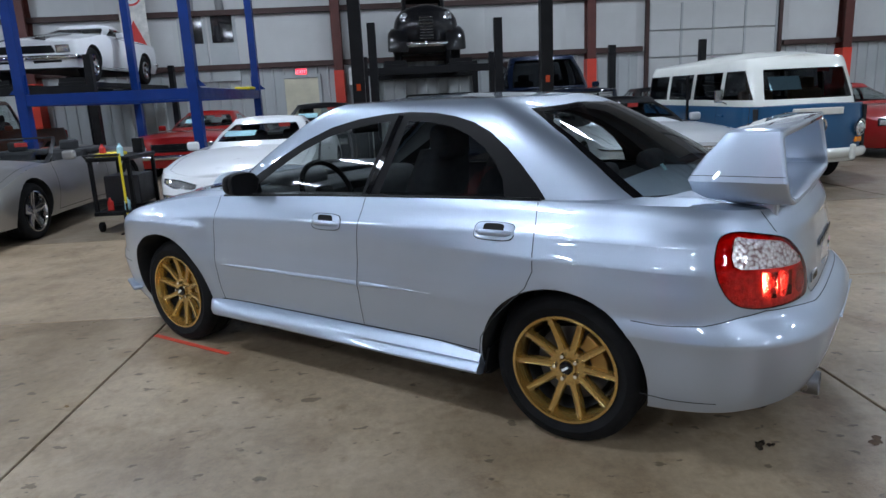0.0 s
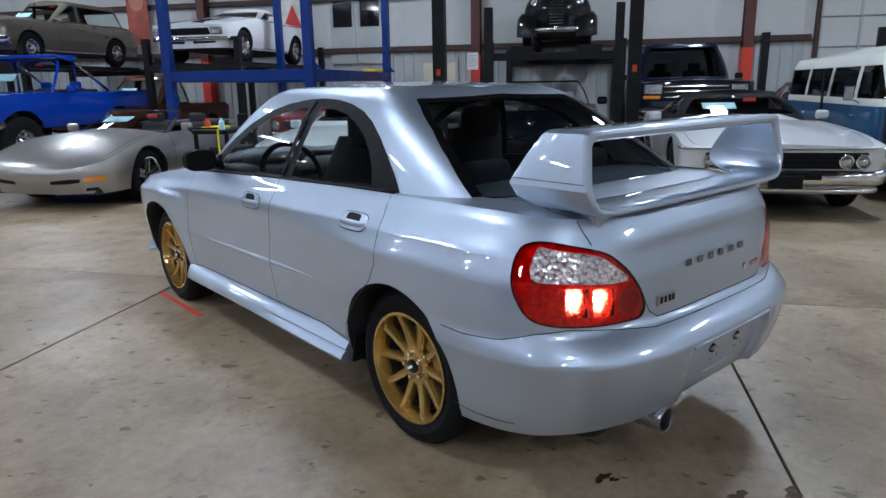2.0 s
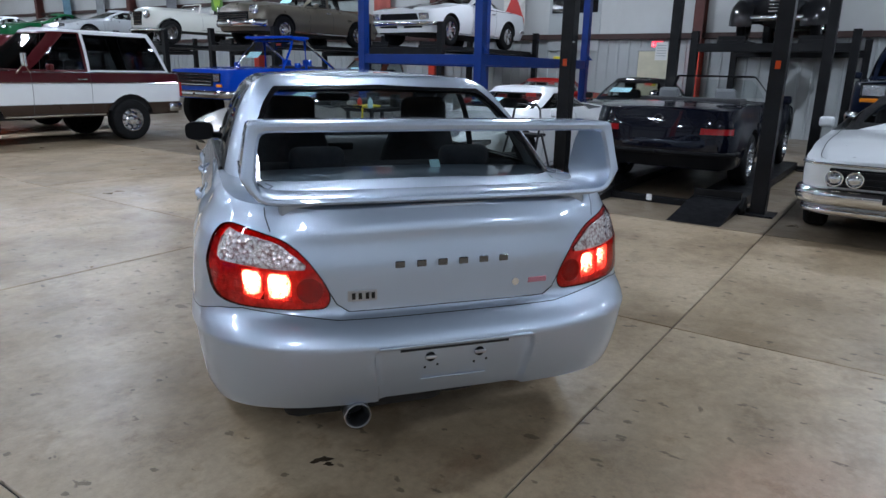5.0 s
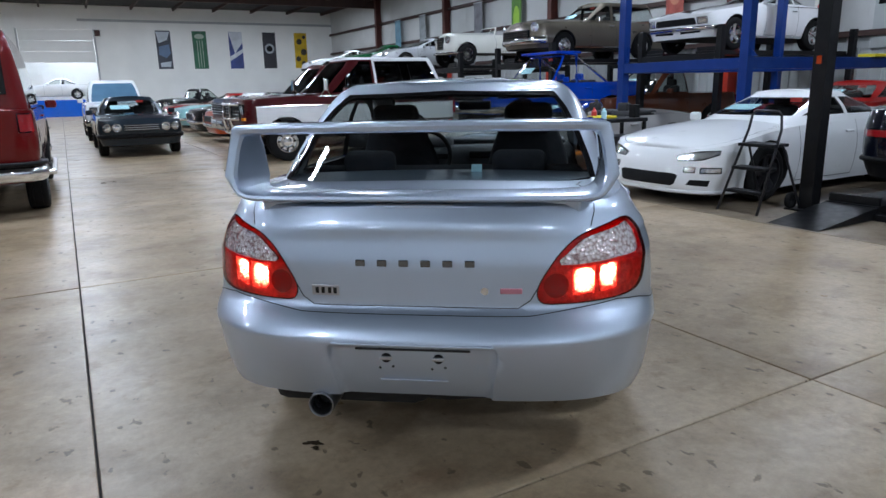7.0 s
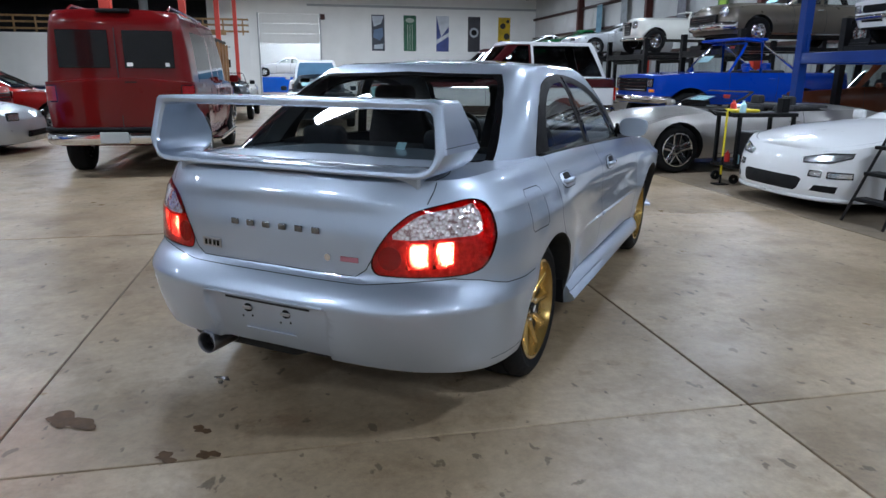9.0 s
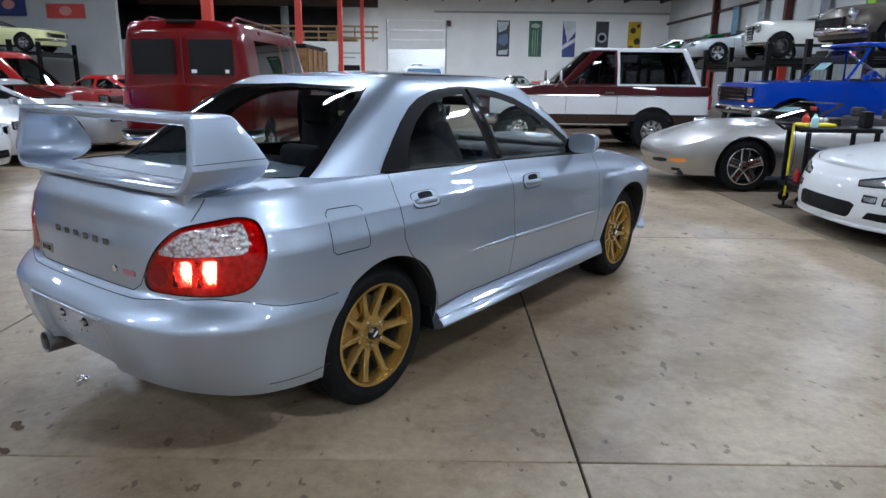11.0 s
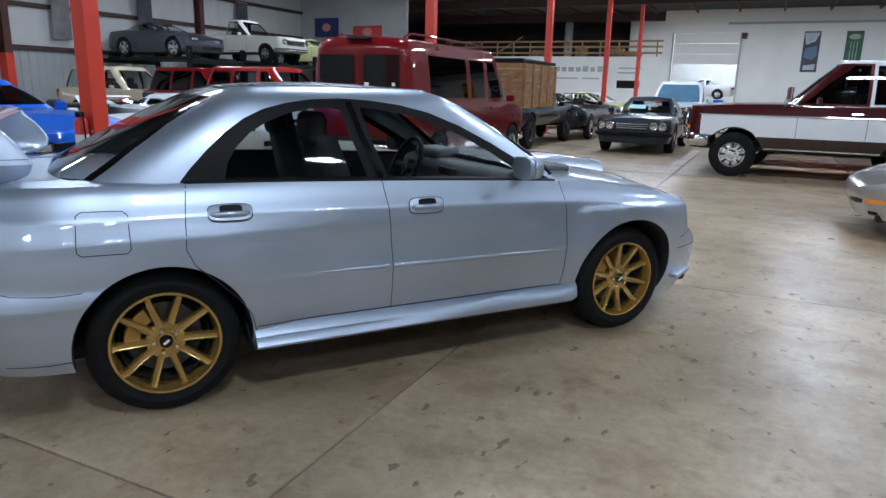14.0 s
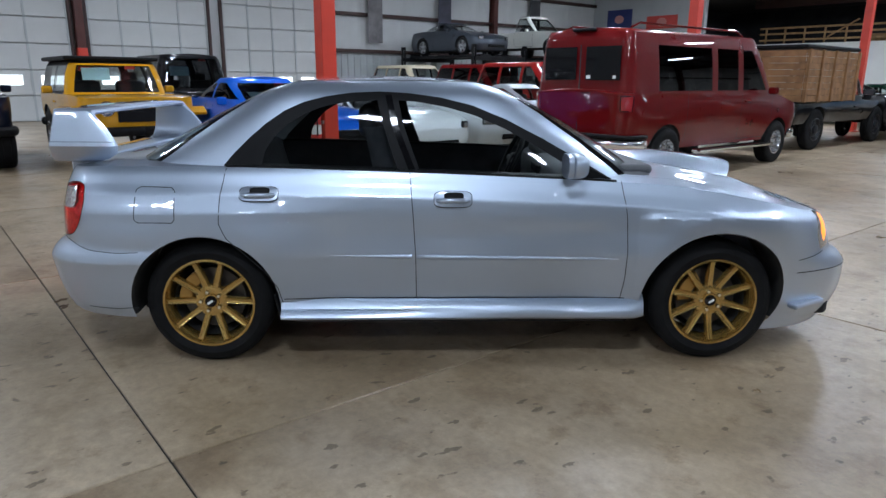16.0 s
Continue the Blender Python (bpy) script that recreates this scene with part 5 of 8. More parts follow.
# sills
for sd in both:
    bm = bmesh.new()
    rows = []
    for y in np.linspace(-0.905, 0.90, 34):
        k = 0.012 * max(0.0, (y - 0.7) / 0.2) ** 2 if y > 0.7 else 0.0
        o = 0.0 if y < 0.89 else 0.03
        # a step that runs out towards the front
        f = max(0.0, min(1.0, (0.25 - y) / 0.8))
        stepped = ((0.76, 0.346), (0.804, 0.345), (0.824, 0.330), (0.842, 0.309), (0.849, 0.300), (0.845, 0.291), (0.860, 0.283), (0.874, 0.262), (0.869, 0.251), (0.84, 0.238), (0.70, 0.228))
        plain = ((0.76, 0.346), (0.804, 0.345), (0.826, 0.334), (0.845, 0.319), (0.857, 0.303), (0.864, 0.288), (0.868, 0.272), (0.866, 0.259), (0.856, 0.249), (0.83, 0.238), (0.70, 0.228))
        rows.append([bm.verts.new((sd * (a[0] * f + b[0] * (1 - f) - (o if j else 0)), y, a[1] * f + b[1] * (1 - f) + k * (1.5 if j < 5 else 0))) for j, (a, b) in enumerate(zip(stepped, plain))])
    for a, b in zip(rows, rows[1:]):
        for i in range(10):
            bm.faces.new((a[i], b[i], b[i + 1], a[i + 1]))
    for r_ in (rows[0], rows[-1]):
        bm.faces.new(r_)
    bmesh.ops.recalc_face_normals(bm, faces=bm.faces)
    sill = part("side_sill", bm, SILVER, car, "", None, True)
    sill.data.set_sharp_from_angle(angle=radians(35))
    gap([(y, 0.3465) for y in np.linspace(-0.89, 0.80, 12)], (sd,), 0.005)
    part("mud_guard", box(0.16, 0.012, 0.13, sd * 0.74, -0.925, 0.30, 0.004, rot=pose(0, 0, 0, 12, 0, 0)), BLACK, car, "black mud guard")
    # winglet on the front bumper corner
    part("bumper_winglet", box(0.06, 0.20, 0.028, sd * 0.768, 1.765, 0.300, 0.010, rot=pose(0, 0, 0, 5, 0, sd * 22)), SILVER, front_bumper)
    # door handles in their cups
    for key, y, z in (("r", -0.985, 0.868), ("f", -0.065, 0.846)):
        x = body_at(y, z).x
        n = body.normal(y, z)
        lean = math.degrees(math.atan2(n.z, n.x))
        hm = pose(sd * (x + 0.001), y, z, 0, -sd * lean, 0)
        sq = lambda w, h, k=28: [(w * math.copysign(abs(math.cos(a)) ** 0.45, math.cos(a)), h * math.copysign(abs(math.sin(a)) ** 0.55, math.sin(a))) for a in np.linspace(0, 2 * math.pi, k + 1)[:-1]]
        flat_m = pose(0, 0, 0, 90, 0, 90)
        part("cup_gap", prism(sq(0.093, 0.041), 0.002, None, 0, flat_m), SEAM, doors[key, sd], "", hm @ pose(-0.001 if sd > 0 else -0.001, 0, 0))
        cup = part("handle_cup", prism(sq(0.090, 0.038), 0.005, None, 0.002, flat_m), SILVER, doors[key, sd], "", hm @ pose(-0.0015 if sd > 0 else -0.0035, 0, 0), True)
        part("hollow", prism(sq(0.047, 0.019), 0.006, None, 0, flat_m), BLACK, cup, "dark hollow behind the handle", pose(0.0005, 0.004, 0.014) if sd > 0 else pose(-0.0015, 0.004, 0.014))
        bm = tube([(sd * (x + 0.002), y - 0.078, z - 0.006), (sd * (x + 0.016), y - 0.055, z - 0.004), (sd * (x + 0.020), y, z - 0.003), (sd * (x + 0.016), y + 0.055, z - 0.004), (sd * (x + 0.002), y + 0.078, z - 0.006)], [0.009, 0.0125, 0.013, 0.0125, 0.009], 10)
        part("door_handle", bm, SILVER, doors[key, sd], "", None, True)
    # mirrors
    stalk = part("mirror_foot", prism([(0.50, 0.94), (0.74, 0.925), (0.52, 1.03)], 0.02, None, 0.004, pose(sd * 0.73, 0, 0, 90, 0, 90)), BLACK, doors["f", sd])
    bm = bmesh.new()
    bmesh.ops.create_uvsphere(bm, u_segments=24, v_segments=14, radius=1.0)
    for v in bm.verts:
        n = v.co.copy()
        pw = 0.62
        v.co = Vector((math.copysign(abs(n.x) ** pw, n.x) * 0.088, math.copysign(abs(n.y) ** 0.8, n.y) * (0.068 if n.y > 0 else 0.014), math.copysign(abs(n.z) ** pw, n.z) * 0.060))
        v.co.z *= 1 - 0.15 * max(0.0, v.co.x / 0.102 * sd)
    mir = part("door_mirror", bm, SILVER if sd > 0 else BLACK, doors["f", sd], "", pose(sd * 0.855, 0.50, 1.01), True)
    oval = lambda w, h: [(w * math.copysign(abs(math.cos(a)) ** 0.6, math.cos(a)), h * math.copysign(abs(math.sin(a)) ** 0.6, math.sin(a))) for a in np.linspace(0, 2 * math.pi, 29)[:-1]]
    part("mirror_bezel", prism(oval(0.086, 0.058), 0.026, None, 0.004, pose(0, -0.012, 0, 90, 0, 0)), SILVER if sd > 0 else BLACK, mir)
    part("mirror_glass", prism(oval(0.078, 0.050), 0.004, None, 0, pose(0, -0.032, 0, 90, 0, 0)), mat("mirror_silver", (0.78, 0.80, 0.82), 0.05, 1.0), mir, "mirror glass")
    part("mirror_arm", tube([(sd * 0.73, 0.53, 0.975), (sd * 0.80, 0.51, 0.985)], 0.022, 10), BLACK, doors["f", sd])

# rear wing: one closed loop of upper blade, two fins and lower lip
wing = new("rear_wing")
wing.parent = car
tagged(wing, "tall silver rear wing")
# stations from the middle of the lower lip round the fin to the middle of the upper blade: outer x, z; inner x, z; rear y, front y
LOOP = [(0.0, 0.984, 0.0, 1.010, -2.036, -1.86), (0.25, 0.984, 0.25, 1.010, -2.036, -1.86), (0.50, 0.985, 0.48, 1.011, -2.034, -1.85), (0.575, 0.987, 0.565, 1.012, -2.031, -1.83),
        (0.612, 0.992, 0.602, 1.016, -2.027, -1.79), (0.638, 1.004, 0.622, 1.026, -2.023, -1.74), (0.660, 1.028, 0.633, 1.046, -2.018, -1.70), (0.687, 1.074, 0.640, 1.078, -2.012, -1.688),
        (0.6815, 1.104, 0.637, 1.106, -2.006, -1.704), (0.6705, 1.164, 0.628, 1.164, -1.996, -1.744), (0.660, 1.222, 0.620, 1.196, -1.988, -1.786), (0.654, 1.240, 0.612, 1.210, -1.988, -1.797),
        (0.640, 1.248, 0.596, 1.216, -1.99, -1.80), (0.58, 1.250, 0.56, 1.217, -1.993, -1.80), (0.3, 1.252, 0.3, 1.218, -1.998, -1.80), (0.0, 1.253, 0.0, 1.219, -2.0, -1.80)]


def wing_loop(stations, sd):
    """Lofts an aerofoil section through the stations of one half."""
    bm = bmesh.new()
    rows = []
    for ox, oz, ix, iz, yr, yf in stations:
        ring = []
        for k, y in ((0.0, yr + 0.012), (0.0, (yr + yf) / 2), (0.0, yf - 0.03), (0.22, yf - 0.007), (0.55, yf), (0.85, yf - 0.008), (1.0, yf - 0.035), (1.0, (yr + yf) / 2), (1.0, yr + 0.014), (0.8, yr + 0.003), (0.4, yr), (0.12, yr + 0.004)):
            ring.append(bm.verts.new((sd * (ox + (ix - ox) * k), y, oz + (iz - oz) * k)))
        rows.append(ring)
    for a, b in zip(rows, rows[1:]):
        for i in range(12):
            bm.faces.new((a[i], b[i], b[(i + 1) % 12], a[(i + 1) % 12]))
    bmesh.ops.recalc_face_normals(bm, faces=bm.faces)
    return bm


for nm, i, j in (("lower_lip", 0, 4), ("wing_fin", 3, 12), ("upper_blade", 11, 16)):
    for sd in both:
        piece = part(nm, wing_loop(LOOP[i:j], sd), SILVER, wing, "", None, True)
        piece.data.set_sharp_from_angle(angle=radians(31))
        if nm == "wing_fin":
            part("fin_seam", tube([(sd * 0.6845, y, 1.0945) for y in (-2.002, -1.85, -1.70)], 0.0012, 5), SEAM, piece)


bm = box(1.14, 0.25, 0.07, 0, -1.893, 0.960, 0.012)
for v in bm.verts:
    v.co.y += 0.05 * (abs(v.co.x) / 0.57) ** 4 if v.co.y < -1.9 else 0.0
part("wing_base", bm, SILVER, wing, "", None, False)
part("high_brake_lamp", box(0.27, 0.010, 0.015, 0, -2.016, 0.968, 0.003), mat("dull_lens", (0.26, 0.25, 0.26), 0.3), wing, "unlit high brake lamp")

# badges: the maker's row of chromed letters stands as plain bars
for k in range(6):
    part("badge_letter", box(0.034, 0.006, 0.024, 0, 0, 0, 0.003), mat("dark_chrome", (0.20, 0.21, 0.23), 0.22, 1.0), boot, "chromed badge letter", pose(-0.185 + 0.076 * k, body_at(S0, 0.78).y - 0.004 + 0.0012 * (k - 2.5) ** 2 * 0.2, 0.782))
bd = part("model_badge", box(0.10, 0.006, 0.038, 0, 0, 0, 0.004), STEEL, boot, "small chromed model badge", pose(-0.315, -2.078, 0.682, 0, 0, -3))
for x in (-0.03, -0.008, 0.016, 0.036):
    part("badge_bar", box(0.012, 0.003, 0.022, x, -0.004, 0, 0.001), GLOSSBLACK, bd)
part("round_emblem", lathe([(0, -0.004), (0.014, -0.004), (0.016, 0.004)], "Y", 20), CHROME, boot, "round chromed emblem", pose(0.245, -2.079, 0.688))
part("red_badge", box(0.075, 0.006, 0.020, 0, 0, 0, 0.007), mat("pink_red_badge", (0.50, 0.20, 0.25), 0.3, 0.4), boot, "red and chrome badge", pose(0.335, -2.075, 0.688, 0, 0, 3))

# plate fixings, recess lip, tailpipe, underbody
part("recess_lip", box(0.56, 0.014, 0.010, 0, -2.175, 0.521, 0.004), SILVER, bumper)
part("recess_slot", box(0.40, 0.006, 0.008, 0, -2.1465, 0.494, 0.001), SEAM, bumper)
part("recess_step", box(0.24, 0.005, 0.004, 0, -2.126, 0.372, 0.001), SILVER, bumper)
for x in (-0.092, 0.09):
    part("plate_hole", lathe([(0, -0.002), (0.017, -0.002), (0.019, 0.006)], "Y", 20), BLACK, bumper, "", pose(x, -2.1455, 0.462))
    part("plate_bracket", box(0.042, 0.01, 0.012, x, -2.1495, 0.462, 0.003), STEEL, bumper)
    for dx, dz in ((-0.02, 0.036), (0.012, 0.04), (-0.022, -0.036), (0.024, -0.03)):
        part("screw_hole", lathe([(0, -0.002), (0.005, -0.002)], "Y", 8), SEAM, bumper, "", pose(x + dx, -2.1465, 0.462 + dz))
pipe = part("tailpipe", lathe([(0.041, -2.125), (0.045, -2.13), (0.047, -2.125), (0.047, -1.95), (0.039, -1.94), (0.039, -2.12)], "Y", 36, close=True), mat("dull_pipe_steel", (0.26, 0.26, 0.27), 0.3, 0.95), car, "polished steel tailpipe", pose(-0.345, 0, 0.262), True)
part("pipe_bore", lathe([(0, -2.03), (0.04, -2.03)], "Y", 24), UNDER, pipe)
bm = box(0.62, 0.34, 0.17, -0.28, -1.82, 0.275, 0.06)
part("silencer", bm, UNDER, car, "", None, True)
bm = box(1.40, 1.75, 0.09, 0, 0.0, 0.215, 0.02)
box(0.86, 3.3, 0.1, 0, -0.1, 0.20, 0.03, bm=bm)
box(1.10, 0.52, 0.20, 0, -1.70, 0.31, 0.05, bm=bm)
box(0.9, 0.5, 0.2, 0, 1.3, 0.26, 0.04, bm=bm)
box(1.3, 0.34, 0.1, 0, 1.80, 0.24, 0.03, bm=bm)
part("underbody", bm, UNDER, car, "black floor pan")
part("spare_wheel_well", lathe([(0, 0.20), (0.26, 0.20), (0.30, 0.23), (0.31, 0.36)], "Z", 28), UNDER, car, "", pose(0.08, -1.66, 0), True)
part("exhaust_run", tube([(0.0, 1.2, 0.18), (0.0, -1.0, 0.17), (-0.1, -1.35, 0.22), (-0.28, -1.6, 0.27)], 0.032, 10), STEEL, car, "", None, True)
for sd in both:
    part("suspension_arm", tube([(sd * 0.25, -1.1, 0.22), (sd * 0.62, HUBS[0], 0.23)], 0.025, 8), UNDER, car)
    part("suspension_arm", tube([(sd * 0.25, 1.45, 0.22), (sd * 0.62, HUBS[1], 0.23)], 0.025, 8), UNDER, car)
for y in HUBS:
    part("axle", tube([(-0.62, y, 0.31), (0.62, y, 0.31)], 0.04, 10), UNDER, car)

# interior
inn = sheet(spread([-1.35, -0.87, -0.85, 0.8], 0.08), lambda s: 0.26 if s > -0.86 else 0.70, lambda s: B_TOP(s), 8)
p2, n2, b2 = lift(inn, lambda s, z: body_at(s, z) - Vector((0.055, 0, 0)))
for sd in both:
    skin("door_card", p2, n2, b2[0], (sd,), CLOTH, car, "dark grey door card")
part("cabin_floor", box(1.4, 2.2, 0.04, 0, -0.25, 0.29), CLOTH, car)
part("parcel_shelf", box(1.2, 0.5, 0.03, 0, -1.42, 0.955, 0.01), DASH, car, "dark parcel shelf")
bm = box(1.38, 0.5, 0.26, 0, 0.72, 0.83, 0.07, seg=4)
box(0.3, 0.5, 0.4, 0, 0.5, 0.55, 0.05, bm=bm)
dash = part("dashboard", bm, DASH, car, "grey plastic dashboard", None, True)
part("dash_top", box(1.25, 0.32, 0.05, 0, 0.80, 0.965, 0.025, seg=3), DASH, dash, "", None, True)
part("binnacle", box(0.36, 0.2, 0.09, -0.36, 0.60, 0.97, 0.04, seg=3), DASH, dash, "", None, True)
part("air_vent", box(0.2, 0.03, 0.05, 0.05, 0.46, 0.9, 0.01), BLACK, dash)
sw = part("steering_wheel", lathe([(0.185 + 0.016 * math.cos(a), 0.016 * math.sin(a)) for a in np.linspace(0, 2 * math.pi, 11)[:-1]], "Y", 40, close=True), BLACK, car, "black three-spoke steering wheel", pose(-0.36, 0.36, 0.90, -24, 0, 0), True)
part("wheel_hub", box(0.12, 0.05, 0.1, 0, 0.02, 0, 0.03, seg=3), BLACK, sw, "", None, True)
for a in (0, 180, 270):
    part("wheel_spoke", box(0.15, 0.02, 0.035, 0.1, 0.01, 0, 0.008, rot=None), BLACK, sw, "", pose(0, 0, 0, 0, -a, 0))


def seat(x, y, label):
    st = new("front_seat")
    st.parent = car
    tagged(st, label)
    part("cushion", box(0.5, 0.5, 0.17, x, y + 0.08, 0.46, 0.06, seg=4), CLOTH, st, "", None, True)
    bm = bmesh.new()
    rows = []
    for i in range(13):
        t = i / 12
        w = 0.25 * (1 - 0.22 * t ** 2) if t < 0.72 else 0.25 * (0.886 - 1.0 * (t - 0.72))
        z = 0.5 + 0.66 * t
        yy = y - 0.17 - 0.17 * t
        th = 0.075 - 0.02 * t
        rows.append([bm.verts.new((x + w * cx_, yy + th * sy_, z)) for cx_, sy_ in ((-1, 0), (-0.93, 0.9), (-0.6, 0.75), (0, 0.45), (0.6, 0.75), (0.93, 0.9), (1, 0), (0.9, -0.9), (0, -1.0), (-0.9, -0.9))])
    for a, b in zip(rows, rows[1:]):
        for i in range(10):
            bm.faces.new((a[i], a[(i + 1) % 10], b[(i + 1) % 10], b[i]))
    bm.faces.new(rows[0])
    bm.faces.new(rows[-1][::-1])
    bmesh.ops.recalc_face_normals(bm, faces=bm.faces)
    part("backrest", bm, CLOTH, st, "", None, True)
    part("headrest", box(0.26, 0.1, 0.17, x, y - 0.37, 1.19, 0.045, seg=4), CLOTH, st, "", None, True)
    return st


seat(-0.37, -0.12, "dark cloth bucket seat")
seat(0.37, -0.12, "dark cloth bucket seat")
part("rear_bench", box(1.24, 0.5, 0.18, 0, -0.85, 0.47, 0.06, seg=4), CLOTH, car, "dark cloth rear bench", None, True)
part("rear_backrest", box(1.26, 0.14, 0.56, 0, -1.16, 0.74, 0.05, rot=pose(0, 0, 0, 14, 0, 0), seg=4), CLOTH, car, "", None, True)
for x in (-0.34, 0.34):
    part("rear_headrest", box(0.24, 0.09, 0.12, x, -1.25, 1.03, 0.04, seg=4), CLOTH, car, "", None, True)
part("interior_mirror", box(0.22, 0.04, 0.06, 0.0, 0.36, 1.24, 0.015), BLACK, car)
for x in (-0.34, 0.34):
    part("sun_visor", box(0.36, 0.14, 0.015, x, 0.16, 1.315, 0.005, rot=pose(0, 0, 0, -22, 0, 0)), LINING, car)
part("price_paper", box(0.045, 0.003, 0.07, 0.16, -1.38, 1.01, rot=pose(0, 0, 0, -40, 0, 0)), PAPER, car, "pale paper strip on the parcel shelf")
tape = part("floor_tape", box(0.035, 0.70, 0.0016, 0, 0, 0), TAPE, None, "", pose(-0.825, 1.17, 0.0035, 0, 0, 1.0))
tagged(tape, "strip of orange-red tape on the concrete floor", "tape")


# ---------------------------------------------------------------- the other vehicles
INTERIOR = mat("dark_interior", (0.02, 0.02, 0.022), 0.85, 0, 0.3, 8)
TAN = mat("tan_leather", (0.30, 0.20, 0.11), 0.6, 0, 0.2, 8)
ALLOY = mat("silver_alloy", (0.55, 0.56, 0.58), 0.25, 0.9, 0.06, 6)
DARK_ALLOY = mat("dark_alloy", (0.03, 0.03, 0.035), 0.35, 0.5)


def contour_bar(sh, z, h, out, s0, s1, thick, both_sides=True):
    """A bumper bar that follows the level outline of a shell."""
    bm = bmesh.new()
    line = [sh.pos(s, z) + Vector((sh.normal(s, z).x, sh.normal(s, z).y, 0)) * out for s in np.linspace(s0, s1, 14)]
    inner = [sh.pos(s, z) + Vector((sh.normal(s, z).x, sh.normal(s, z).y, 0)) * (out - thick) for s in np.linspace(s0, s1, 14)]
    for sd in (1, -1):
        rows = []
        for o, i in zip(line, inner):
            d = (o - i).normalized() * min(0.045, 0.3 * h)
            ring = [(i, 0.5), (o - d, 0.5), (o - d * 0.35, 0.40), (o, 0.16), (o - d * 0.05, -0.16), (o - d * 0.45, -0.40), (o - d * 1.1, -0.5), (i, -0.5)]
            rows.append([bm.verts.new((sd * p.x, p.y, z + h * q)) for p, q in ring])
        for a, b in zip(rows, rows[1:]):
            for k in range(8):
                bm.faces.new((a[k], b[k], b[(k + 1) % 8], a[(k + 1) % 8]))
        bm.faces.new(rows[0])
        bm.faces.new(rows[-1])
    bmesh.ops.recalc_face_normals(bm, faces=bm.faces)
    return bm


def vehicle(name, m, label, category, col, L, W, wb, fo, r, rim, top, low=0.24, tw=0.2, style="five", rimmat=ALLOY, ends=(3.2, 3.2), nose=((0, 0.07), (0.3, 0.0), (0.65, 0.02), (1, 0.12)),
            tail=((0, 0.1), (0.3, 0.0), (0.65, 0.02), (1, 0.08)), cabin=None, posts=(), open_top=False, bands=(), lamps=(), grille=None, bumpers=(), glassmat=GLASS, roofmat=None,
            seats=True, crown=0.03, tuck=0.06, flare=0.02, arch=0.06, seatmat=INTERIOR, paper=None, mirrors=True, group="", cab_n=5.0, belt_in=0.06, pillar=0.07, dlo=0.07, sill_up=0.03, front_cab=None, hood_stripe=None, doors=True, trim_chrome=False, back_glass=True, inserts=(), min_pane=0.05):
    """A parked vehicle from its main sizes; y 0 lies half way between the axles, the nose at +y. cabin: rear base y, rear roof y, front roof y, front base y, roof height, roof half width."""
    own = empty(name, m, label, category, group)
    yn, yt = wb / 2 + fo, wb / 2 + fo - L
    zt = max(z for _, z in top)
    TOP = smooth_lerp([(-9, top[0][1])] + [(y, z) for y, z in top] + [(9, top[-1][1])])
    nose_f, tail_f = smooth_lerp(nose), smooth_lerp(tail)
    k_of = lambda z: min(1.0, max(0.0, (z - low) / (zt - low)))

    def hw(y, z):
        t = k_of(z)
        w = W / 2 * (1 - 0.09 * (1 - t) ** 3 - tuck * t ** 4) - flare
        for c in (-wb / 2, wb / 2):
            w += flare * math.exp(-(((math.hypot(y - c, z - r) - r - 0.05) / 0.2) ** 2))
        return w
    sh = Shell(yt + 0.5, yn - 0.5, hw, lambda z: yt + tail_f(k_of(z)), lambda z: yn - nose_f(k_of(z)), ends[0], ends[1], low + 0.4 * (zt - low))
    flat = sheet(spread([sh.s0, sh.ya, sh.yb, sh.s1], 0.11), lambda s: low, TOP, 9)
    for i, (z0, z1, bmat, *ends_) in enumerate(bands):
        e0, e1 = ends_ or (sh.s0 - 0.1, sh.s1 + 0.1)
        cut(flat, [(e0, z0), (e1, z0), (e1, z1), (e0, z1)], 2 + i, (0,))
    # flush lamps, ducts and panels: name, material, outline in x and z, at the front or the rear
    for i, (nm, imat, poly, front, ilabel) in enumerate(inserts):
        cut(flat, [(sh.by_x(x, z, front) if x > 0 else (sh.s1 + 0.05 if front else sh.s0 - 0.05), z) for x, z in poly], 40 + i)
    for c in (-wb / 2, wb / 2):
        cut(flat, arc(c, r, r + arch, -60, 240, 18), 1)
    drop(flat, 1)
    P, N, by = lift(flat, sh.pos)
    body_ = skin("body", P, N, by.get(0, []), (1, -1), col, own)
    for i, (nm, imat, poly, front, ilabel) in enumerate(inserts):
        for sides in (((1, -1),) if poly[0][0] <= 0 else ((1,), (-1,))):
            skin(nm, P, N, by.get(40 + i, []), sides, imat, own, ilabel)
            if imat in (HEADLAMP, RED_LENS):
                loop = [(sh.by_x(x, z, front), z) for x, z in poly]
                ribbon("lamp_edge", sh.pos, sh.normal, loop + loop[:1], 0.014, sides, GLOSSBLACK, own, 0.002, 0.06)
    for i, (z0, z1, bmat, *ends_) in enumerate(bands):
        skin("side_band", P, N, by.get(2 + i, []), (1, -1), bmat, own, "contrasting lower paint band")

    def over(s, q):
        p = sh.pos(s, TOP(s))
        return Vector((p.x * (1 - q), p.y, p.z + crown * (1 - (1 - q) ** 2) * min(1.0, p.x / 0.5)))
    b0, r0, r1, b1, zr, rw = cabin if cabin else (yt + 1.2, 0, 0, yn - 1.5, 0, 0)
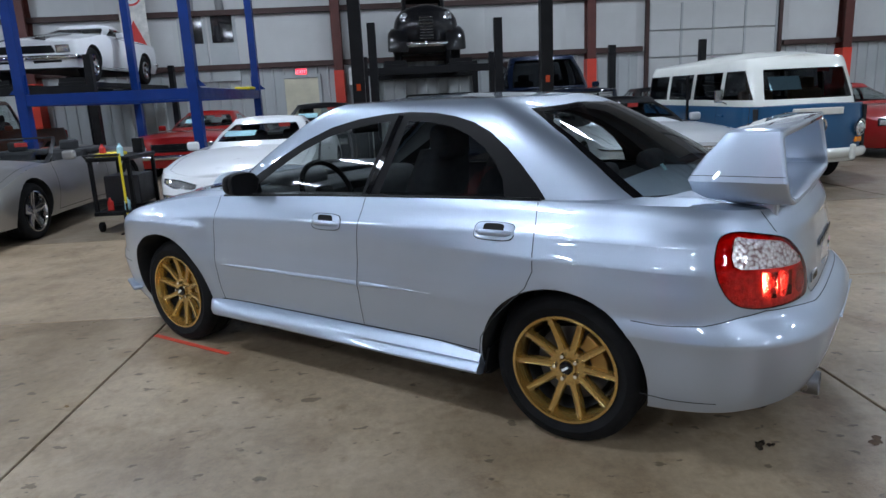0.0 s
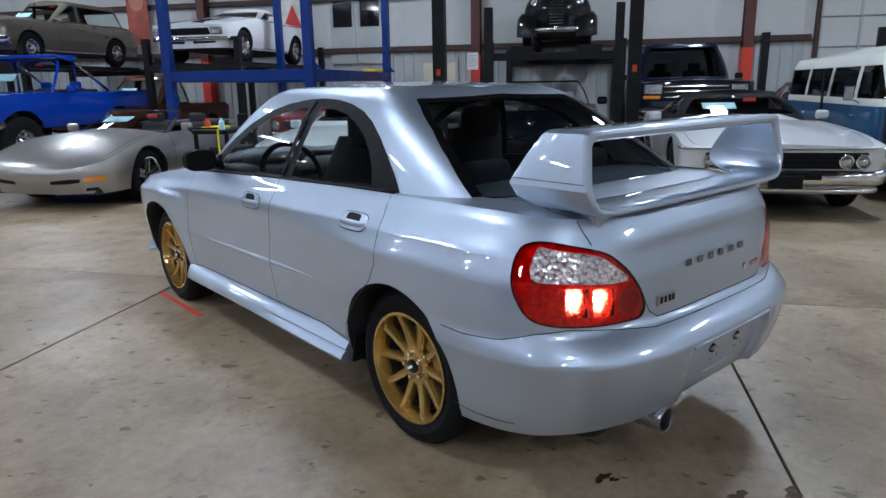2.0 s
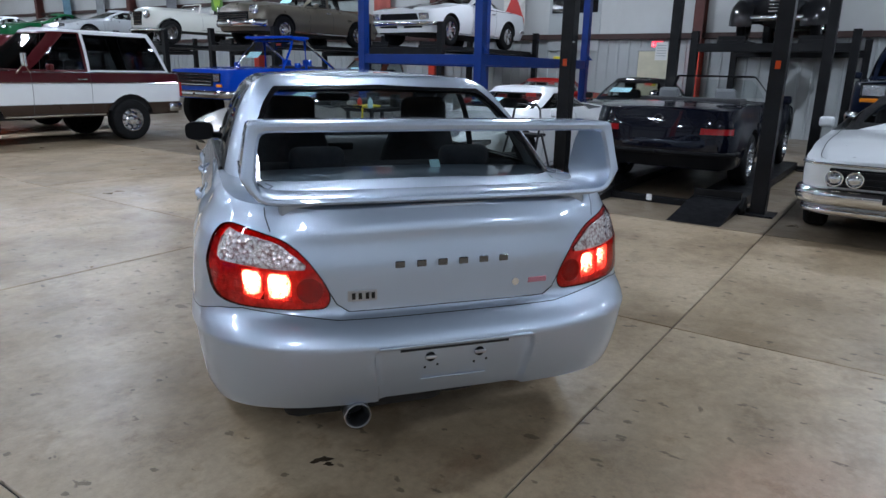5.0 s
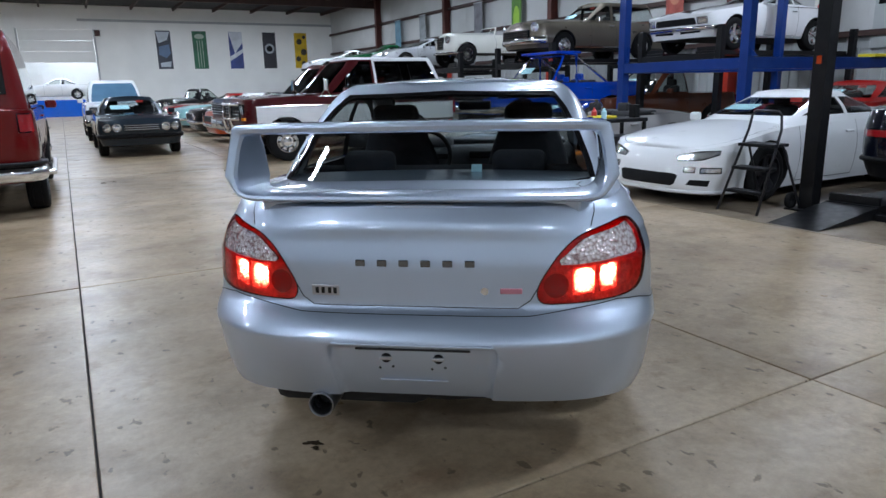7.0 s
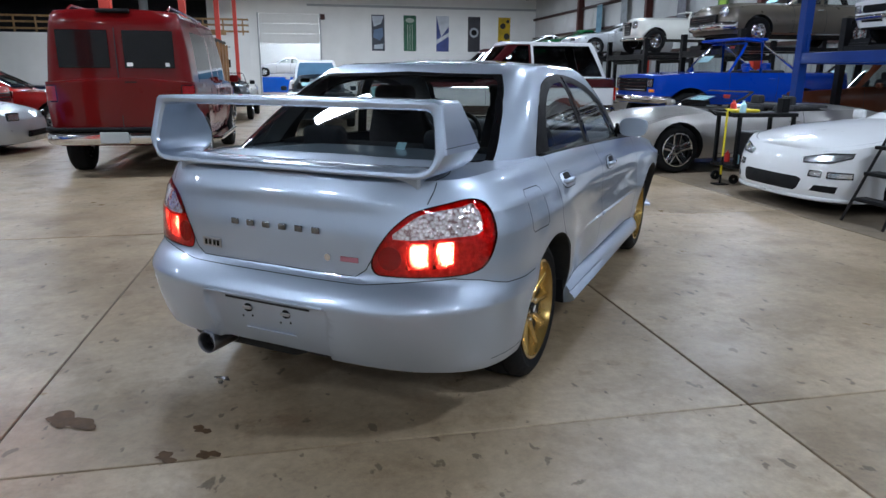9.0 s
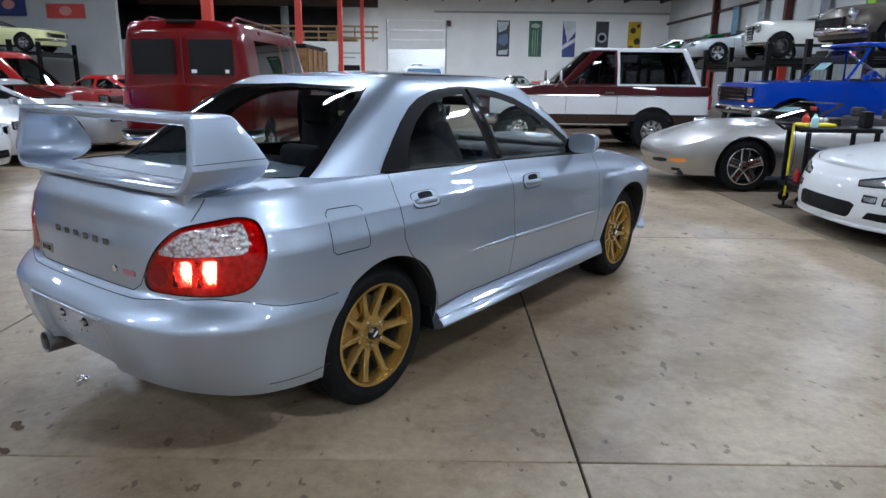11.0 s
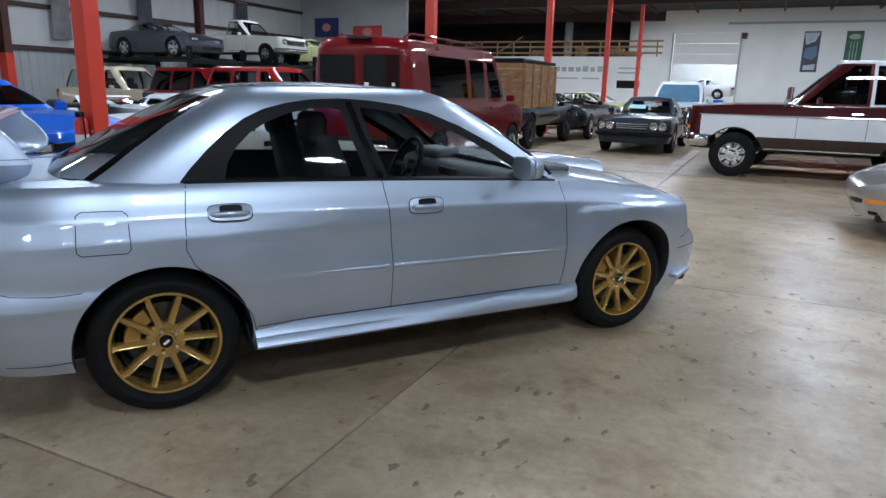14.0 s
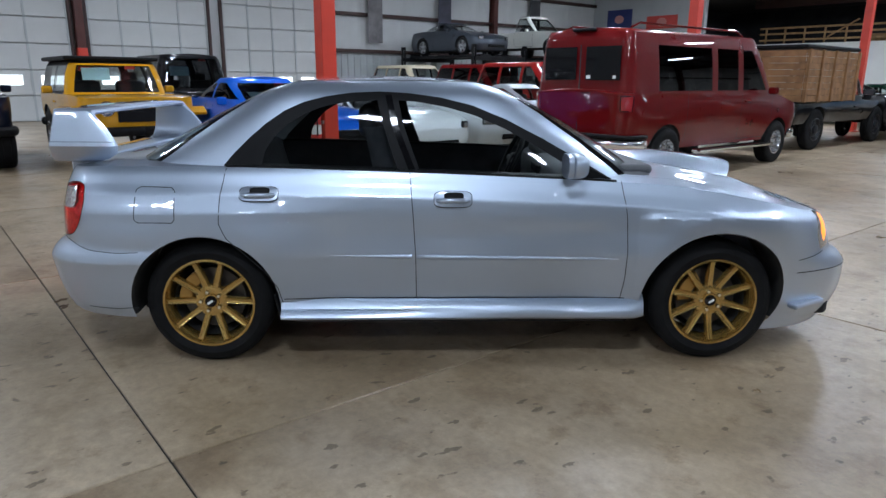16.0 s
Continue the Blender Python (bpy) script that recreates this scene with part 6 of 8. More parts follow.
    for nm, a, b in (("bonnet", b1 - 0.12, sh.s1), ("rear_deck", sh.s0, b0 + 0.12)):
        if b - a < 0.05:
            continue
        st = [a] + [s for s in (sh.ya, sh.yb) if a + 0.02 < s < b - 0.02] + [b]
        g = sheet(spread(st, 0.12), lambda s: 0.0, lambda s: 1.0, 6)
        p2, n2, y2 = lift(g, over)
        skin(nm, p2, n2, y2[0], (1, -1), col, own)
    # wheels and arches
    for c in (-wb / 2, wb / 2):
        for sd in (1, -1):
            wheel(own, sd * (W / 2 - flare - 0.005 - tw / 2), c, r, rim, tw, style, rimmat, sd)
            bm = bmesh.new()
            rows = []
            for s, z in arc(c, r, r + arch, -50, 230, 16):
                if z >= low - 0.02:
                    x = sh.pos(s, z).x
                    rows.append([bm.verts.new((sd * x, s, z)), bm.verts.new((sd * (x - tw - 0.1), s, z + 0.01))])
            for a, b in zip(rows, rows[1:]):
                bm.faces.new((a[0], b[0], b[1], a[1]))
            part("arch_liner", bm, UNDER, own)
    part("underbody", box(W * 0.8, L * 0.9, 0.08, 0, (yn + yt) / 2, low + 0.02, 0.02), UNDER, own)
    # cabin
    if cabin:
        zb = min(TOP(y) for y in np.linspace(b0, b1, 9)) - 0.02
        bw = min(sh.pos(y, TOP(y)).x for y in (r0, (r0 + r1) / 2, r1)) - belt_in
        ze = zr - 0.035
        GW = smooth_lerp([(zb, bw), (zb + 0.5 * (ze - zb), bw + (rw - bw) * 0.42), (zb + 0.85 * (ze - zb), rw + 0.012), (ze, rw - 0.03)])
        GF = smooth_lerp([(zb, b1), (zb + 0.55 * (ze - zb), b1 + (r1 - b1) * 0.58), (zb + 0.9 * (ze - zb), r1 + 0.015), (ze, r1 - 0.05)])
        GR = smooth_lerp([(zb, b0), (zb + 0.55 * (ze - zb), b0 + (r0 - b0) * 0.58), (zb + 0.9 * (ze - zb), r0 - 0.015), (ze, r0 + 0.05)])
        ya, yb = min(r0 + 0.25, r1 - 0.2), max(r1 - 0.25, r0 + 0.2)
        if yb - ya < 0.1:
            ya, yb = (r0 + r1) / 2 - 0.06, (r0 + r1) / 2 + 0.06
        cs = Shell(ya, yb, lambda y, z: GW(z), GR, GF, cab_n, cab_n, zb + 0.4 * (ze - zb))

        def cat(s, v):
            if v <= ze:
                return cs.pos(s, v)
            q = (v - ze) / 0.5
            p = cs.pos(s, ze)
            return Vector((p.x * (1 - q), p.y, ze + 0.035 * (1 - (1 - q) ** 2)))
        g = sheet(spread([cs.s0, ya, yb, cs.s1], 0.11), lambda s: zb, lambda s: ze, 9, 1.25)
        cap = sheet(spread([cs.s0, ya, yb, cs.s1], 0.11), lambda s: ze, lambda s: ze + 0.5, 5)
        tmp = bpy.data.meshes.new("t")
        cap.to_mesh(tmp)
        cap.free()
        g.from_mesh(tmp)
        bpy.data.meshes.remove(tmp)
        bmesh.ops.remove_doubles(g, verts=g.verts, dist=1e-5)
        z0, z1 = max(TOP(b0), TOP((b0 + b1) / 2), TOP(b1)) + sill_up, ze - dlo
        zm = (z0 + z1) / 2
        fy = lambda z: GF(z) - pillar * 1.5 - 0.08 * (1 if b1 - r1 > 0.3 else 0.4)
        gy = lambda z: GR(z) + pillar * 1.9
        cutsy = [None] + list(posts) + [None]
        names = []
        for i in range(len(cutsy) - 1):
            pr, pf = cutsy[i], cutsy[i + 1]
            rear = [gy(z0), gy(zm), gy(z1)] if pr is None else [pr + pillar / 2] * 3
            frnt = [fy(z0), fy(zm), fy(z1)] if pf is None else [pf - pillar / 2] * 3
            if frnt[2] - rear[2] < min_pane and frnt[0] - rear[0] < min_pane + 0.05:
                continue
            if frnt[2] - rear[2] < 0.04:
                frnt[2] = rear[2] + 0.04
            cut(g, [(cs.by_y(rear[0], z0), z0), (cs.by_y(rear[1], zm), zm), (cs.by_y(rear[2], z1), z1), (cs.by_y(frnt[2], z1), z1), (cs.by_y(frnt[1], zm), zm), (cs.by_y(frnt[0], z0), z0)], 10 + i)
            names.append(10 + i)
        for reg, front in ((2, True), (3, False)):
            e = cs.s1 + 0.1 if front else cs.s0 - 0.1
            xs_ = [(GW(z) * 0.93 - pillar, z) for z in (z0, zm, z1)]
            if front or back_glass:
                cut(g, [(cs.by_x(x, z, front), z) for x, z in xs_] + [(e, z1), (e, z0)], reg, (0,))
        if front_cab:
            e = cs.s1 + 0.1
            cut(g, [(cs.by_y(front_cab[0], zb), zb - 0.05), (cs.by_y(front_cab[0], z1), z1 + 0.03), (cs.by_x(0.02, z1, True), z1 + 0.03), (e, z1 + 0.03), (e, zb - 0.05)], 6, (0,))
        P, N, by = lift(g, cat)
        if front_cab:
            for sd in (1, -1):
                skin("cab_front", P, N, by.get(6, []), (sd,), front_cab[1], own)
        if not open_top:
            skin("cabin_shell", P, N, by.get(0, []), (1, -1), roofmat or col, own)
            skin("headliner", P, N, by.get(0, []), (1, -1), INTERIOR, own, "", -0.02)
            for k in names:
                for sd in (1, -1):
                    skin("side_window", P, N, by.get(k, []), (sd,), glassmat, own)
            if back_glass:
                skin("rear_window", P, N, by.get(3, []), (1, -1), glassmat, own)
        else:
            bmf = [(cs.by_x(GW(z) * 0.95, z, True), z) for z in (zb, zm, ze - 0.03)] + [(cs.s1 - 0.0005, ze - 0.03)]
            ribbon("screen_frame", cat, cs.normal, bmf, 0.05, (1, -1), roofmat or col, own, 0.004)
            part("tonneau", box(W * 0.72, 0.5, 0.08, 0, b0 + 0.2, TOP(b0) + 0.02, 0.03), INTERIOR, own, "dark folded top cover")
        skin("windscreen", P, N, by.get(2, []), (1, -1), GLASS if glassmat is TINTED else glassmat, own)
        part("cockpit_floor", box(W * 0.78, abs(b1 - b0), 0.05, 0, (b0 + b1) / 2, low + 0.12), INTERIOR, own)
        for sd in (1, -1):
            part("door_card", box(0.03, max(0.3, b1 - b0 - 0.2), zb - low - 0.1, sd * (bw - 0.03), (b0 + b1) / 2, (zb + low) / 2 + 0.04), INTERIOR, own)
        part("dashboard", box(W * 0.72, 0.32, 0.18, 0, b1 - 0.42, zb - 0.05, 0.04), INTERIOR, own)
        if seats:
            ys = (r1 - 0.25 if not open_top else (b0 + b1) / 2 - 0.35)
            for x in (-0.36, 0.36):
                part("seat_cushion", box(0.48, 0.5, 0.18, x, ys + 0.1, zb - 0.42, 0.06), seatmat, own)
                part("seat_back", box(0.48, 0.16, 0.62, x, ys - 0.24, zb - (0.2 if open_top else 0.08), 0.06, rot=pose(0, 0, 0, 10, 0, 0)), seatmat, own)
                part("headrest", box(0.26, 0.1, 0.16, x, ys - 0.3, zb + (0.16 if open_top else 0.3), 0.04), seatmat, own)
        if mirrors:
            for sd in (1, -1):
                part("door_mirror", box(0.16, 0.09, 0.12, sd * (bw + 0.17), b1 - 0.5, zb + 0.09, 0.035, seg=3), col, own)
        if paper:
            px, pz = paper
            pp = cat(cs.by_x(abs(px), pz, True), pz)
            ang = math.degrees(math.atan2(GF(pz + 0.1) - GF(pz - 0.1), 0.2))
            part("price_paper", box(0.42, 0.004, 0.2, math.copysign(pp.x, px), pp.y - 0.06, pz, rot=pose(0, 0, 0, -ang, 0, 0)), PAPER, own, "pale blue price sheet behind the windscreen")
            part("red_tag", box(0.16, 0.004, 0.05, -px * 0.9, cat(cs.by_x(0.4, z1 - 0.03, True), z1 - 0.03).y - 0.05, z1 - 0.03), RED_TAG, own, "small red tag in the windscreen")
    # door and bonnet gaps, handles, sill line
    if cabin and doors:
        front_y = b1 - 0.22 if b1 - r1 > 0.35 else b1 - 0.1
        mids = [p for p in posts if front_y - 1.6 < p < front_y - 0.5]
        back_y = mids[-1] if mids else max((b0 + b1) / 2 - 0.55, -wb / 2 + r + 0.12)
        zs = low + 0.06
        for y in [front_y, back_y] + ([max(posts[0], -wb / 2 + r + 0.1)] if len(posts) > 1 and posts[0] < back_y - 0.5 else []):
            ribbon("panel_gap", sh.pos, sh.normal, [(y, zs), (y, TOP(y))], 0.008, (1, -1), SEAM, own, 0.003, 0.1)
        ribbon("panel_gap", sh.pos, sh.normal, [(back_y, zs), (front_y, zs)], 0.008, (1, -1), SEAM, own, 0.003, 0.2)
        for sd in (1, -1):
            hy, hz = back_y + 0.16, TOP(back_y) - 0.13
            part("door_handle", box(0.03, 0.17, 0.03, sd * (sh.pos(hy, hz).x + 0.012), hy, hz, 0.01), CHROME if trim_chrome else col, own)
        ribbon("panel_gap", over, lambda s, q: Vector((0, 0, 1)), [(b1 - 0.05, 0.1), (sh.yb, 0.1), (sh.s1 - 0.5, 0.16), (sh.s1 - 0.28, 0.5), (sh.s1 - 0.26, 1.0)], 0.007, (1, -1), SEAM, own, 0.004, 0.08)
        if trim_chrome:
            ribbon("belt_trim", sh.pos, sh.normal, [(b0, TOP(b0) - 0.012), ((b0 + b1) / 2, TOP((b0 + b1) / 2) - 0.012), (b1 - 0.1, TOP(b1 - 0.1) - 0.012)], 0.014, (1, -1), CHROME, own, 0.006, 0.15)
            ribbon("sill_trim", sh.pos, sh.normal, [(-wb / 2 + r + arch, low + 0.03), (wb / 2 - r - arch, low + 0.03)], 0.03, (1, -1), CHROME, own, 0.006, 0.3)
    # lamps: x, z, half width, half height, kind, front or rear
    for x, z, w_, h_, kind, front in lamps:
        s = sh.by_x(x, z, front)
        p, n = sh.pos(s, z), sh.normal(s, z)
        yaw = math.degrees(math.atan2(n.x, n.y))
        for sd in (1, -1):
            mm = pose(sd * p.x, p.y, z, 0, 0, -sd * yaw)
            if kind == "round":
                mm = pose(sd * p.x, p.y + (0.03 if front else -0.01), z, 0, 0, -sd * yaw)
                part("lamp_bezel", lathe([(w_ * 1.22, 0.0), (w_ * 1.22, 0.02), (w_, 0.028), (w_, 0.0)], "Y", 24, close=True), CHROME, own, "", mm, True)
                part("headlamp", lathe([(0, 0.034), (w_ * 0.6, 0.03), (w_, 0.012), (w_, -0.02)], "Y", 24), HEADLAMP, own, "round clear headlamp", mm, True)
            else:
                if kind == "rect":
                    part("lamp_bezel", box(w_ * 2.12, 0.05, h_ * 2.2, 0, -0.004, 0, 0.012), GLOSSBLACK, own, "", mm)
                    w_, h_ = w_ * 0.92, h_ * 0.84
                part({"rect": "headlamp", "tail": "tail_lamp", "amber": "side_lamp", "fog": "fog_lamp", "dark": "air_slot"}[kind], box(w_ * 2, 0.05, h_ * 2, 0, 0.0, 0, 0.012), {"rect": HEADLAMP, "tail": RED_LENS, "amber": AMBER_LENS, "fog": HEADLAMP, "dark": BLACK}[kind], own, "", mm)
    if grille:
        w_, z0, z1, gm, bars = grille
        yy = sh.pos(sh.s1 - 0.001, (z0 + z1) / 2).y
        gr = part("grille", box(w_, 0.06, z1 - z0, 0, yy - 0.006, (z0 + z1) / 2, 0.008), BLACK, own, "dark grille")
        for k in range(bars):
            part("grille_bar", box(w_ * 0.97, 0.02, max(0.014, 0.28 * (z1 - z0) / bars if gm is CHROME else 0.0), 0, yy + 0.03, z0 + (k + 0.5) * (z1 - z0) / bars, 0.004), gm, gr)
    for z, h, out, front, bm_ in bumpers:
        part("front_bumper" if front else "rear_bumper", contour_bar(sh, z, h, out, sh.yb + 0.12 if front else sh.ya - 0.12, sh.s1 if front else sh.s0, 0.1), bm_, own, "", None, True)
    if hood_stripe:
        for sx in (-1, 1):
            bm = bmesh.new()
            vs = []
            for s in np.linspace(b1 - 0.05, sh.s1 - 0.5, 9):
                px = max(sh.pos(s, TOP(s)).x, 0.45)
                vs.append([bm.verts.new(Vector((0.28 * sx + dx, over(s, 0).y, over(s, 1 - abs(0.28 * sx + dx) / px).z + 0.006))) for dx in (-0.14, -0.07, 0.0, 0.07, 0.14)])
            for a, b in zip(vs, vs[1:]):
                for k in range(4):
                    bm.faces.new((a[k], a[k + 1], b[k + 1], b[k]))
            part("hood_stripe", bm, hood_stripe, own)
    return own, sh, yn, yt


# body colours
PEWTER = paint("pewter_metallic", (0.40, 0.385, 0.365), 0.78, 0.34)
WHITE = paint("white_paint", (0.74, 0.75, 0.76))
NAVY = paint("navy_paint", (0.002, 0.003, 0.009), 0.0)
PALE = paint("pale_silver_paint", (0.66, 0.68, 0.70), 0.25)
VWBLUE = paint("mid_blue_paint", (0.02, 0.09, 0.19))
CREAM = paint("cream_white_paint", (0.72, 0.72, 0.66))
DARKBLUE = paint("dark_blue_paint", (0.005, 0.009, 0.022), 0.1)
BLACKP = paint("black_paint", (0.008, 0.008, 0.009))
MAROON = paint("maroon_paint", (0.06, 0.008, 0.010), 0.2)
BROWN = paint("dark_brown_paint", (0.035, 0.018, 0.012), 0.2)
BLUE = paint("bright_blue_paint", (0.001, 0.048, 0.40), 0.0)
VANRED = paint("red_van_paint", (0.125, 0.003, 0.004), 0.0)
CHARCOAL = paint("charcoal_paint", (0.018, 0.027, 0.038), 0.3)
ORANGE = paint("orange_red_paint", (0.48, 0.06, 0.015))
RUST = paint("rust_brown_paint", (0.11, 0.035, 0.018), 0.1)
KHAKI = paint("grey_brown_metallic", (0.155, 0.135, 0.108), 0.5)
GREEN = paint("green_paint", (0.008, 0.12, 0.04))
DARKGREEN = paint("dark_green_paint", (0.004, 0.030, 0.016), 0.2)
SILVERB = paint("plain_silver_paint", (0.46, 0.48, 0.50), 0.5)
AQUA = paint("aqua_paint", (0.28, 0.55, 0.56))
REDP = paint("bright_red_paint", (0.28, 0.012, 0.011))
SLATE = paint("slate_grey_metallic", (0.055, 0.065, 0.08), 0.45)
LEMON = paint("pale_yellow_paint", (0.68, 0.68, 0.36))
AZURE = paint("vivid_blue_paint", (0.005, 0.12, 0.62), 0.1)
JEEPYELLOW = paint("yellow_orange_paint", (0.62, 0.30, 0.012))
BEIGE = paint("beige_paint", (0.46, 0.40, 0.29))

# pewter open sports car, nose to the aisle
vehicle("open_sports_car", at(5.3, 5.25, 0, 90), "pewter grey open two-seat sports car with chrome wheels", "car", PEWTER, 4.57, 1.87, 2.66, 1.02, 0.325, 0.235,
        [(-2.3, 0.80), (-1.4, 0.86), (-0.6, 0.84), (0.4, 0.84), (1.3, 0.80), (1.8, 0.68), (2.2, 0.56), (2.6, 0.50)], 0.20, 0.25, "five", CHROME, (3.4, 2.3), ((0, 0.10), (0.35, 0.0), (0.6, 0.06), (1, 0.22)),
        cabin=(-1.15, -0.4, 0.05, 0.95, 1.17, 0.58), open_top=True, roofmat=BLACK, crown=0.07, paper=(0.25, 1.0), tuck=0.1, flare=0.035,
        inserts=(("air_slot", BLACK, [(0.24, 0.325), (0.25, 0.365), (0.50, 0.39), (0.60, 0.385), (0.58, 0.345), (0.46, 0.33)], True, "dark front air slot"), ("side_lamp", AMBER_LENS, [(0.63, 0.35), (0.64, 0.40), (0.80, 0.415), (0.84, 0.395), (0.80, 0.365)], True, "amber side lamp"),
                 ("lower_duct", BLACK, [(0.60, 0.235), (0.62, 0.275), (0.74, 0.28), (0.73, 0.24)], True, "dark lower duct")), bumpers=())
# white coupe, nose to the aisle
vehicle("white_coupe", at(6.0, 2.08, 0, 90), "white low two-door coupe with dark wheels and windows", "car", WHITE, 4.45, 1.82, 2.57, 1.02, 0.32, 0.225,
        [(-2.2, 0.90), (-1.3, 0.90), (-0.5, 0.86), (0.5, 0.84), (1.2, 0.79), (1.8, 0.70), (2.3, 0.62)], 0.13, 0.23, "five", DARK_ALLOY, (3.0, 2.5), ((0, 0.05), (0.12, 0.0), (0.35, 0.03), (0.55, 0.09), (0.75, 0.26), (1, 0.6)),
        cabin=(-1.75, -0.75, -0.15, 0.92, 1.24, 0.52), posts=(-0.45,), glassmat=TINTED, crown=0.06, paper=(0.3, 1.02), tuck=0.1, flare=0.025,
        inserts=(("headlamp", HEADLAMP, [(0.40, 0.50), (0.38, 0.545), (0.60, 0.60), (0.80, 0.615), (0.80, 0.575), (0.66, 0.515)], True, "slanted clear headlamp"), ("air_intake", BLACK, [(0, 0.215), (0, 0.355), (0.38, 0.355), (0.44, 0.335), (0.41, 0.24), (0.37, 0.215)], True, "dark front air intake"),
                 ("fog_lamp", HEADLAMP, [(0.50, 0.375), (0.50, 0.43), (0.62, 0.43), (0.62, 0.375)], True, "rectangular fog lamp"), ("side_lamp", HEADLAMP, [(0.67, 0.37), (0.67, 0.43), (0.83, 0.43), (0.83, 0.375)], True, "rectangular side lamp"),
                 ("brake_duct", BLACK, [(0.54, 0.235), (0.58, 0.295), (0.76, 0.295), (0.74, 0.225)], True, "dark brake duct")),
        bumpers=((0.155, 0.035, 0.035, True, WHITE),))
for k in range(4):
    part("nose_slot", box(0.075, 0.02, 0.02, -0.19 + 0.125 * k, 2.165 - 0.012 * abs(k - 1.5), 0.545, 0.006), SEAM, bpy.data.objects["white_coupe"], "small dark slot in the nose")
# navy cabriolet on the lift, tail to the aisle
vehicle("navy_cabriolet", at(7.15, -0.52, 0.13, -90), "navy blue open cabriolet parked tail first on a lift", "car", NAVY, 4.66, 1.74, 2.715, 0.86, 0.315, 0.21,
        [(-2.5, 0.92), (-1.6, 0.97), (-0.6, 0.95), (0.6, 0.93), (1.4, 0.90), (2.2, 0.80)], 0.26, 0.2, "many", ALLOY, (4.0, 4.0), cabin=(-1.25, -0.4, 0.12, 0.78, 1.36, 0.56), open_top=True, roofmat=BLACKP, seatmat=mat("grey_leather", (0.16, 0.17, 0.18), 0.6), crown=0.03,
        inserts=(("tail_lamp", RED_LENS, [(0.46, 0.655), (0.47, 0.735), (0.80, 0.735), (0.80, 0.655)], False, "wide red tail lamp"), ("lower_bumper", BLACK, [(0, 0.265), (0, 0.43), (0.82, 0.43), (0.82, 0.265)], False, "dark rear bumper cover")), lamps=((0.55, 0.62, 0.16, 0.07, "rect", True),), bumpers=((0.44, 0.05, 0.03, False, BLACK),))
part("round_emblem", lathe([(0.040, 0.0), (0.046, -0.006), (0.052, 0.0)], "Y", 24), CHROME, bpy.data.objects["navy_cabriolet"], "plain chromed ring", pose(0, -2.44, 0.82))
# large pale hardtop
vehicle("pale_hardtop", at(6.02, -3.15, 0, 90), "pale silver large nineteen-sixties two-door hardtop with chrome bumper", "car", PALE, 5.6, 2.0, 3.05, 1.02, 0.36, 0.2,
        [(-2.9, 0.90), (-1.6, 0.94), (-0.5, 0.90), (0.8, 0.87), (1.8, 0.81), (2.6, 0.73)], 0.26, 0.2, "disc", CHROME, (4.5, 6.0), ((0, 0.12), (0.3, 0.06), (0.6, 0.02), (1, 0.0)), cabin=(-1.7, -1.0, -0.25, 0.62, 1.275, 0.60), posts=(-0.7,), front_cab=(0.30, PALE), roofmat=mat("black_vinyl_roof", (0.008, 0.008, 0.009), 0.7, 0, 0.2, 10, 0.3, 120, 0, 0.1), glassmat=TINTED, crown=0.04, paper=(0.22, 1.07),
        lamps=((0.55, 0.60, 0.058, 0.058, "round", True), (0.70, 0.60, 0.058, 0.058, "round", True)), grille=(1.50, 0.525, 0.685, BLACK, 3), bumpers=((0.43, 0.16, 0.07, True, CHROME), (0.30, 0.06, 0.05, True, CHROME), (0.715, 0.02, 0.02, True, CHROME)), trim_chrome=True)
# blue and white camper bus
vehicle("camper_bus", at(6.85, -5.27, 0, 90), "blue and cream nineteen-seventies camper bus with a raised roof", "van", VWBLUE, 4.5, 1.68, 2.4, 1.05, 0.33, 0.19,
        [(-3, 1.07), (-2, 1.07), (0, 1.07), (1.6, 1.07), (3, 1.07)], 0.32, 0.17, "disc", CHROME, (5.0, 2.5), ((0, 0.04), (0.4, 0.0), (1, 0.05)), ((0, 0.03), (0.5, 0.0), (1, 0.04)), cabin=(-2.15, -2.08, 1.80, 2.16, 1.73, 0.68), posts=(-0.95, 0.05, 1.05), roofmat=CREAM, crown=0.02, tuck=0.02, belt_in=0.01, pillar=0.11, dlo=0.15, sill_up=0.085, mirrors=False, paper=(0.3, 1.36), seats=True, seatmat=TAN, glassmat=SMOKE,
        bands=((0.28, 0.44, CREAM),), lamps=((0.60, 0.76, 0.09, 0.09, "round", True), (0.60, 0.60, 0.07, 0.035, "amber", True)), bumpers=((0.44, 0.13, 0.09, True, CREAM), (0.44, 0.13, 0.06, False, CREAM)), cab_n=2.6)
bus_roof = bpy.data.objects["camper_bus"]
bm = bmesh.new()
rows = []
for i, y in enumerate(np.linspace(-2.0, 1.62, 24)):
    h = 0.11 * max(0.0, min(1.0, (1.64 - y) / 0.7)) ** 0.6 * min(1.0, 0.35 + (y + 2.1) / 3.5)
    rows.append([bm.verts.new((0.60 * c, y, 1.69 + h * (1 - abs(c) ** 4) + 0.01)) for c in np.linspace(-1, 1, 13)])
for a, b in zip(rows, rows[1:]):
    for k in range(12):
        bm.faces.new((a[k], a[k + 1], b[k + 1], b[k]))
part("pop_top", bm, CREAM, bus_roof, "cream raised fibreglass roof", None, True)
part("front_vent", box(0.66, 0.05, 0.09, 0, 2.2, 0.985, 0.01), CREAM, bus_roof, "cream front air vent")
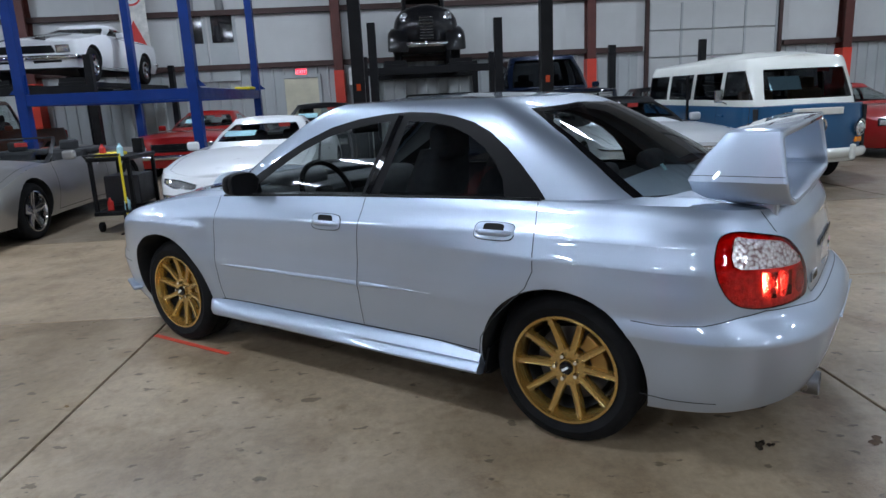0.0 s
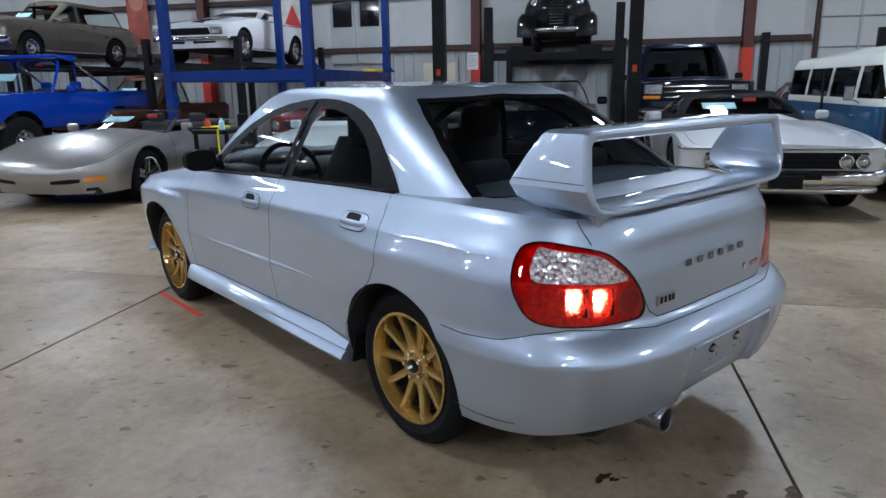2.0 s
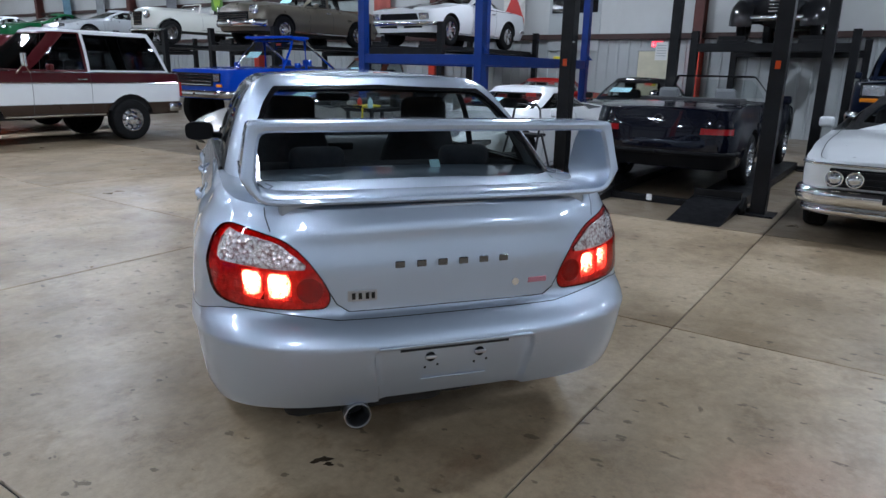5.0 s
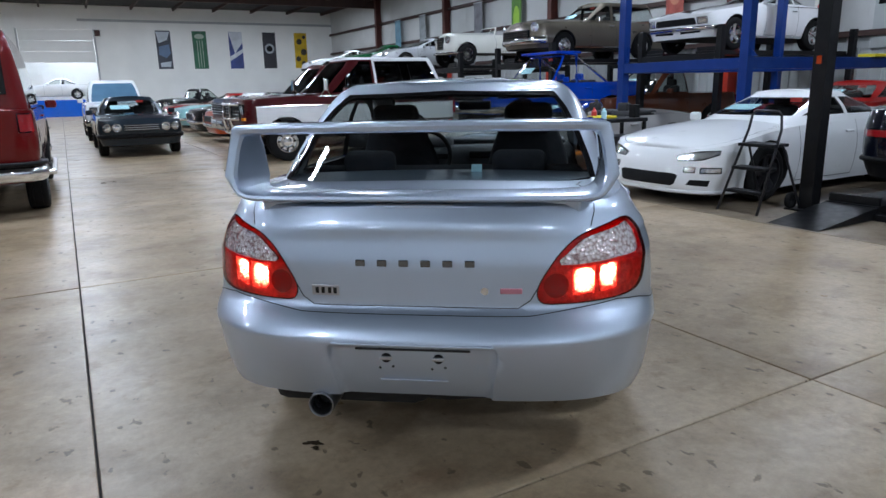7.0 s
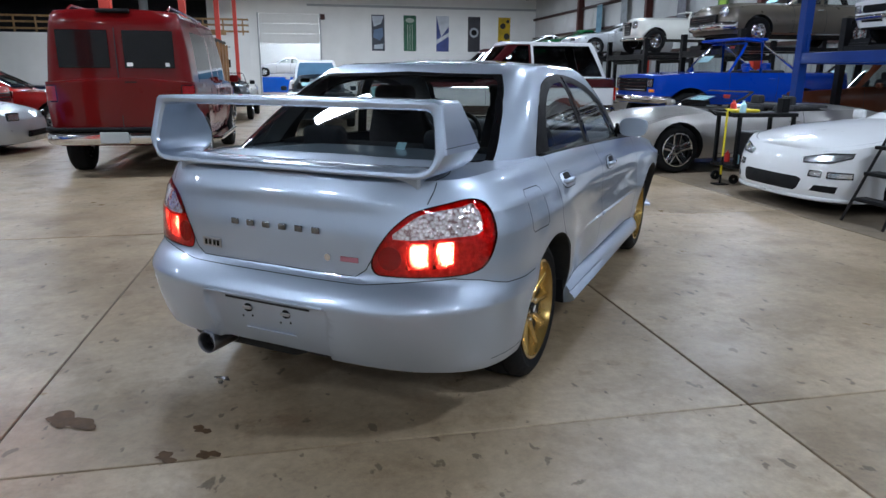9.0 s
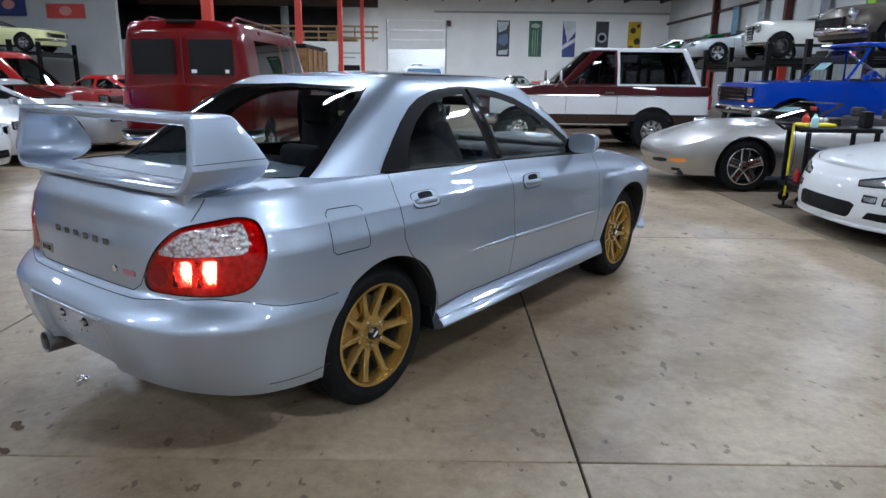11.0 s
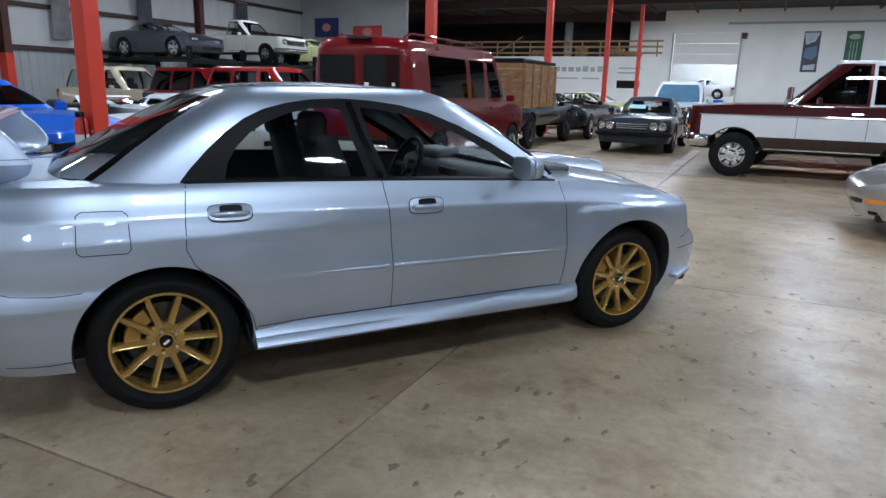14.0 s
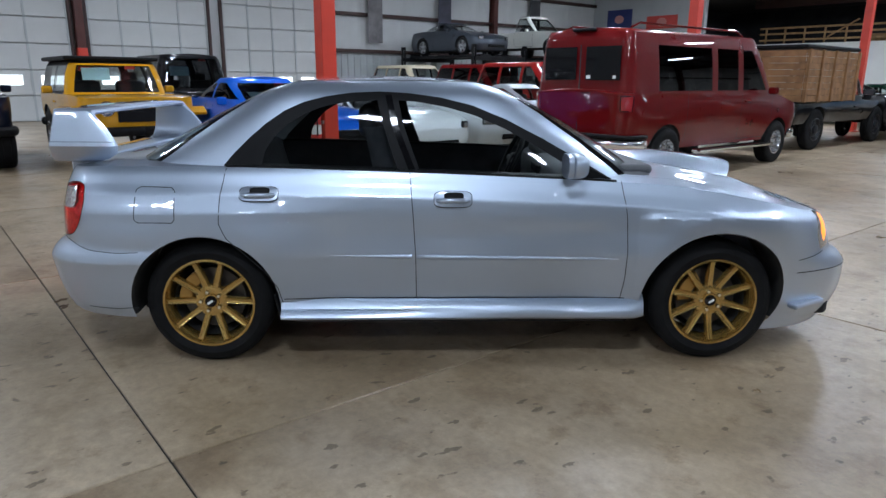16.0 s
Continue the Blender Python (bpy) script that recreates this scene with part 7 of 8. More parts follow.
for sd in (1, -1):
    part("sliding_door_gap", box(0.02, 0.07, 1.12, sd * 0.826, 0.05, 0.98, 0.004), BLACK, bus_roof, "dark gap of the sliding door")
    part("door_mirror", box(0.12, 0.03, 0.18, sd * 0.93, 1.35, 1.22, 0.014), CHROME, bus_roof, "upright chromed mirror")
    part("mirror_stalk", tube([(sd * 0.80, 1.35, 1.1), (sd * 0.92, 1.35, 1.16)], 0.008, 8), CHROME, bus_roof)
    part("overrider", box(0.07, 0.06, 0.2, sd * 0.42, 2.33, 0.46, 0.025), CREAM, bus_roof, "cream bumper overrider")
part("round_emblem", lathe([(0.085, 0.0), (0.1, 0.012), (0.115, 0.0)], "Y", 28), CHROME, bus_roof, "plain chromed ring", pose(0, 2.245, 0.80))
# dark pickup behind
vehicle("dark_pickup", at(12.05, -3.12, 0.0, 90), "dark blue heavy pickup truck with a chromed grille", "truck", DARKBLUE, 5.9, 2.14, 3.6, 0.95, 0.44, 0.23,
        [(-3.5, 1.42), (-1, 1.46), (0.6, 1.44), (1.6, 1.42), (3, 1.38)], 0.66, 0.26, "five", ALLOY, (6, 6), ((0, 0.05), (0.5, 0.0), (1, 0.04)), cabin=(-1.1, -0.95, 0.35, 1.15, 2.2, 0.76), posts=(-0.25,), glassmat=SMOKE, crown=0.05, tuck=0.03,
        lamps=((0.74, 1.27, 0.17, 0.1, "rect", True), (0.76, 1.12, 0.15, 0.03, "amber", True)), grille=(1.15, 1.08, 1.36, CHROME, 3), bumpers=((0.84, 0.2, 0.08, True, CHROME),))
eldo = bpy.data.objects["pale_hardtop"]
part("plate_holder", box(0.32, 0.03, 0.13, 0, 2.62, 0.40, 0.01), BLACK, eldo, "black plate holder in a chromed surround")
part("bumper_opening", box(0.66, 0.03, 0.085, 0, 2.605, 0.465, 0.012), BLACK, eldo, "dark opening in the chromed bumper")
part("bonnet_ridge", tube([(0, 0.75, 0.915), (0, 1.6, 0.87), (0, 2.4, 0.785)], [0.02, 0.022, 0.012], 8), PALE, eldo, "", None, True)
# old black truck up on a lift
vehicle("old_black_truck", at(13.45, -0.5, 2.12, 90), "black nineteen-forties truck with chrome bumper up on a lift", "truck", BLACKP, 4.3, 1.5, 2.85, 0.55, 0.34, 0.2,
        [(-3, 0.95), (-1, 1.05), (0.3, 1.12), (1.0, 1.18), (1.9, 1.12), (2.4, 1.05)], 0.45, 0.17, "disc", CHROME, (4, 2.2), ((0, 0.1), (0.5, 0.0), (0.9, 0.1), (1, 0.2)), cabin=(-1.0, -0.8, 0.15, 0.5, 1.72, 0.52), posts=(), crown=0.14, tuck=0.3, flare=0.0, seats=False, mirrors=False, bumpers=((0.42, 0.11, 0.16, True, CHROME),), grille=(0.3, 0.5, 1.0, CHROME, 8))
old = bpy.data.objects["old_black_truck"]
for sd in (1, -1):
    bm = bmesh.new()
    rows = []
    for i in range(13):
        a = radians(-12 + 190 * i / 12)
        y, z = 1.425 + 0.5 * math.cos(a), 0.36 + 0.42 * math.sin(a)
        rows.append([bm.verts.new((sd * x, y + dy * math.cos(a), z + dy * math.sin(a))) for x, dy in ((0.42, 0.04), (0.6, 0.06), (0.78, 0.03), (0.86, -0.06), (0.87, -0.14))])
    for a, b in zip(rows, rows[1:]):
        for k in range(4):
            bm.faces.new((a[k], b[k], b[k + 1], a[k + 1]))
    part("front_wing", bm, BLACKP, old, "rounded black wing", None, True)
    part("headlamp", lathe([(0, 0.06), (0.07, 0.05), (0.105, 0.01), (0.10, -0.06), (0, -0.16)], "Y", 24), HEADLAMP, old, "round headlamp in a pod", pose(sd * 0.47, 1.78, 1.0), True)
# white striped muscle car up on a lift
vehicle("striped_muscle_car", at(11.9, 7.2, 2.0, 90), "white nineteen-sixties muscle car with black hood stripes on a lift", "car", WHITE, 4.72, 1.86, 2.74, 0.88, 0.34, 0.2,
        [(-2.6, 0.90), (-1.7, 0.95), (-0.9, 0.98), (-0.3, 0.94), (0.6, 0.985), (1.4, 0.875), (1.9, 0.805), (2.4, 0.735)], 0.27, 0.22, "five", CHROME, (4.5, 5.0), ((0, 0.14), (0.25, 0.08), (0.5, 0.02), (0.8, 0.0), (1, 0.03)), cabin=(-1.6, -0.85, -0.25, 0.58, 1.32, 0.56), posts=(-0.75,), crown=0.06, tuck=0.05, flare=0.03, hood_stripe=BLACKP,
        inserts=(("grille", BLACK, [(0, 0.535), (0, 0.675), (0.52, 0.675), (0.56, 0.55), (0.52, 0.535)], True, "black recessed grille"), ("lamp_door", HEADLAMP, [(0.58, 0.54), (0.58, 0.675), (0.80, 0.675), (0.80, 0.55)], True, "ribbed lamp door"), ("valance_slot", BLACK, [(0.10, 0.36), (0.10, 0.41), (0.62, 0.41), (0.62, 0.37)], True, "dark slot in the valance")),
        bumpers=((0.465, 0.085, 0.05, True, CHROME), (0.5, 0.08, 0.04, False, CHROME)), paper=None, trim_chrome=True)
# maroon and white two-door utility
vehicle("two_tone_utility", at(2.93, 10.44, 0, 90), "maroon and white two-door utility vehicle with a white hardtop", "car", MAROON, 4.72, 2.0, 2.705, 0.80, 0.385, 0.215,
        [(-3, 1.27), (-1, 1.27), (0.5, 1.27), (1.3, 1.25), (2.4, 1.2)], 0.48, 0.25, "disc", CHROME, (6, 7), ((0, 0.03), (0.5, 0.0), (1, 0.03)), ((0, 0.05), (0.5, 0), (1, 0.03)), cabin=(-2.42, -2.1, -0.12, 0.62, 2.03, 0.72), posts=(-0.62,), roofmat=WHITE, glassmat=SMOKE, front_cab=(-0.62, MAROON), crown=0.03, tuck=0.03, flare=0.015, pillar=0.1, arch=0.1,
        bands=((0.71, 1.07, WHITE, -9, 1.92), (0.4, 0.71, BROWN)), trim_chrome=True, lamps=((0.74, 1.03, 0.1, 0.1, "rect", True), (0.8, 0.84, 0.07, 0.03, "amber", True), (0.88, 0.95, 0.07, 0.14, "tail", False)), grille=(1.25, 0.84, 1.14, CHROME, 5), bumpers=((0.62, 0.22, 0.09, True, CHROME), (0.6, 0.16, 0.07, False, CHROME)))
uti = bpy.data.objects["two_tone_utility"]
for sd in (1, -1):
    part("front_pillar_skin", box(0.012, 0.95, 0.14, sd * 0.955, 0.0, 1.17, 0.003), MAROON, uti, "", None)
    part("brush_guard", tube([(sd * 0.3, 2.2, 0.55), (sd * 0.32, 2.28, 0.8), (sd * 0.3, 2.26, 1.16)], 0.03, 10), CHROME, uti, "chromed brush guard bar", None, True)
    part("mirror_bracket", tube([(sd * 0.96, 0.62, 1.24), (sd * 1.1, 0.55, 1.4), (sd * 0.96, 0.4, 1.24)], 0.012, 8), CHROME, uti)
    part("west_mirror", box(0.14, 0.05, 0.24, sd * 1.1, 0.54, 1.46, 0.02), CHROME, uti, "tall chromed door mirror")
    part("side_trim", box(0.012, 4.3, 0.018, sd * 0.99, -0.2, 1.075, 0.004), CHROME, uti)
for z in (0.84, 1.12):
    part("brush_guard", tube([(-0.7, 2.2, z), (-0.3, 2.28, z), (0.3, 2.28, z), (0.7, 2.2, z)], 0.028, 10), CHROME, uti, "chromed brush guard bar", None, True)
# bright blue lifted truck with its door open
vehicle("blue_open_truck", at(8.2, 9.9, 0.0, 90), "bright blue lifted utility truck with no top and an open door", "truck", BLUE, 4.8, 2.0, 2.705, 0.82, 0.49, 0.24,
        [(-3, 1.40), (-1, 1.40), (0.5, 1.40), (1.3, 1.38), (2.4, 1.33)], 0.74, 0.28, "disc", CHROME, (6, 7), ((0, 0.03), (0.5, 0.0), (1, 0.03)), cabin=(-1.0, -0.6, 0.0, 0.66, 2.08, 0.70), open_top=True, crown=0.03, tuck=0.03, arch=0.11, seatmat=BLUE, paper=(0.3, 1.7),
        lamps=((0.74, 1.18, 0.1, 0.1, "rect", True), (0.8, 1.02, 0.07, 0.03, "amber", True)), grille=(1.25, 1.0, 1.28, CHROME, 4), bumpers=((0.84, 0.16, 0.08, True, CHROME),))
btr = bpy.data.objects["blue_open_truck"]
for sd in (1, -1):
    part("roll_bar", tube([(sd * 0.72, -0.45, 1.34), (sd * 0.70, -0.42, 2.04), (sd * 0.68, 0.0, 2.1)], 0.04, 10), BLUE, btr, "", None, True)
    part("roll_bar_stay", tube([(sd * 0.70, -0.42, 2.02), (sd * 0.72, -1.4, 1.4)], 0.03, 10), CHROME, btr, "", None, True)
part("roof_half", box(1.42, 0.75, 0.06, 0, -0.2, 2.1, 0.03), BLUE, btr, "blue half roof panel")
part("open_door", box(0.05, 0.95, 0.62, 0, -0.47, 0, 0.02), BLUE, btr, "open blue door", pose(1.0, 0.72, 1.1, 0, 0, 58))
# second square truck beside the utility
vehicle("square_truck", at(3.3, 13.0, 0, 90), "dark red square-nosed pickup truck with a chrome grille", "truck", MAROON, 5.0, 2.0, 2.98, 0.82, 0.385, 0.215, [(-3, 1.25), (0.5, 1.25), (1.3, 1.23), (2.4, 1.19)], 0.48, 0.24, "disc", CHROME, (6, 7), ((0, 0.03), (0.5, 0.0), (1, 0.03)),
        cabin=(-0.9, -0.75, -0.05, 0.68, 1.97, 0.70), glassmat=SMOKE, crown=0.03, tuck=0.03, lamps=((0.74, 1.02, 0.1, 0.1, "rect", True),), grille=(1.25, 0.84, 1.12, CHROME, 5), bumpers=((0.62, 0.2, 0.09, True, CHROME),))
# red conversion van
vehicle("red_van", at(-3.42, 7.75, 0, 0), "dark red conversion van with tinted windows and a roof rack", "van", VANRED, 5.1, 1.86, 3.35, 0.80, 0.365, 0.205,
        [(-4, 1.22), (-1, 1.22), (1.4, 1.2), (1.9, 1.10), (2.6, 0.96)], 0.42, 0.23, "many", ALLOY, (9, 5), ((0, 0.03), (0.5, 0.0), (1, 0.12)), ((0, 0.06), (0.3, 0.02), (1, 0.0)), cabin=(-2.585, -2.55, 0.95, 1.6, 2.11, 0.76), posts=(-1.98, -0.42, 0.36), min_pane=0.42, glassmat=DARKGLASS, crown=0.05, tuck=0.02, belt_in=0.005, cab_n=9.0, pillar=0.16, dlo=0.2, flare=0.012, back_glass=False,
        inserts=(("tail_lamp", RED_LENS, [(0.745, 0.98), (0.745, 1.18), (0.89, 1.18), (0.89, 0.98)], False, "square red tail lamp"),), lamps=((0.72, 0.86, 0.13, 0.09, "rect", True),), bumpers=((0.52, 0.17, 0.1, False, CHROME), (0.63, 0.05, 0.08, False, BLACK), (0.5, 0.17, 0.08, True, CHROME)))
van = bpy.data.objects["red_van"]
for sd in (1, -1):
    part("rear_glass", box(0.60, 0.02, 0.46, sd * 0.385, -2.585, 1.62, 0.03), GLOSSBLACK, van, "black rear door window", None)
    part("running_board", box(0.18, 2.2, 0.06, sd * 0.93, 0.2, 0.36, 0.02), CHROME, van, "bright running board")
    part("rack_rail", tube([(sd * 0.6, -2.3, 2.10), (sd * 0.6, -2.1, 2.17), (sd * 0.6, 0.5, 2.17), (sd * 0.6, 0.7, 2.10)], 0.016, 8), VANRED, van)
for x, w_ in ((0.15, 0.07), (0.60, 0.05)):
    part("sticker", box(w_, 0.004, 0.045, x, -2.599, 1.435), WHITE_PAPER, van, "small white window sticker")
part("door_split", box(0.010, 0.012, 1.35, 0, -2.606, 1.2), SEAM, van)
part("rear_handle", box(0.16, 0.03, 0.04, 0.14, -2.61, 1.22, 0.01), BLACK, van, "black rear handle")
part("door_stripe", box(1.5, 0.006, 0.05, 0.0, -2.606, 1.0, 0.002), mat("dusty_rose_stripe", (0.34, 0.16, 0.15), 0.5), van, "faded pale stripe")
part("plate_cover", box(0.34, 0.02, 0.14, -0.1, -2.715, 0.53, 0.006), GREY_METAL, van, "blank grey plate on the bumper")
part("high_stop_lamp", box(0.4, 0.06, 0.05, 0, -2.55, 2.08, 0.02), BLACK, van)
# charcoal saloon in the aisle
vehicle("charcoal_saloon", at(-0.75, 14.95, 0, 180), "charcoal grey nineteen-seventies grand tourer with four round lamps", "car", CHARCOAL, 4.75, 1.78, 2.67, 0.95, 0.33, 0.19,
        [(-2.6, 0.86), (-1.2, 0.90), (0.6, 0.88), (1.6, 0.86), (2.4, 0.80)], 0.26, 0.2, "many", CHROME, (4, 5), ((0, 0.12), (0.3, 0.05), (0.6, 0.0), (1, 0.06)), cabin=(-1.8, -0.9, -0.1, 0.65, 1.32, 0.55), posts=(-0.6,), crown=0.05, paper=(0.25, 1.06), lamps=((0.50, 0.66, 0.075, 0.07, "round", True), (0.69, 0.66, 0.075, 0.07, "round", True)), grille=(0.72, 0.58, 0.72, STEEL, 3), bumpers=((0.46, 0.1, 0.05, True, BLACK),))
# the pickup's glass is coloured blue to imitate a reflection
vehicle("white_pickup", at(-0.7, 21.0, 0, 180), "white pickup truck with a blue reflection painted into its windscreen", "truck", WHITE, 5.0, 1.95, 3.0, 0.85, 0.37, 0.21, [(-3, 1.12), (0.5, 1.12), (2.6, 1.06)], 0.45, 0.22, "disc", CHROME, (6, 6), cabin=(-0.9, -0.75, 0.0, 0.7, 1.82, 0.68), glassmat=mat("blue_sky_glass", (0.10, 0.20, 0.30), 0.08, 0.2, 0.1, 2, 0, 60, 1.0), lamps=((0.74, 0.9, 0.1, 0.1, "rect", True),), grille=(1.1, 0.78, 1.0, CHROME, 3), bumpers=((0.56, 0.18, 0.08, True, CHROME),))

# rows of other cars: kind of shape, then where they stand
SEDAN = dict(L=4.7, W=1.82, wb=2.75, fo=0.9, r=0.33, rim=0.2, top=[(-2.6, 0.9), (-1.3, 0.95), (0.6, 0.92), (1.6, 0.88), (2.4, 0.78)], low=0.24, cabin=(-1.6, -0.9, -0.1, 0.72, 1.38, 0.56), posts=(-0.5,), lamps=((0.62, 0.66, 0.13, 0.07, "rect", True), (0.7, 0.74, 0.14, 0.07, "tail", False)), grille=(0.7, 0.52, 0.66, CHROME, 3))
SPORT = dict(L=4.5, W=1.86, wb=2.45, fo=0.98, r=0.325, rim=0.235, tw=0.24, top=[(-2.4, 0.86), (-1.3, 0.94), (-0.3, 0.90), (0.5, 0.86), (1.3, 0.82), (1.9, 0.68), (2.4, 0.55)], low=0.18, ends=(3.0, 2.6), nose=((0, 0.06), (0.3, 0.0), (0.6, 0.06), (1, 0.2)), cabin=(-1.9, -0.75, -0.15, 0.88, 1.29, 0.54), posts=(-0.55,), crown=0.05, tuck=0.12, flare=0.035, lamps=((0.66, 0.62, 0.11, 0.06, "rect", True),), grille=(0.8, 0.28, 0.38, BLACK, 1))
MUSCLE = dict(L=4.8, W=1.9, wb=2.8, fo=0.9, r=0.34, rim=0.2, top=[(-2.6, 0.92), (-1.4, 0.96), (0.5, 0.9), (1.6, 0.88), (2.4, 0.8)], low=0.25, ends=(4.5, 5), cabin=(-1.75, -0.9, -0.2, 0.65, 1.32, 0.56), posts=(-0.7,), crown=0.05, lamps=((0.68, 0.64, 0.085, 0.08, "round", True), (0.82, 0.72, 0.1, 0.06, "tail", False)), grille=(1.0, 0.56, 0.72, BLACK, 2), bumpers=((0.46, 0.1, 0.05, True, CHROME), (0.46, 0.1, 0.05, False, CHROME)))
WAGON = dict(L=4.9, W=1.9, wb=2.8, fo=0.95, r=0.36, rim=0.2, top=[(-3, 1.12), (0.6, 1.12), (1.5, 1.08), (2.5, 1.02)], low=0.36, ends=(6, 5), cabin=(-2.3, -2.05, 0.1, 0.8, 1.85, 0.66), posts=(-1.2, -0.35), dlo=0.1, pillar=0.1, lamps=((0.7, 0.86, 0.11, 0.08, "rect", True), (0.84, 0.95, 0.07, 0.14, "tail", False)), grille=(1.0, 0.74, 0.92, CHROME, 3), bumpers=((0.52, 0.18, 0.06, True, BLACK), (0.52, 0.18, 0.06, False, BLACK)))
JEEP = dict(L=3.6, W=1.66, wb=2.37, fo=0.55, r=0.40, rim=0.2, tw=0.26, top=[(-3, 1.1), (0.3, 1.1), (1.0, 1.1), (2.2, 1.06)], low=0.52, ends=(9, 7), nose=((0, 0.05), (0.5, 0.0), (1, 0.02)), cabin=(-1.75, -1.72, 0.32, 0.52, 1.85, 0.66), posts=(-0.55,), belt_in=0.01, cab_n=9.0, tuck=0.01, flare=0.0, crown=0.01, lamps=((0.5, 0.92, 0.09, 0.09, "round", True), (0.62, 0.9, 0.06, 0.1, "tail", False)), grille=(0.7, 0.72, 1.02, BLACK, 1), bumpers=((0.58, 0.14, 0.12, True, BLACK), (0.58, 0.14, 0.1, False, BLACK)), arch=0.1)
OLDIE = dict(L=4.3, W=1.66, wb=2.85, fo=0.6, r=0.36, rim=0.21, tw=0.16, top=[(-3, 0.95), (-1, 1.0), (0.4, 1.02), (1.5, 1.0), (2.4, 0.95)], low=0.42, ends=(3.0, 2.3), style="many", rimmat=CHROME, crown=0.12, tuck=0.22, flare=0.0, cabin=(-1.3, -0.6, 0.05, 0.4, 1.55, 0.5), lamps=((0.42, 0.86, 0.1, 0.1, "round", True),), grille=(0.4, 0.55, 0.95, CHROME, 5), bumpers=((0.42, 0.08, 0.14, True, CHROME),))
PICKUP = dict(L=4.9, W=1.9, wb=2.95, fo=0.85, r=0.36, rim=0.2, top=[(-3, 1.06), (0.6, 1.08), (1.5, 1.05), (2.5, 1.0)], low=0.42, ends=(6, 5), cabin=(-0.85, -0.7, 0.0, 0.7, 1.76, 0.64), style="disc", rimmat=CHROME, lamps=((0.72, 0.84, 0.1, 0.1, "round", True), (0.82, 0.9, 0.06, 0.1, "tail", False)), grille=(1.1, 0.7, 0.9, CHROME, 3), bumpers=((0.52, 0.14, 0.08, True, CHROME), (0.52, 0.12, 0.05, False, CHROME)))


def parked(shape, name, u, v, turn, label, category, col, z=0.0, **more):
    vehicle(name, at(u, v, z, turn), label, category, col, **{**shape, **more})


# west row, noses to the aisle
parked(SPORT, "blue_pony_car", -7.6, 2.25, -90, "vivid blue modern pony car with dark windows", "car", AZURE, glassmat=SMOKE, paper=(0.25, 1.12), rimmat=DARK_ALLOY, L=4.75, wb=2.72, low=0.2, top=[(-2.5, 1.0), (-1.3, 1.04), (-0.3, 1.0), (0.5, 0.98), (1.4, 0.92), (2.2, 0.78)], cabin=(-1.85, -0.8, -0.1, 0.85, 1.4, 0.56), grille=(1.25, 0.34, 0.68, BLACK, 2))
parked(SPORT, "white_sports_car", -8.0, 4.5, -90, "white open two-seater with a price sheet", "car", WHITE, open_top=True, roofmat=WHITE, paper=(0.25, 1.05), cabin=(-1.2, -0.4, 0.0, 0.9, 1.2, 0.54))
parked(SPORT, "wedge_sports_car", -8.4, 6.75, -90, "pearl white wedge-shaped sports car", "car", PALE, cabin=(-1.7, -0.7, -0.2, 1.0, 1.18, 0.5))
parked(SPORT, "silver_sports_car", -7.9, 8.75, -90, "silver low two-door car with sloping tail", "car", SILVERB)
parked(WAGON, "red_utility_car", -13.2, 12.6, -90, "red square-backed utility car", "car", VANRED, glassmat=DARKGLASS)
parked(WAGON, "red_estate_car", -9.6, 11.3, -90, "dark red utility car with chrome trim", "car", REDP, glassmat=TINTED)
parked(JEEP, "yellow_off_roader", -9.6, 0.35, -90, "yellow open off-road car with a black canvas top", "car", JEEPYELLOW, roofmat=BLACK, front_cab=(0.22, JEEPYELLOW), paper=(0.28, 1.42), cabin=(-1.75, -1.72, 0.30, 0.46, 1.66, 0.66), glassmat=TINTED)
jeep = bpy.data.objects["yellow_off_roader"]
part("soft_top", box(1.46, 2.05, 0.07, 0, -0.72, 1.665, 0.03), BLACK, jeep, "black canvas top")
for sd in (1, -1):
    part("front_fender", prism([(0.62, 0.86), (0.70, 0.93), (1.62, 0.93), (1.76, 0.84), (1.74, 0.80), (1.60, 0.88), (0.74, 0.88)], 0.24, None, 0.006, pose(sd * 0.86 - 0.12, 0, 0, 90, 0, 90)), JEEPYELLOW, jeep, "flat yellow front fender")
parked(JEEP, "dark_off_roader", -10.4, -2.05, -90, "dark blue open-sided off-road car with a black top", "car", DARKBLUE, roofmat=BLACKP, cabin=(-1.75, -1.72, 0.30, 0.46, 1.70, 0.66))
parked(JEEP, "black_off_roader", -12.9, 2.75, -90, "black hard-top off-road car with price sheets", "car", BLACKP, roofmat=BLACKP, paper=(0.28, 1.5), cabin=(-1.75, -1.72, 0.30, 0.46, 1.88, 0.66), glassmat=SMOKE)
parked(SEDAN, "crimson_saloon", -15.2, 5.3, -90, "dark red and white saloon", "car", MAROON, roofmat=WHITE)
parked(WAGON, "beige_estate_car", -16.8, 12.4, -90, "beige nineteen-fifties estate car under the rack", "car", BEIGE, style="disc", rimmat=CHROME)
parked(OLDIE, "blue_old_coupe", -16.6, 19.2, -90, "dark blue nineteen-forties coupe under the rack", "car", DARKBLUE)
parked(SEDAN, "black_saloon", -16.6, 16.0, -90, "black four-door car parked under the rack", "car", BLACKP)
parked(MUSCLE, "dark_muscle_car", -16.5, 23.4, -90, "black muscle car under the rack", "car", BLACKP)
# up on the west rack
parked(SPORT, "grey_sports_car", -18.3, 15.4, -90, "slate grey sports coupe up on the rack", "car", SLATE, 2.25)
parked(PICKUP, "white_old_pickup", -18.2, 19.9, -90, "white nineteen-sixties pickup up on the rack", "truck", CREAM, 2.25)
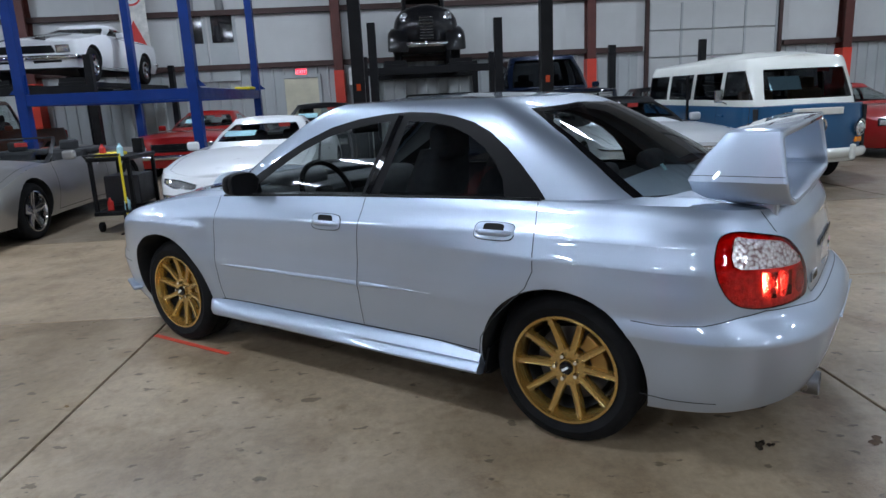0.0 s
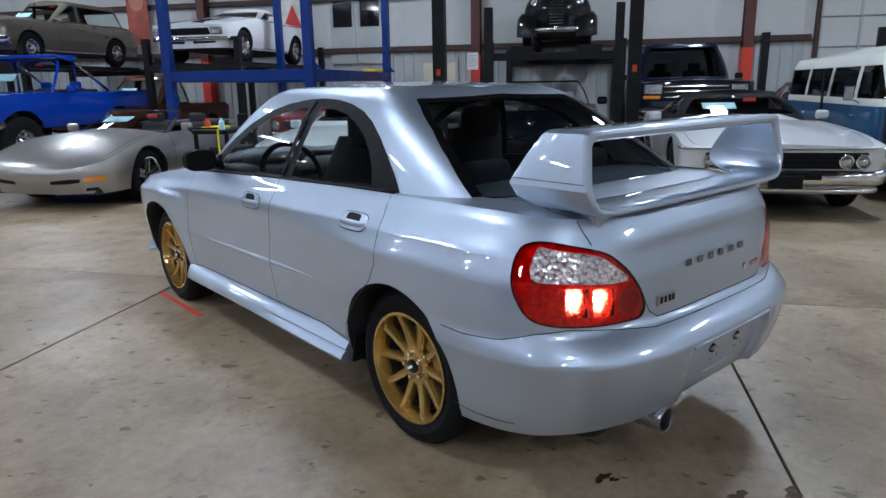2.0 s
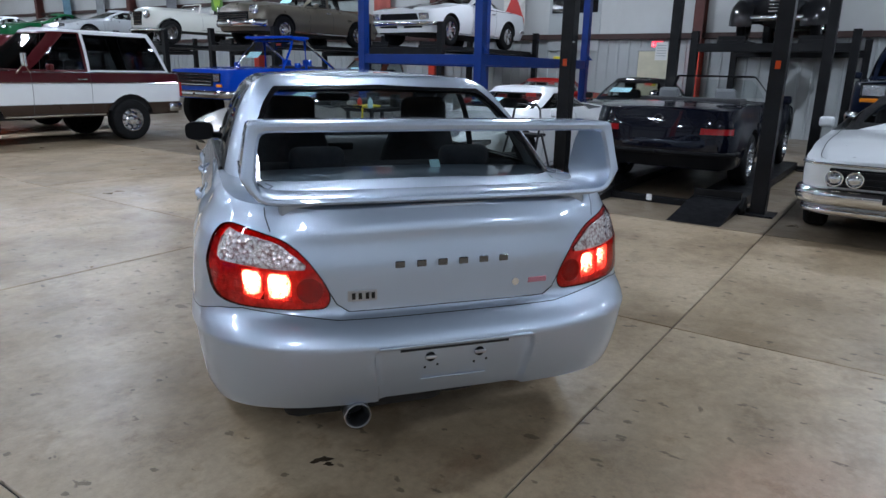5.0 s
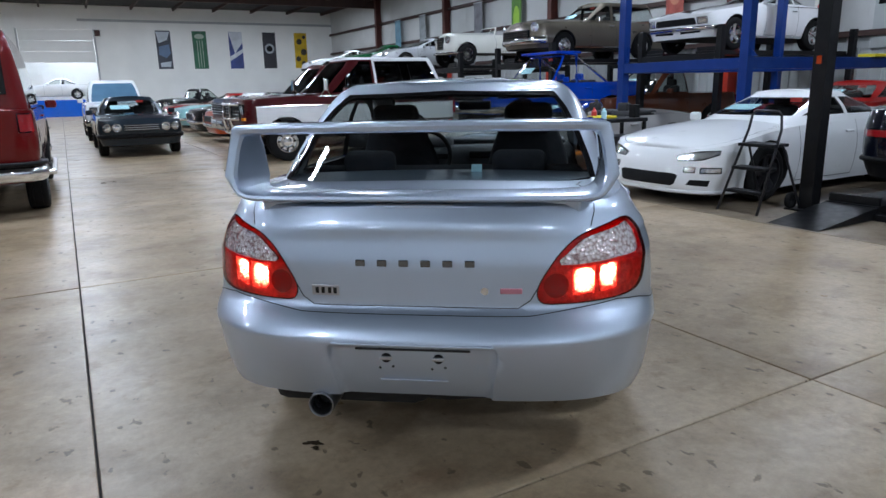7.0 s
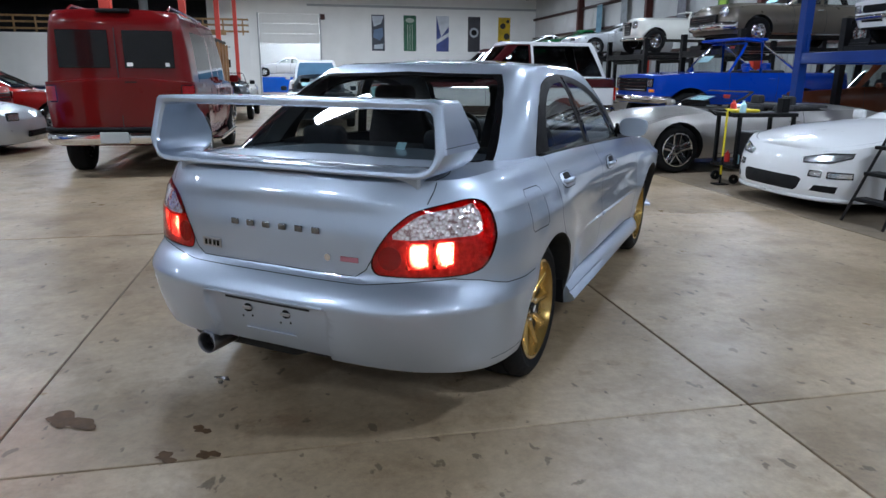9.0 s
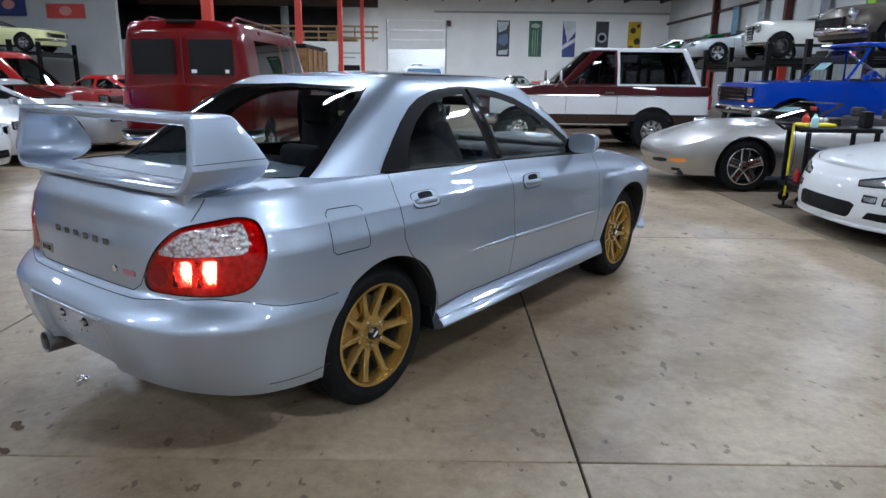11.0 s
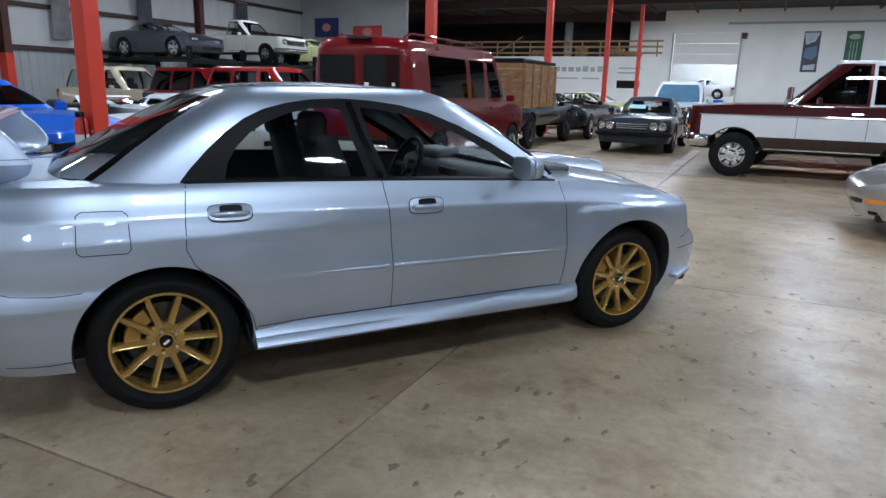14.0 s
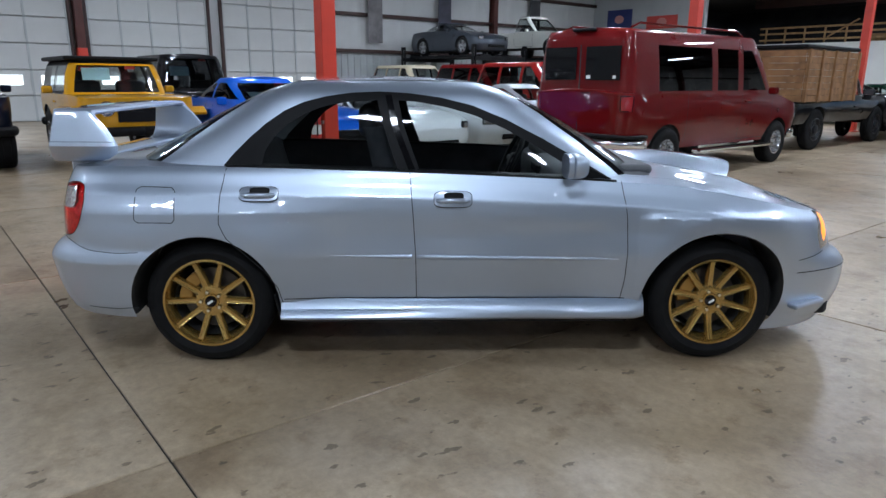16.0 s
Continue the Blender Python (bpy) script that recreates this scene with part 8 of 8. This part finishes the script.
parked(MUSCLE, "yellow_compact", -18.1, 24.3, -90, "pale yellow nineteen-sixties compact up on the rack", "car", LEMON, 2.25)
# west side of the aisle, further along
parked(OLDIE, "black_roadster", -3.5, 18.3, 0, "shiny black open car with wire wheels and chrome grille", "car", BLACKP, cabin=(-1.2, -0.5, 0.1, 0.35, 1.4, 0.48), open_top=True)
parked(SEDAN, "maroon_saloon", -5.9, 22.4, -90, "dark red four-door car with chrome grille", "car", MAROON)
parked(MUSCLE, "green_muscle_car", -5.9, 25.4, -90, "dark green muscle car", "car", DARKGREEN)
parked(SEDAN, "cream_saloon", -5.9, 30.2, -90, "cream yellow four-door car with chrome grille", "car", LEMON)
parked(SEDAN, "white_saloon", -5.9, 33.2, -90, "plain white four-door car with chrome grille", "car", WHITE)
parked(SEDAN, "red_saloon", -8.0, 13.3, -90, "dark red four-door car parked nose out", "car", REDP)
parked(SEDAN, "blue_saloon", -10.5, 20.0, -90, "dark blue four-door car parked nose out", "car", DARKBLUE)
# east side of the aisle, further along
parked(MUSCLE, "orange_muscle_car", 3.6, 16.2, 90, "orange-red muscle car with round lamps", "car", ORANGE)
parked(MUSCLE, "black_striped_car", 3.6, 19.2, 90, "black muscle car with a long hood", "car", BLACKP)
parked(MUSCLE, "aqua_cruiser", 3.6, 22.4, 90, "pale aqua nineteen-fifties cruiser", "car", AQUA, roofmat=WHITE)
parked(MUSCLE, "red_cruiser", 3.6, 25.6, 90, "bright red chromed two-door car beside the aisle", "car", REDP)
parked(OLDIE, "dark_roadster", 3.4, 31.0, 120, "black open nineteen-thirties car with its hood up", "car", BLACKP, z=0.0)
parked(SEDAN, "white_hatchback", -2.6, V1 + 4.5, 90, "white hatchback standing in the next room", "car", WHITE, z=1.1)
blue_stand = slab("blue_stand", -4.4, -0.8, V1 + 3.6, V1 + 5.4, 0.0, 1.08, AZURE, None, "", 0.03)
tagged(blue_stand, "blue covered stand under the white car", "stand")
# up on the east racks
parked(WAGON, "brown_panel_wagon", 11.6, 12.4, 90, "grey-brown nineteen-fifties panel wagon up on a rack", "car", KHAKI, 2.05, L=5.2, wb=2.95, fo=1.0, style="disc", rimmat=CHROME, top=[(-3, 1.05), (-1, 1.05), (0.6, 1.02), (1.6, 1.0), (2.6, 0.9)], low=0.3, posts=(-0.45,), cabin=(-2.5, -2.1, -0.1, 0.7, 1.62, 0.6), bumpers=((0.5, 0.2, 0.07, True, CHROME), (0.5, 0.12, 0.05, False, CHROME)), lamps=((0.72, 0.84, 0.1, 0.1, "round", True),), grille=(1.2, 0.56, 0.78, CHROME, 4), crown=0.12, tuck=0.2, ends=(3.0, 2.8), cab_n=3.2, trim_chrome=True, paper=(0.3, 1.25))
parked(OLDIE, "white_roadster", 11.4, 17.2, 90, "white nineteen-thirties roadster up on a rack", "car", CREAM, 2.05, open_top=True, cabin=(-1.2, -0.5, 0.1, 0.35, 1.35, 0.48))
parked(SPORT, "silver_coupe", 11.2, 22.0, 90, "silver two-door coupe up on a rack", "car", SILVERB, 2.05)
parked(SPORT, "green_coupe", 11.2, 26.2, 90, "green two-door car raised on a rack", "car", GREEN, 2.05)
parked(SPORT, "white_coupe_far", 11.0, 30.5, 90, "white two-door car raised on a rack", "car", WHITE, 2.05)
# under the east racks
parked(PICKUP, "rust_pickup", 11.4, 9.6, 90, "rust-brown old pickup under the lift", "truck", RUST, paper=(0.25, 1.4))
parked(MUSCLE, "orange_coupe", 12.0, 4.62, 90, "orange-red muscle car under the blue lift", "car", REDP, bands=(), paper=(0.25, 1.1))
parked(SEDAN, "dark_convertible", 11.0, 1.9, 90, "dark open car with a price sheet", "car", BLACKP, paper=(0.25, 1.12))
parked(SEDAN, "black_coupe", 12.6, -6.2, 90, "black two-door car close to the wall", "car", BLACKP)
parked(SPORT, "red_wedge_car", 9.3, -8.75, 90, "bright red low wedge-shaped sports car", "car", REDP)
# stake truck with a timber bed
vehicle("stake_truck", at(-4.0, 14.0, 0, 0), "old black truck with a tall timber cargo bed", "truck", BLACKP, 5.2, 1.9, 3.3, 0.75, 0.42, 0.24, [(-4, 0.95), (0.6, 1.0), (1.4, 1.08), (2.6, 1.05)], 0.55, 0.2, "disc", DARK_ALLOY, (5, 3), cabin=(0.2, 0.3, 0.85, 1.15, 1.85, 0.6), seats=False, bumpers=((0.55, 0.1, 0.08, True, BLACK),), lamps=((0.5, 0.95, 0.1, 0.1, "round", True),))
stk = bpy.data.objects["stake_truck"]
DARKWOOD = mat("weathered_brown_timber", (0.27, 0.135, 0.055), 0.7, 0, 0.3, 5, 0.1, 30)
for k in range(8):
    for sd in (1, -1):
        part("bed_board", box(0.03, 2.5, 0.121, sd * 0.98, -1.35, 1.06 + 0.125 * k, 0.006), DARKWOOD, stk)
    part("tail_board", box(1.94, 0.03, 0.121, 0, -2.62, 1.06 + 0.125 * k, 0.006), DARKWOOD, stk)
for sd in (1, -1):
    for y in (-2.55, -1.95, -1.35, -0.75, -0.15):
        part("bed_stake", box(0.04, 0.07, 1.02, sd * 1.015, y, 1.5, 0.006), DARKWOOD, stk)
part("bed_cover", box(1.98, 2.6, 0.08, 0, -1.35, 2.06, 0.03), BLACK, stk, "dark canvas bed cover")


# ---------------------------------------------------------------- lifts and racks
def four_post(u0, u1, v0, v1, high, deck, material, name, label, beams=(), tall=None, sec=0.14, ramps=True, group="lifts"):
    own = empty(name, at((u0 + u1) / 2, (v0 + v1) / 2, 0, 90), label, "car lift", group)
    hx, hy = (v1 - v0) / 2, (u1 - u0) / 2
    for sx in (-1, 1):
        for sy in (-1, 1):
            h = tall if (tall and sy > 0) else high
            a, w = sec / 2, 0.025
            chan = [(-a, -a), (-a + w, -a), (-a + w, a - w), (a - w, a - w), (a - w, -a), (a, -a), (a, a), (-a, a)]
            part("post", prism([(x, -y * sy if sy < 0 else y) for x, y in chan], h, None, 0.003, None, 1), material, own, "", pose(sx * hx, sy * hy, 0))
            part("foot_plate", box(0.34, 0.34, 0.02, sx * hx, sy * hy, 0.01, 0.004), material, own)
            part("lock_ladder", box(0.05, 0.012, h - 0.2, sx * hx, sy * hy, h / 2), STEEL, own)
    for z in beams:
        for sy in (-1, 1):
            part("cross_beam", box(2 * hx, 0.12, 0.17, 0, sy * hy, z, 0.008), material, own)
    if deck is not None:
        for sy in (-1, 1):
            part("cross_beam", box(2 * hx, 0.12, 0.16, 0, sy * hy, deck - 0.14, 0.008), material, own)
        if ramps:
            for sx in (-1, 1):
                part("runway", box(0.52, 2 * hy, 0.1, sx * 0.72, 0, deck - 0.052, 0.006), material, own)
                part("stop_bar", box(0.5, 0.04, 0.08, sx * 0.72, hy - 0.05, deck + 0.04), material, own)
    return own


# blue empty lift before the striped car
bl = four_post(7.0, 11.5, 3.32, 5.93, 3.9, None, LIFT_BLUE, "blue_lift", "tall blue four-post car lift, empty", (1.62,), None, 0.15, False)
for sx in (-1, 1):
    part("side_beam", box(0.12, 4.5, 0.18, sx * 1.305, 0, 1.62, 0.008), LIFT_BLUE, bl)
    for sy in (-1, 1):
        part("gusset", prism([(0, 0), (0.3, 0), (0, 0.3)], 0.012, None, 0, pose(-sx * 0.0, 0, 0)), LIFT_BLUE, bl, "", pose(sx * 1.2, sy * 2.25, 1.72, 90, 0, 90 - 90 * sx))
part("yellow_tray", box(0.3, 0.5, 0.05, -1.3, -1.2, 1.74, 0.01), YELLOW, bl, "yellow tray on the side beam")
# black lift with the cabriolet, lowered
lf = four_post(4.6, 8.9, -1.72, 0.6, 2.75, 0.13, LIFT_BLACK, "black_lift", "black four-post car lift, lowered under the cabriolet", (), 2.75, 0.15)
for sx in (-1, 1):
    part("approach_ramp", prism([(0, 0), (0.95, 0), (0.95, 0.12)], 0.52, None, 0.003, pose(0, 0, 0, 90, 0, 0)), LIFT_BLACK, lf, "sloping steel approach ramp", pose(sx * 0.72 + 0.26, 2.15 + 0.95, 0.002, 0, 0, -90))
    part("caster", lathe([(0.03, -0.025), (0.085, -0.02), (0.09, 0), (0.085, 0.02), (0.03, 0.025)], "X", 24, close=True), RUBBER, lf, "black rubber caster", pose(sx * 1.16 + 0.13, 2.15 + 0.12, 0.1), True)
    part("post_label", box(0.05, 0.004, 0.08, sx * 1.16, 2.24, 1.55), ORANGE, lf, "orange label on the post")
part("front_plate", box(0.06, 0.01, 0.07, 0.0, 2.22, 0.06), WHITE_PAPER, lf)
four_post(11.3, 15.0, -1.9, 0.9, 2.3, 2.12, LIFT_BLACK, "black_lift", "black four-post car lift holding the old truck", ())
four_post(9.9, 14.6, 5.95 + 0.2, 8.35, 2.5, 2.0, LIFT_BLACK, "black_lift", "black four-post car lift holding the striped car", ())
for v in (12.4, 17.2, 22.0, 26.2, 30.5):
    four_post(9.4, 13.9, v - 1.3, v + 1.3, 2.45, 2.05, LIFT_BLACK, "black_lift", "black four-post car lift with a car on top", ())
for v in (15.4, 19.9, 24.3):
    four_post(-20.3, -15.9, v - 1.3, v + 1.3, 2.6, 2.25, LIFT_BLACK, "black_lift", "black four-post car lift with a car on top", ())
for u, v, h in ((12.5, -4.95, 2.4), (13.5, -7.6, 2.5)):
    p = part("lift_column", box(0.16, 0.16, h, 0, 0, h / 2, 0.01), LIFT_BLACK, None, "", at(u, v, 0))
    tagged(p, "single black lift column", "car lift", "lift columns")
notice = empty("notice_sheet", at(9.5, 1.0, 1.85, -90), "white notice taped to a lift post", "notice")
part("sheet", box(0.22, 0.006, 0.32), WHITE_PAPER, notice)
for k in range(5):
    part("text_bar", box(0.16, 0.003, 0.012, 0, -0.005, 0.1 - 0.045 * k), GREY_METAL, notice)

# ---------------------------------------------------------------- small things on the floor
# step ladder before the white coupe
ladder = empty("step_ladder", at(4.13, 0.9, 0, 90), "dark grey folding step ladder with three treads", "ladder")
for sx in (-1, 1):
    part("front_rail", tube([(sx * 0.24, 0.3, 0.01), (sx * 0.19, -0.05, 0.86), (sx * 0.17, -0.06, 1.0)], 0.014, 8), DARK_ALLOY, ladder, "", None, True)
    part("rear_rail", tube([(sx * 0.24, -0.42, 0.01), (sx * 0.2, -0.08, 0.70)], 0.013, 8), DARK_ALLOY, ladder)
part("top_bow", tube([(-0.17, -0.06, 1.0), (-0.13, -0.06, 1.05), (0.13, -0.06, 1.05), (0.17, -0.06, 1.0)], 0.014, 8), DARK_ALLOY, ladder, "", None, True)
for z, y, d in ((0.22, 0.2, 0.14), (0.46, 0.12, 0.17), (0.70, 0.0, 0.26)):
    part("tread", box(0.42, d, 0.035, 0, y - 0.04, z, 0.008), BLACK, ladder, "black ribbed tread")
# tool cart between the sports cars
cart = empty("tool_cart", at(4.55, 3.55, 0, 90), "black tool cart with a yellow cloth on top", "cart")
part("top_tray", box(0.5, 0.85, 0.05, 0, 0, 0.86, 0.012), BLACK, cart)
part("lower_tray", box(0.5, 0.85, 0.05, 0, 0, 0.22, 0.012), BLACK, cart)
part("drawer_box", box(0.42, 0.5, 0.36, 0.0, -0.12, 0.46, 0.015), DARK_ALLOY, cart)
for sx in (-1, 1):
    for sy in (-1, 1):
        part("upright", box(0.04, 0.04, 0.64, sx * 0.22, sy * 0.38, 0.54), BLACK, cart)
        part("castor", lathe([(0.02, -0.02), (0.06, -0.018), (0.06, 0.018), (0.02, 0.02)], "X", 18, close=True), RUBBER, cart, "", pose(sx * 0.2, sy * 0.36, 0.06), True)
    for z in (0.7, 0.55, 0.4):
        part("bottle", lathe([(0, 0), (0.035, 0), (0.035, 0.1), (0.012, 0.13), (0.012, 0.15), (0, 0.15)], "Z", 12), RED_PLASTIC if sx > 0 else PAPER, cart, "plastic bottle", pose(sx * 0.1, 0.3 - 0.05 * z, 0.245 if z < 0.5 else 0.885, 0, 0, 0))
part("handle", tube([(-0.2, 0.44, 0.84), (-0.2, 0.56, 0.92), (0.2, 0.56, 0.92), (0.2, 0.44, 0.84)], 0.014, 8), BLACK, cart, "", None, True)
part("cloth", box(0.26, 0.36, 0.04, 0.05, 0.18, 0.905, 0.018), YELLOW, cart, "crumpled yellow cloth")
part("box", box(0.12, 0.1, 0.18, -0.1, -0.3, 0.975, 0.01), BLACK, cart)
pole = empty("measuring_pole", at(4.0, 3.35, 0, 90), "upright yellow and black striped pole on a small foot", "pole")
for k in range(8):
    part("pole_section", lathe([(0, 0), (0.014, 0), (0.014, 0.115), (0, 0.115)], "Z", 10), YELLOW if k % 2 else BLACK if k < 3 else YELLOW, pole, "", pose(0, 0, 0.012 + 0.115 * k))
part("foot", box(0.16, 0.16, 0.012, 0, 0, 0.006), BLACK, pole)
# fire extinguisher on the first red post
ext = empty("fire_extinguisher", at(-4.75, 1.688, 0.79, 0), "red fire extinguisher hung on a red post", "extinguisher")
part("cylinder", lathe([(0, -0.22), (0.06, -0.22), (0.07, -0.2), (0.07, 0.14), (0.05, 0.19), (0.02, 0.21), (0, 0.21)], "Z", 24), RED_PLASTIC, ext, "", pose(0, -0.075, 0), True)
part("valve", box(0.05, 0.09, 0.06, 0, -0.085, 0.235, 0.01), BLACK, ext)
part("label_sheet", lathe([(0.0712, -0.10), (0.0712, 0.02)], "Z", 24), WHITE_PAPER, ext, "white paper label", pose(0, -0.075, 0), True)
part("hose", tube([(0.02, -0.09, 0.24), (0.075, -0.10, 0.20), (0.085, -0.10, 0.0), (0.08, -0.10, -0.12)], 0.010, 8), BLACK, ext, "black rubber hose", None, True)
part("bracket", box(0.16, 0.02, 0.04, 0, -0.008, 0.05), STEEL, ext)
# dried spill and a wet drip behind the silver car
def puddle(name, spots, material, label, z):
    bm = bmesh.new()
    for cx_, cy_, r_, seed in spots:
        rng = random.Random(seed)
        ph = [rng.uniform(0, 6.3) for _ in range(4)]
        vs = []
        for k in range(30):
            a = 2 * math.pi * k / 30
            rr = r_ * (1 + 0.3 * math.sin(2 * a + ph[0]) + 0.2 * math.sin(3 * a + ph[1]) + 0.14 * math.sin(5 * a + ph[2]) + 0.08 * math.sin(9 * a + ph[3]))
            vs.append(bm.verts.new((cx_ + 1.5 * rr * math.cos(a), cy_ + rr * math.sin(a), 0)))
        bm.faces.new(vs)
    tagged(part(name, bm, material, None, "", pose(0, 0, z)), label, "stain", kind="stuff")


puddle("floor_stain", ((-0.715, -2.51, 0.062, 4), (-0.20, -2.33, 0.024, 7), (-0.17, -2.53, 0.028, 9), (-0.05, -2.45, 0.026, 2)), mat("brown_damp_stain", (0.075, 0.038, 0.013), 0.6, 0, 0.35, 14, 0, 60, 0, 0.25), "brown damp stains on the concrete floor", 0.0035)
puddle("wet_drip", ((-0.45, -1.95, 0.021, 3), (-0.43, -1.985, 0.012, 5)), mat("wet_concrete", (0.05, 0.037, 0.026), 0.25, 0, 0.2, 9), "small wet drips under the tailpipe", 0.0037)
